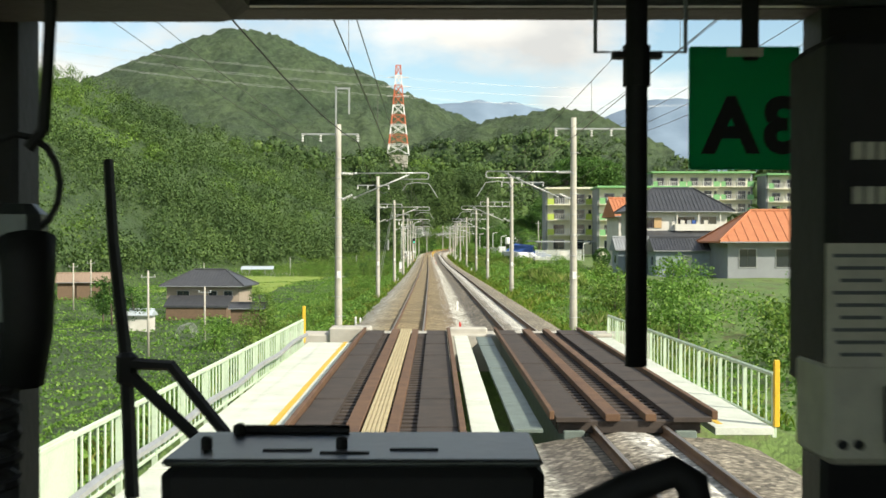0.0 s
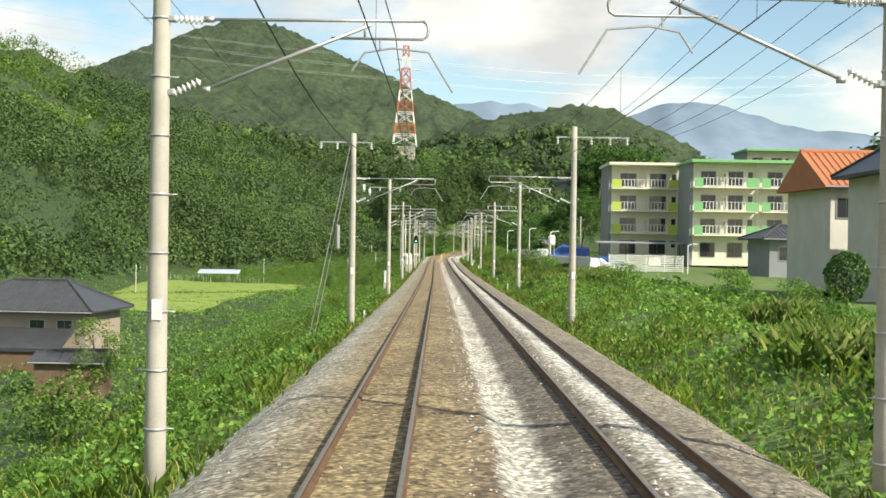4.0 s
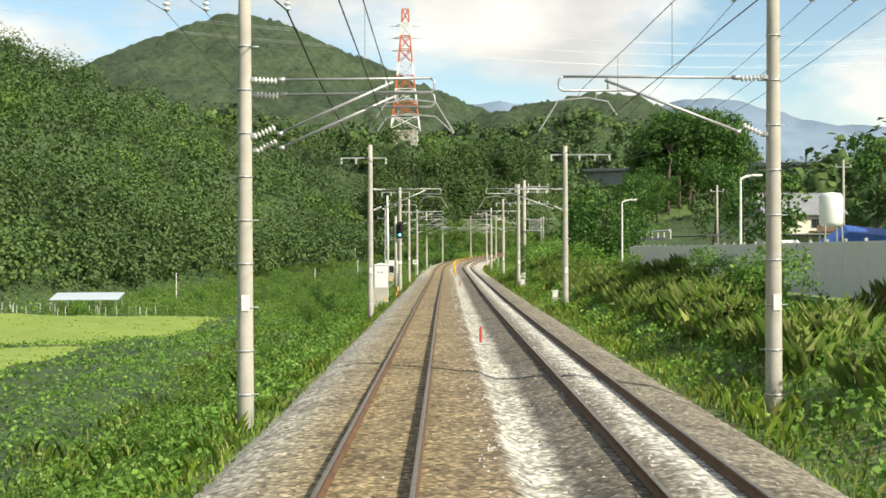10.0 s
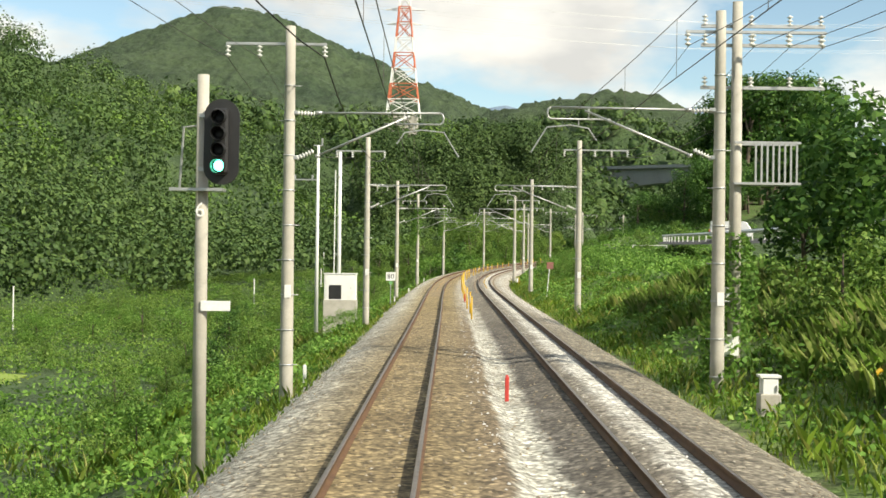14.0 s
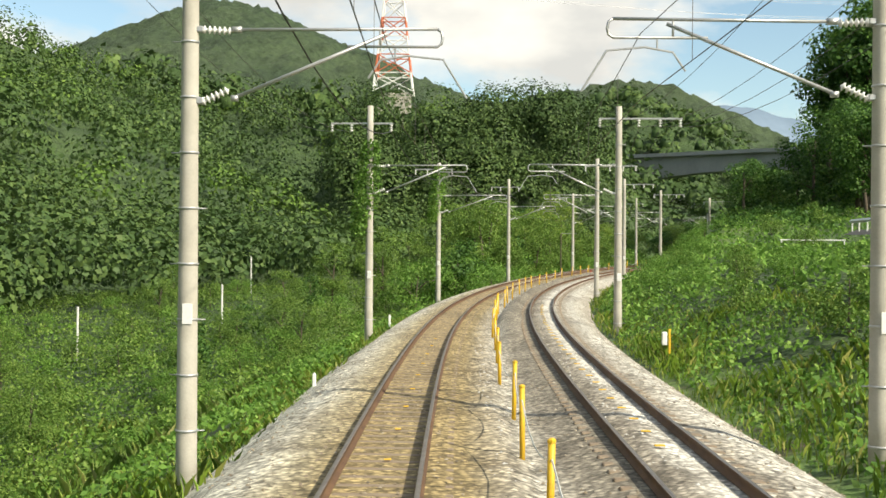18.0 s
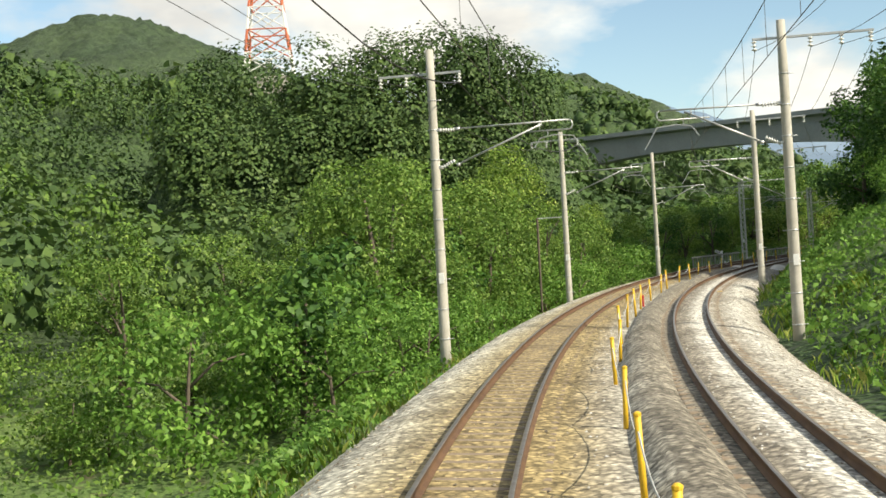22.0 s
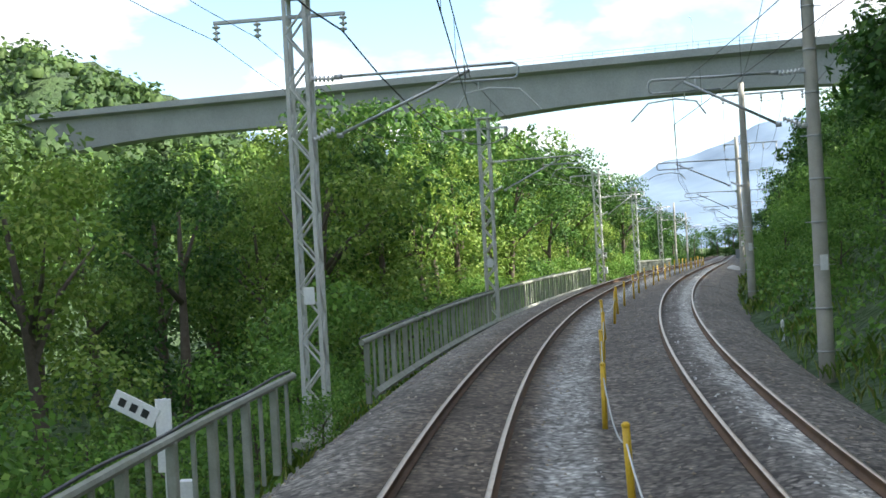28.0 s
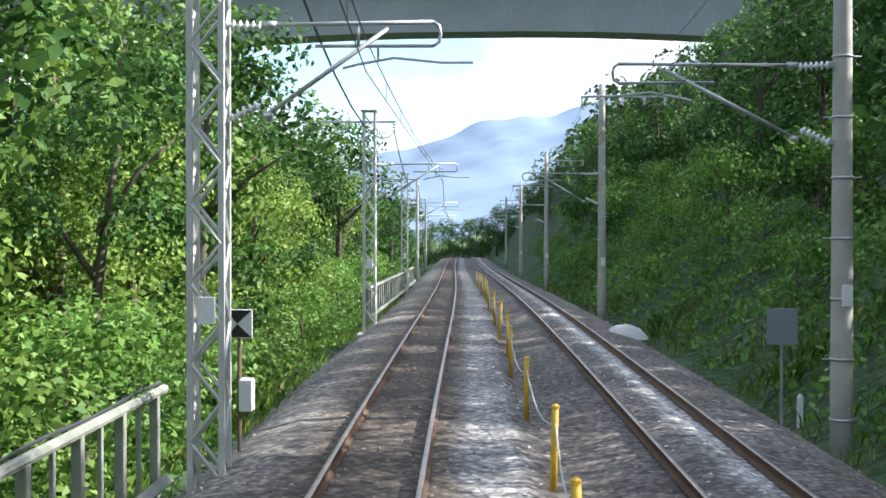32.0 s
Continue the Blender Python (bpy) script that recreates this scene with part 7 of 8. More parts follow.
for k, s, lat, z in (("walnut", 329, 16.6, 0.95), ("walnut", 336.0, 18.2, 1.1), ("broad", 338, 15.5, 0.55), ("light", 344, 19, 0.7), ("shrub2", 312, 12.4, 1.0), ("shrub", 320, 11.2, 0.9), ("broad", 362, 24, 0.7), ("tall", 352, 33, 0.8),
                     ("shrub2", 62, 13.5, 1.1), ("shrub2", 70, 15.8, 1.2), ("shrub", 78, 12.6, 1.0), ("shrub2", 84, 17.5, 1.1), ("shrub", 52, 16.5, 1.2), ("shrub2", 58, 19.5, 1.3), ("shrub2", 48, 21.5, 1.2), ("shrub", 66, 22.5, 1.2), ("shrub2", 76, 24.5, 1.2),
                     ("shrub2", 104, 12.4, 0.6), ("shrub", 112, 14.2, 0.5), ("shrub2", 118, 12.6, 0.5), ("shrub", 128, 15.0, 0.5), ("shrub2", 138, 17.0, 0.55), ("shrub2", 146, 16.0, 0.7), ("shrub", 124, 18.0, 0.5), ("shrub2", 160, 13.0, 0.7),
                     ("shrub2", 205, 11.8, 0.8), ("shrub", 228, 12.4, 0.9), ("shrub2", 243, 11.2, 0.9), ("shrub2", 261, 12.6, 0.75), ("shrub", 281, 12.3, 0.6), ("broad", 285, 22, 0.7), ("broad", 292, 40, 1.0), ("tall", 330, 45, 0.9), ("broad", 310, 52, 1.0),
                     ("light", 165, -22, 0.6), ("broad", 160, -38, 0.6), ("broad", 172, -44, 0.7), ("shrub", 150, -20, 1.3), ("shrub2", 140, -24, 1.4), ("broad", 190, -50, 0.7), ("shrub", 128, -18, 1.2), ("broad", 205, -40, 0.6), ("light", 120, -46, 0.7), ("broad", 100, -52, 0.6)):
    plant(k, s, lat, z)
for i in range(46):
    s = 90 + i * 8.1
    plant("shrub2" if i % 3 else "shrub", s + rng.uniform(-3, 3), -rng.uniform(8.0, 13.0), rng.uniform(0.4, 0.75))
for i in range(40):
    s = 338 + i * 3.8
    k = ("shrub", "shrub2", "light", "broad", "shrub")[i % 5]
    plant(k, s, -rng.uniform(14 if s < 500 else 11, 25), (rng.uniform(0.4, 0.6) if k in ("light", "broad") else rng.uniform(0.6, 1.0)) * (1.0 if s > 440 else 0.75))
for i in range(26):
    s = 388 + i * 3.6
    plant(("shrub2", "shrub", "shrub2")[i % 3], s, rng.uniform(9.8, 14.5), rng.uniform(0.35, 0.65))
for i in range(22):
    s = 488 + i * 2.7
    plant(("light", "broad", "light", "tall2")[i % 4], s, -rng.uniform(10.0, 24), rng.uniform(0.6, 0.85))
for i in range(27):
    s = 552 + i * 5.0
    plant(("fine", "fine2", "fine")[i % 3], s, -rng.uniform(8.0, 13), rng.uniform(0.75, 1.05))
for i in range(36):
    s = 552 + i * 4.6
    plant(("plain", "tall2", "plain", "cedar")[i % 4], s, -rng.uniform(14, 30), rng.uniform(0.8, 1.05))
for i in range(22):
    plant(("fine2", "cedar", "fine", "fine2")[i % 4], 628 + i * 5.2, -rng.uniform(8.5, 17), rng.uniform(1.0, 1.3))
for i in range(36):
    plant(("shrub", "shrub2", "bush", "light")[i % 4], 404 + i * 2.5, -rng.uniform(13, 42), rng.uniform(0.6, 1.1) if i % 4 < 3 else 0.5)
for s, lat, z in ((530, -27, 0.85), (538, -24, 0.85), (546, -19, 0.8), (553, -27, 0.9), (522, -15, 0.75), (531, -12.5, 0.9), (541, -13.5, 0.85)):
    plant("tall2" if lat < -16 else "fine", s, lat, z * (1 if lat < -16 else 1.25))
for i in range(30):
    s = 486 + i * 2.6
    plant("bush", s, -rng.uniform(6.2, 9.0) if i % 2 else -rng.uniform(9, 13.5), rng.uniform(0.8, 1.2) * (1 if i % 2 else 1.5))
for i in range(30):
    s = 560 + i * 5.0
    plant(("shrub", "bush", "bush")[i % 3], s, -rng.uniform(5.6, 8.5), rng.uniform(0.8, 1.2))
for i in range(44):
    s = 462 + i * 5.6
    plant(("plain", "shrub", "plain", "broad", "shrub2")[i % 5] if s > 532 else ("shrub", "shrub2")[i % 2], s, rng.uniform(11.5, 15) if i % 2 else rng.uniform(15, 30), rng.uniform(0.55, 0.95) if i % 5 not in (1, 4) and s > 532 else (0.7 if s < 520 else 1.1))
for i in range(16):
    plant("plain", 700 + i * 10.5, -rng.uniform(7.5, 16), rng.uniform(0.8, 1.0))
    plant("plain", 705 + i * 10.5, rng.uniform(11, 20), rng.uniform(0.7, 0.95))

for i in range(56):
    s = 530 + i * 4.3
    # The far ones stand out of view, added to shade the left slope.
    far = i % 2 == 0 and 556 < s < 616
    plant("plain", s, rng.uniform(19, 30) if far else rng.uniform(21, 27) if s < 556 else rng.uniform(14.5, 18.5), rng.uniform(1.25, 1.5) if far else rng.uniform(0.8, 1.0))
# An extra unseen row, planted only to thicken that shade.
for i in range(22):
    plant("plain", 553 + i * 3.3, rng.uniform(19.5, 27), rng.uniform(1.55, 1.8) * min(1, 0.7 + i * 0.08))
for i in range(13):
    plant_to("plain", 522.5 + i * 2.8, rng.uniform(13.8, 15.2), rng.uniform(12.2, 13.4))
    # Tall trees out of view, added to throw shade on the tracks.
    plant_to("tall", 519.5 + i * 2.8, rng.uniform(28, 31), rng.uniform(17.5, 19.5))
# Two more unseen rows, oversized so their shade reaches the left trees.
for i in range(11):
    plant_to("tall", 554 + i * 4.2, rng.uniform(22, 26), rng.uniform(31, 35))
    plant_to("tall", 552 + i * 4.4, rng.uniform(28, 33), rng.uniform(36, 39))
for i in range(16):
    s = 590 + i * 6.2
    plant_to(("tall2", "cedar", "tall2", "tall")[i % 4], s, -rng.uniform(12.5, 17), float(np.interp(s, (573, 600, 625, 663, 690), (6.6, 9.3, 11.8, 15.2, 16.5))) * rng.uniform(0.88, 1.06))
for i in range(24):
    plant("plain", 612 + i * 4.4, rng.uniform(17, 22), rng.uniform(0.85, 1.0))
for i in range(26):
    plant("plain", 842 + rng.uniform(0, 50), -14 + i * 1.3, rng.uniform(0.45, 0.75))

for i in range(26):
    plant(("shrub2", "shrub", "bush")[i % 3], rng.uniform(382, 446), -rng.uniform(24, 58), rng.uniform(0.4, 0.95))
for s, lat, top in ((607, -9.5, 8.0), (613, -11.5, 9.2), (619, -8.6, 8.2), (624, -12.0, 10.4), (630, -9.0, 9.0), (635, -12.5, 11.0), (641, -10.0, 9.6), (646, -13.5, 11.5), (652, -10.5, 10.0)):
    plant_to("feather", s, lat, top)
for s, lat, top in ((508, -9.6, 3.6), (513, -11.4, 5.2), (518, -9.4, 4.4), (522, -12.0, 6.6), (526, -10.0, 5.6), (530, -12.6, 7.0), (533, -9.8, 5.2), (516, -15.0, 7.6), (524, -16.5, 8.6)):
    plant_to("light", s, lat, top)
for s, lat, z in ((361.5, -5.4, 0.42), (360.0, -6.6, 0.5), (363.0, -4.6, 0.35), (572.0, -4.0, 0.5), (574.0, -3.3, 0.36), (576.2, -3.9, 0.5), (577.6, -4.6, 0.6), (570.0, -4.8, 0.55)):
    plant("bush", s, lat, z)
for i in range(44):
    plant(("shrub2", "bush", "shrub2")[i % 3], 588 + i * 3.6, rng.uniform(8.6, 10.5) if i % 2 else rng.uniform(10.5, 14), rng.uniform(0.55, 0.8) if i % 2 else rng.uniform(0.9, 1.3))

garden = thing("topiary", pose(20.3, 141.8, float(ground_z(20.3, 141.8))), "dark green clipped garden tree beside the white house", "tree")
part("trunk", Geo().tube([(0, 0, -0.2), (0.05, 0.02, 1.6)], 0.09, 8, 0.05), "bark", garden)
d = unit(rng.normal(size=(1500, 3)))
d = d * np.array([1.05, 1.05, 1.5]) * (1 - 0.35 * np.clip(d[:, 2:3], 0, 1)) * rng.uniform(0.85, 1.03, (1500, 1)) + np.array([0, 0, 1.9])
crown = new("crown", kites("crown", d, 0.2, "tree_leaf", d - np.array([0, 0, 1.9]), 0.6))
crown.parent = garden

# vines on two poles and one utility pole
for s, lat, z0, z1, sp in ((LEFT_POLES[9][0], LEFT_POLES[9][1], 3.4, 7.6, 0.42), (LEFT_POLES[10][0], LEFT_POLES[10][1], 4.6, 8.6, 0.42), (319.6, 8.3, -0.6, 3.4, 0.55)):
    n = 2000
    t = rng.uniform(0, 1, n)
    a = rng.uniform(0, 2 * math.pi, n)
    q = P(s, lat, 0) + np.stack([(0.2 + sp * rng.uniform(0, 1, n) * np.sin(math.pi * t) ** 0.5) * np.cos(a) - 0.5 * (1 - t) ** 2, (0.2 + sp * 0.8 * rng.uniform(0, 1, n)) * np.sin(a), z0 + (z1 - z0) * t], -1)
    ob = new("vine", kites("vine", q, 0.15, "leaf", None, 0.3))
    tagged(ob, "green leafy vine climbing the pole", "vine", "vines on the poles")

# woods on the hills
for i in range(9):
    plant_to("light" if i % 3 else "feather", 533 + i * 2.0, -rng.uniform(8.6, 12), rng.uniform(2.8, 4.6))


def wood(name, n, box, per, size, tall, mat, label, near, seed, cond=None, patchy=None, even=0.3, core=True):
    x, y = rng.uniform(box[0], box[1], n), rng.uniform(box[2], box[3], n)
    s, lat = nearest(x, y)
    g = ground_z(x, y)
    hz = hills(x, y)
    q = (hz > g - 16) & (np.abs(lat - 2) > near)
    if cond is not None:
        q &= cond(x, y, s, lat)
    if patchy is not None:
        q &= patchy(wave(x, y, 170, 70) + 0.4 * wave(x, y, 60, 71))
    x, y, g = x[q], y[q], g[q]
    m = len(x)
    h = tall * rng.uniform(0.55, 1.2, m)
    rad = h * rng.uniform(0.36, 0.58, m)
    d = rng.normal(size=(m, per, 3))
    d[..., 2] = np.abs(d[..., 2] + 0.2) - 0.2
    d = unit(d)
    lump = 1 + 0.16 * np.sin(d[..., :1] * 5 + rng.uniform(0, 6, (m, 1, 1))) * np.cos(d[..., 1:2] * 5 + rng.uniform(0, 6, (m, 1, 1)))
    c = np.stack([x, y, g + h * 0.45], -1)[:, None] + d * np.stack([rad, rad, h * 0.55], -1)[:, None] * rng.uniform(0.86, 1.06, (m, per, 1)) * lump
    me = kites(name, c.reshape(-1, 3), size, mat, (d * 1.3 + np.array([0, 0, even])).reshape(-1, 3), 0.6, 0.8, 0.42)
    if not core:
        tagged(new(name, me), label, "woods", kind="stuff")
        return
    tagged(new(name, leafy(name, me, mat, np.stack([x, y, g + h * 0.45], -1), np.stack([rad, rad, h * 0.55], -1) * 0.52, 5)), label, "woods", kind="stuff")


def slope_zone(a, b):
    """The wooded side: beyond the fields and a given distance band from the line."""
    def inside(x, y, s, lat):
        foot = -np.interp(s, FOOT_S, FOOT_LAT) - 1.0
        return (lat < foot) & (lat > foot + b) & (lat <= foot + a) & (y > 60) & (x > -340)
    return inside


wood("hillside_woods", 2900, (-170, 130, 60, 820), 150, 0.6, 10.5, "wood_leaf", "dense dark green woods on the lower hillside", 24, 1, lambda x, y, s, lat: slope_zone(0, -60)(x, y, s, lat) & (s < 405), lambda f: f < 0.3, core=False)
wood("hillside_woods", 4600, (-150, 130, 380, 640), 84, 0.73, 9.0, "wood_leaf", "dense dark green woods above the curve", 18, 11, lambda x, y, s, lat: slope_zone(2, -60)(x, y, s, lat) & (s >= 405) & (s < 600) & ((s < 554) | (lat < -36)), core=False)
wood("bamboo_grove", 2600, (-170, 130, 60, 820), 140, 0.58, 9.0, "bamboo_leaf", "paler yellow-green bamboo grove on the lower hillside", 24, 2, lambda x, y, s, lat: slope_zone(0, -60)(x, y, s, lat) & (s < 405), lambda f: f > 0.1, core=False)
wood("hillside_woods", 4400, (-330, 60, 60, 820), 104, 0.92, 11.5, "wood_leaf", "dense dark green woods on the upper hillside", 30, 6, slope_zone(-60, -400), lambda f: f < 0.25, core=False)
wood("bamboo_grove", 3800, (-330, 60, 60, 820), 96, 0.88, 10.0, "bamboo_leaf", "paler yellow-green bamboo grove on the upper hillside", 30, 7, slope_zone(-60, -400), lambda f: f > 0.15, core=False)
wood("hillside_woods", 3000, (-160, 300, 740, 1350), 20, 2.6, 12.0, "wood_leaf", "dense dark green woods around the ridge", 26, 3)
wood("hillside_woods", 5000, (-110, 60, 60, 470), 50, 0.8, 7.0, "wood_leaf", "dense green trees along the foot of the hill", 24, 8, slope_zone(3, -13), core=False)
wood("hillside_woods", 1100, (60, 300, 440, 760), 90, 0.85, 8.0, "wood_leaf", "dark woods on the hill above the cutting", 30, 4, lambda x, y, s, lat: lat > 4, core=False)
wood("hillside_woods", 1700, (60, 420, 250, 760), 16, 2.1, 10.0, "wood_leaf", "dense dark green woods beyond the houses", 40, 5, lambda x, y, s, lat: lat > 60)
wood("hillside_woods", 1300, (20, 420, 720, 960), 70, 0.95, 10.0, "wood_leaf", "dense green woods below the viaduct", 20, 9, core=False)
wood("hillside_woods", 420, (-40, 52, 606, 684), 560, 0.62, 12.0, "wood_leaf", "dense dark trees on a knoll beside the curve", 26, 12, lambda x, y, s, lat: (np.hypot(x - 4, (y - 643) * 1.1) < 36) & (x < 31), core=False)
# the far mountain's canopy: a lumpy sheet of tree tops
mx, my = np.meshgrid(np.arange(-1000, 420, 6.5), np.arange(1262, 2100, 6.5), indexing="ij")
mx, my = mx + rng.uniform(-2.2, 2.2, mx.shape), my + rng.uniform(-2.2, 2.2, mx.shape)
mz = ground_z(mx, my) + rng.uniform(0.0, 8.5, mx.shape) + 2.0
i, j = np.meshgrid(np.arange(mx.shape[0] - 1), np.arange(mx.shape[1] - 1), indexing="ij")
i, j = i.ravel(), j.ravel()
ok = ((hills(mx, my) > 55) & (mx < 262))[i, j]
a = (i * mx.shape[1] + j)[ok]
tagged(new("mountain_woods", grid_mesh("mountain_woods", np.stack([mx, my, mz], -1).reshape(-1, 3), np.stack([a, a + mx.shape[1], a + mx.shape[1] + 1, a + 1], -1), "mountain", True)), "far grey-green woods covering the mountain", "woods", kind="stuff")

# ---------------------------------------------------------------- the train's front cab, as it stands at the start
EYE = (0.968, 0.000, 2.754)
cab = thing("train_cab", pose(*EYE, 0, 0, -0.34), "dark train cab standing on the track with open front window", "train cab")
M["cab_dark"] = worn("cab_dark_paint", (0.012, 0.013, 0.014), (0.02, 0.02, 0.02), 0.7)
M["cab_grey"] = worn("cab_grey_metal", (0.16, 0.18, 0.18), (0.1, 0.115, 0.115), 0.35, 0.5, 5, 60, 0.05)
M["cab_cream"] = worn("cab_cream_panel", (0.74, 0.73, 0.6), (0.62, 0.61, 0.5), 0.6)
M["cab_silver"] = worn("cab_silver_skin", (0.5, 0.51, 0.52), (0.4, 0.4, 0.41), 0.35, 0.7)
k = Mat("sign_green_plate", 0.4)
k.color((0.0, 0.42, 0.2))
M["sign_green"] = k.thin(0.75).m
FRONT, BACK, LEFT, RIGHT, FLOOR, CEIL = 2.05, -1.3, -2.3, 0.78, -1.72, 0.75
for name, c, size in (("floor", ((LEFT + RIGHT) / 2, 0.4, FLOOR - 0.1), (RIGHT - LEFT, 3.5, 0.2)), ("roof", ((LEFT + RIGHT) / 2, 0.4, CEIL + 0.06), (RIGHT - LEFT, 3.5, 0.12)),
                      ("side_wall", (LEFT - 0.05, 0.4, -1.3), (0.1, 3.5, 1.1)), ("window_post", (LEFT - 0.05, -0.9, 0.1), (0.1, 0.8, 1.7)), ("window_post", (LEFT - 0.05, 1.7, 0.1), (0.1, 0.8, 1.7)), ("side_wall", (RIGHT + 0.05, 0.4, (FLOOR + CEIL) / 2), (0.1, 3.5, CEIL - FLOOR + 0.4)),
                      ("rear_wall", ((LEFT + RIGHT) / 2, BACK - 0.05, -1.2), (RIGHT - LEFT, 0.1, 1.4)),
                      ("front_wall", ((LEFT + RIGHT) / 2, FRONT, -1.12), (RIGHT - LEFT, 0.12, 1.2)), ("front_pillar", (-0.752, FRONT, 0.08), (0.11, 0.12, 1.3)), ("front_pillar", (0.7, FRONT, 0.08), (0.16, 0.12, 1.3)),
                      ("front_post", (-1.55, FRONT, 0.08), (1.5, 0.1, 1.3)), ("window_header", (0.0, FRONT, 0.57), (1.4, 0.12, 0.38))):
    part(name, Geo().box(c, size, None, 0.01), "cab_dark", cab)
part("inner_header", Geo().box((-0.55, 1.6, 0.37), (0.55, 0.3, 0.12), None, 0.02), "cab_dark", cab)
part("header_strip", Geo().box((0.1, 1.98, 0.395), (1.3, 0.03, 0.03), None, 0.006), "cab_grey", cab, "pale worn strip above the window")
part("underframe", Geo().box(((LEFT + RIGHT) / 2, 0.4, FLOOR - 0.45), (2.6, 3.4, 0.5), None, 0.03), "cab_silver", cab)
for sx in (-0.567 - 0.97, 0.567 - 0.97):
    part("wheel", Geo().lathe([(0.1, -0.06), (0.43, -0.06), (0.45, 0.0), (0.43, 0.06), (0.1, 0.06)], 20, pose(sx, 0.4, -2.3, 0, 90, 0)), "rust", cab, "", True)
box = part("meter_box", Geo().box((-0.09, 1.29, -0.34), (0.382, 0.18, 0.235), None, 0.012), "cab_dark", cab, "black box with a grey metal lid")
part("lid", Geo().box((-0.09, 1.29, -0.2205), (0.378, 0.176, 0.008), None, 0.003), "cab_grey", box, "grey metal lid")
for x, y, l in ((-0.16, 1.25, 0.05), (-0.1, 1.235, 0.05), (-0.03, 1.255, 0.05)):
    part("slot", Geo().box((x, y, -0.216), (l, 0.006, 0.003)), "cab_dark", box)
for x, y in ((-0.245, 1.26), (-0.225, 1.35), (-0.105, 1.26)):
    part("knob", Geo().lathe([(0.006, -0.216), (0.006, -0.205), (0.003, -0.203)], 8, pose(x, y, 0)), "cab_dark", box)
part("lid_rod", Geo().tube([(-0.235, 1.365, -0.212), (-0.105, 1.365, -0.212)], 0.005, 6), "cab_dark", box)
wiper = part("wiper", Geo().tube([(-0.586, 2.13, 0.142), (-0.578, 2.13, 0.0), (-0.556, 2.13, -0.2), (-0.545, 2.13, -0.45)], 0.009, 6, 0.013), "cab_dark", cab, "black windscreen wiper")
part("wiper_hub", Geo().box((-0.552, 2.125, -0.225), (0.035, 0.03, 0.06), None, 0.008), "cab_dark", wiper)
for a in ([(-0.545, 2.12, -0.215), (-0.475, 2.12, -0.218), (-0.375, 2.11, -0.338)], [(-0.545, 2.12, -0.235), (-0.43, 2.11, -0.34)]):
    part("wiper_arm", Geo().tube(a, 0.011, 6), "cab_dark", wiper)
phone = part("handset", Geo().tube([(-0.445, 1.3, 0.0), (-0.44, 1.29, -0.03), (-0.438, 1.285, -0.09), (-0.45, 1.3, -0.15)], 0.032, 10, 0.024), "cab_dark", cab, "black telephone handset", True)
part("cradle", Geo().box((-0.47, 1.33, -0.03), (0.07, 0.05, 0.14), None, 0.012), "cab_grey", phone)
part("coil_cord", Geo().tube([(-0.475 + 0.02 * math.sin(a * 3.0), 1.3 + 0.015 * math.cos(a * 3.0), -0.15 - 0.012 * a) for a in np.arange(0, 10, 0.25)], 0.006, 6), "cab_dark", phone, "coiled black cord")
part("strap", Geo().tube([(-0.43, 1.32, 0.4), (-0.425, 1.32, 0.25), (-0.433, 1.32, 0.12), (-0.45, 1.32, 0.1)], 0.007, 6), "cab_dark", cab, "black hanging strap")
part("cable_loop", Geo().tube([(-0.45 + 0.045 * math.sin(a) - 0.01, 1.32, 0.06 - 0.055 * math.cos(a)) for a in np.arange(0, 5.2, 0.4)], 0.004, 5), "cab_dark", cab, "loop of black cable")
rod = part("blind_rod", Geo().tube([(0.238, 1.5, 0.42), (0.238, 1.5, 0.17), (0.238, 1.5, -0.155)], 0.0135, 10), "cab_dark", cab, "black hanging rod", True)
part("collar", Geo().tube([(0.238, 1.5, 0.24), (0.238, 1.5, 0.19)], 0.017, 10).box((0.238, 1.5, 0.228), (0.06, 0.02, 0.008)), "cab_dark", rod)
part("wire_frame", Geo().tube([(0.187, 1.5, 0.42), (0.187, 1.5, 0.232), (0.298, 1.5, 0.232), (0.298, 1.5, 0.42)], 0.003, 5), "cab_grey", cab, "thin wire frame")
plate = part("route_plate", Geo().box((0.42, 1.7, 0.185), (0.155, 0.006, 0.172), None, 0.003), "sign_green", cab, "green number plate seen from behind")
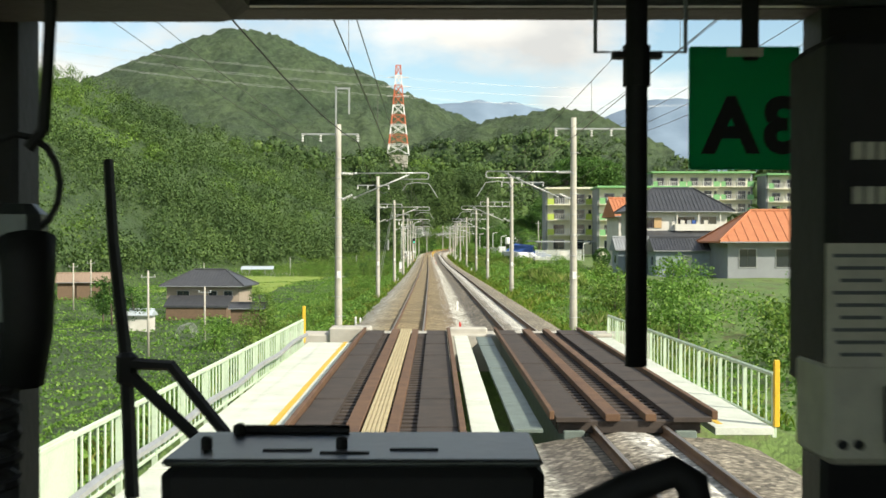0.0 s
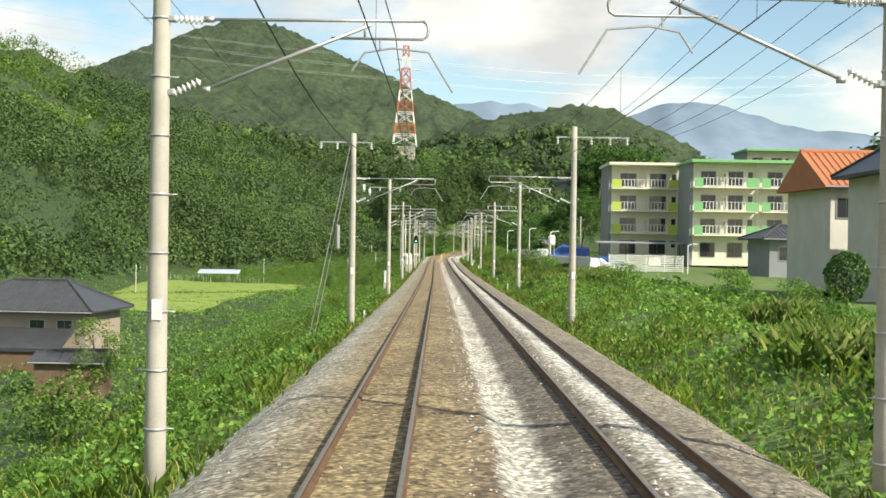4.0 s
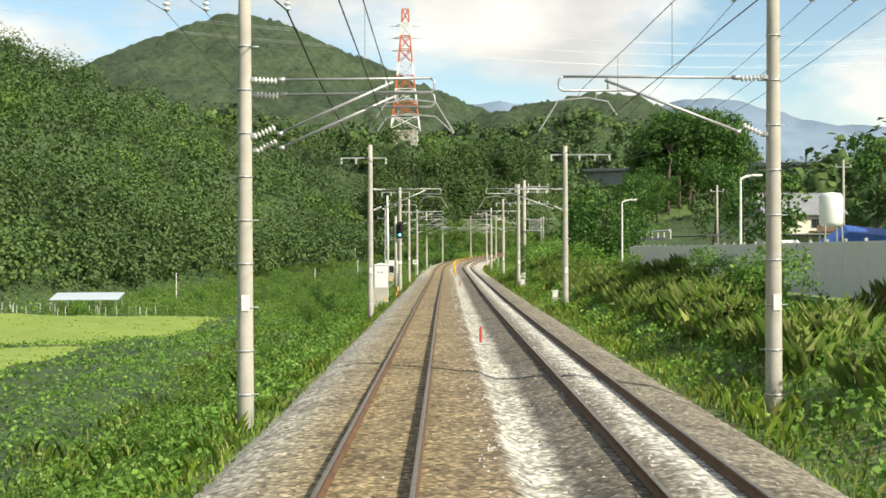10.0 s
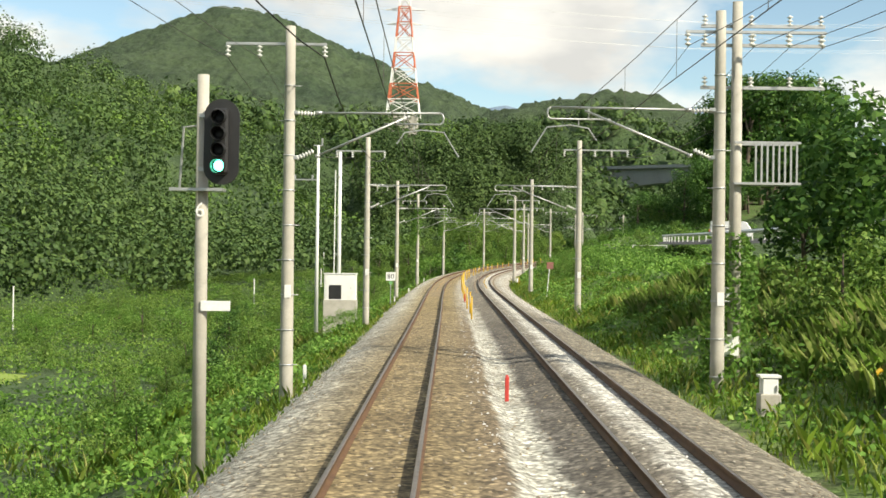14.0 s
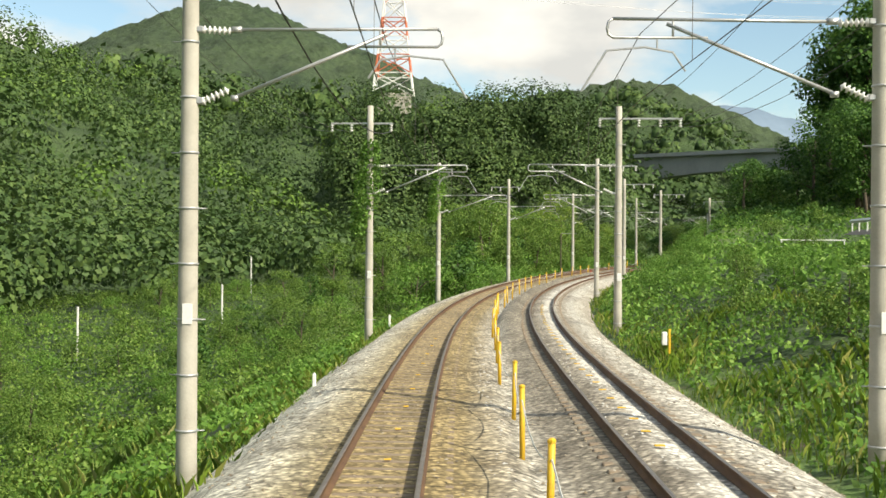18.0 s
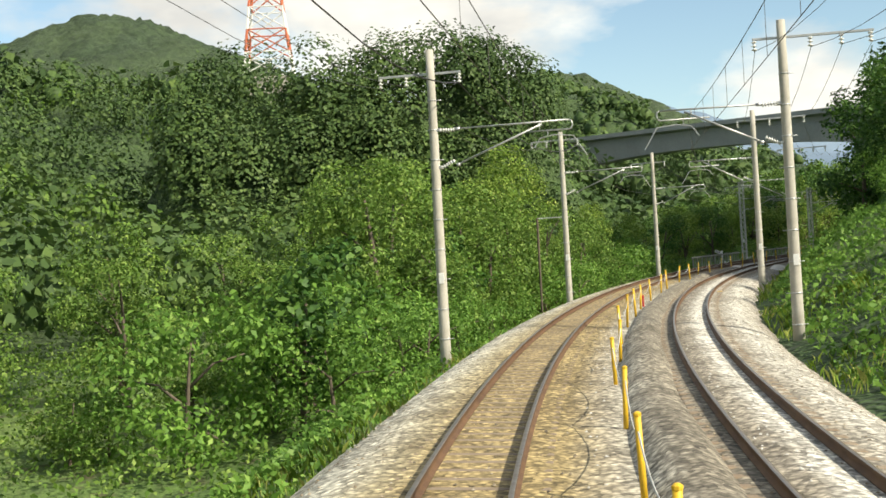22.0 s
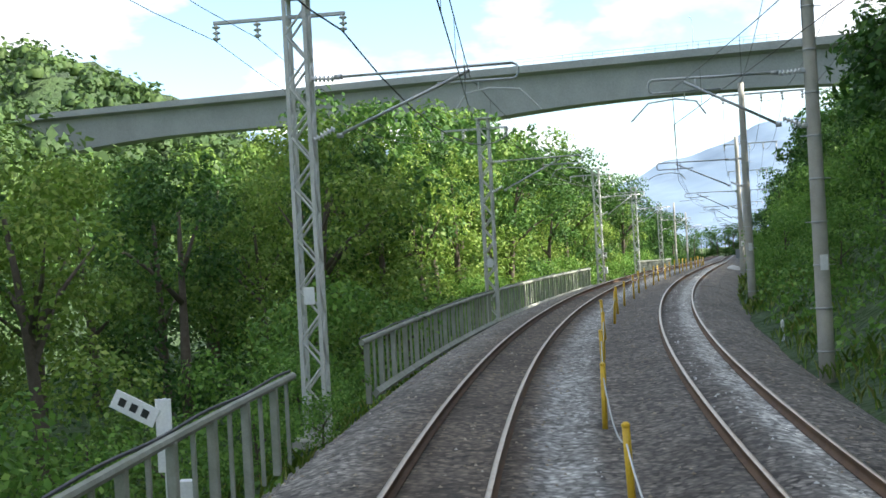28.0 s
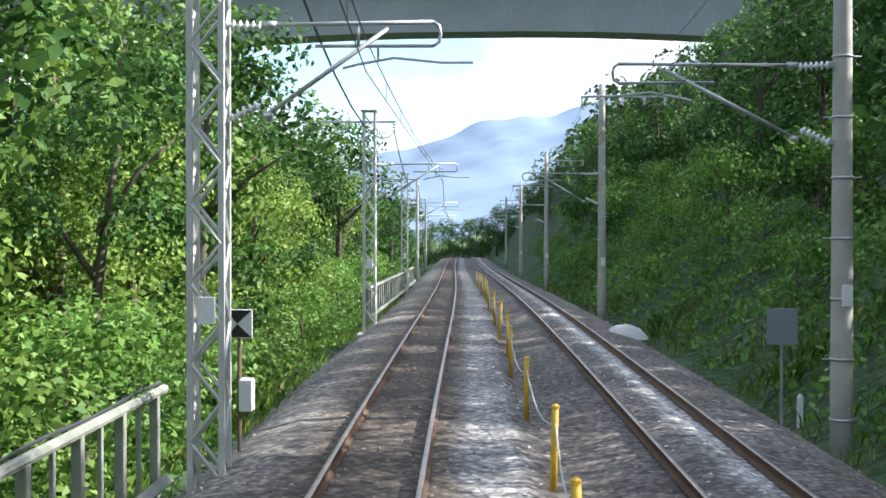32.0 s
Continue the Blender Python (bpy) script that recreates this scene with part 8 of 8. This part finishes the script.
for ch, x0 in (("A", 0.4), ("3", 0.468)):
    letter = bpy.data.curves.new("letter", "FONT")
    letter.body, letter.size, letter.extrude, letter.offset, letter.align_x = ch, 0.105, 0.001, 0.004, "CENTER"
    letter.materials.append(M["cab_dark"])
    lob = tagged(new("letter", letter), "dark letter seen from behind")
    lob.parent = plate
    lob.matrix_basis = pose(x0, 1.6945, 0.125, 90, 0, 180)
part("plate_hook", Geo().box((0.428, 1.7, 0.36), (0.024, 0.01, 0.22), None, 0.003), "cab_dark", plate)
part("plate_slot", Geo().box((0.42, 1.6955, 0.262), (0.05, 0.004, 0.012)), "cab_cream", plate)
panel = part("switch_panel", Geo().box((0.383, 1.05, 0.02), (0.14, 0.12, 0.3), None, 0.01), "cab_dark", cab, "dark panel of switches")
for r in range(2):
    for k in range(5):
        part("switch", Geo().box((0.336 + 0.01 * k, 0.988, 0.073 - 0.036 * r), (0.007, 0.006, 0.014)), "cab_cream", panel)
part("notice", Geo().box((0.34, 0.986, -0.052), (0.06, 0.003, 0.1)), "cab_cream", cab, "cream printed notice with unreadable lines")
for k in range(9):
    part("text_bar", Geo().box((0.338, 0.983, -0.012 - 0.01 * k), (0.046 - 0.006 * (k % 3), 0.002, 0.003)), "cab_grey", cab)
ctl = part("control_box", Geo().box((0.363, 1.03, -0.14), (0.105, 0.09, 0.085), None, 0.006), "cab_cream", cab, "cream control box")
part("lever", Geo().box((0.37, 0.965, -0.14), (0.03, 0.04, 0.06), None, 0.008), "cab_dark", ctl)
for x in (0.323, 0.336):
    part("button", Geo().lathe([(0.004, 0), (0.004, 0.004)], 8, pose(x, 0.984, -0.165, 90, 0, 0)), "cab_dark", ctl)
part("chrome_bar", Geo().tube([(0.316, 0.95, -0.21), (0.416, 0.95, -0.23)], 0.006, 8), "cab_silver", cab, "chrome bar")
part("bag_strap", Geo().tube([(0.1, 1.0, -0.23), (0.15, 1.0, -0.205), (0.19, 1.0, -0.19), (0.205, 1.0, -0.2), (0.21, 1.0, -0.23)], 0.014, 8), "cab_dark", cab, "black bag strap", True)
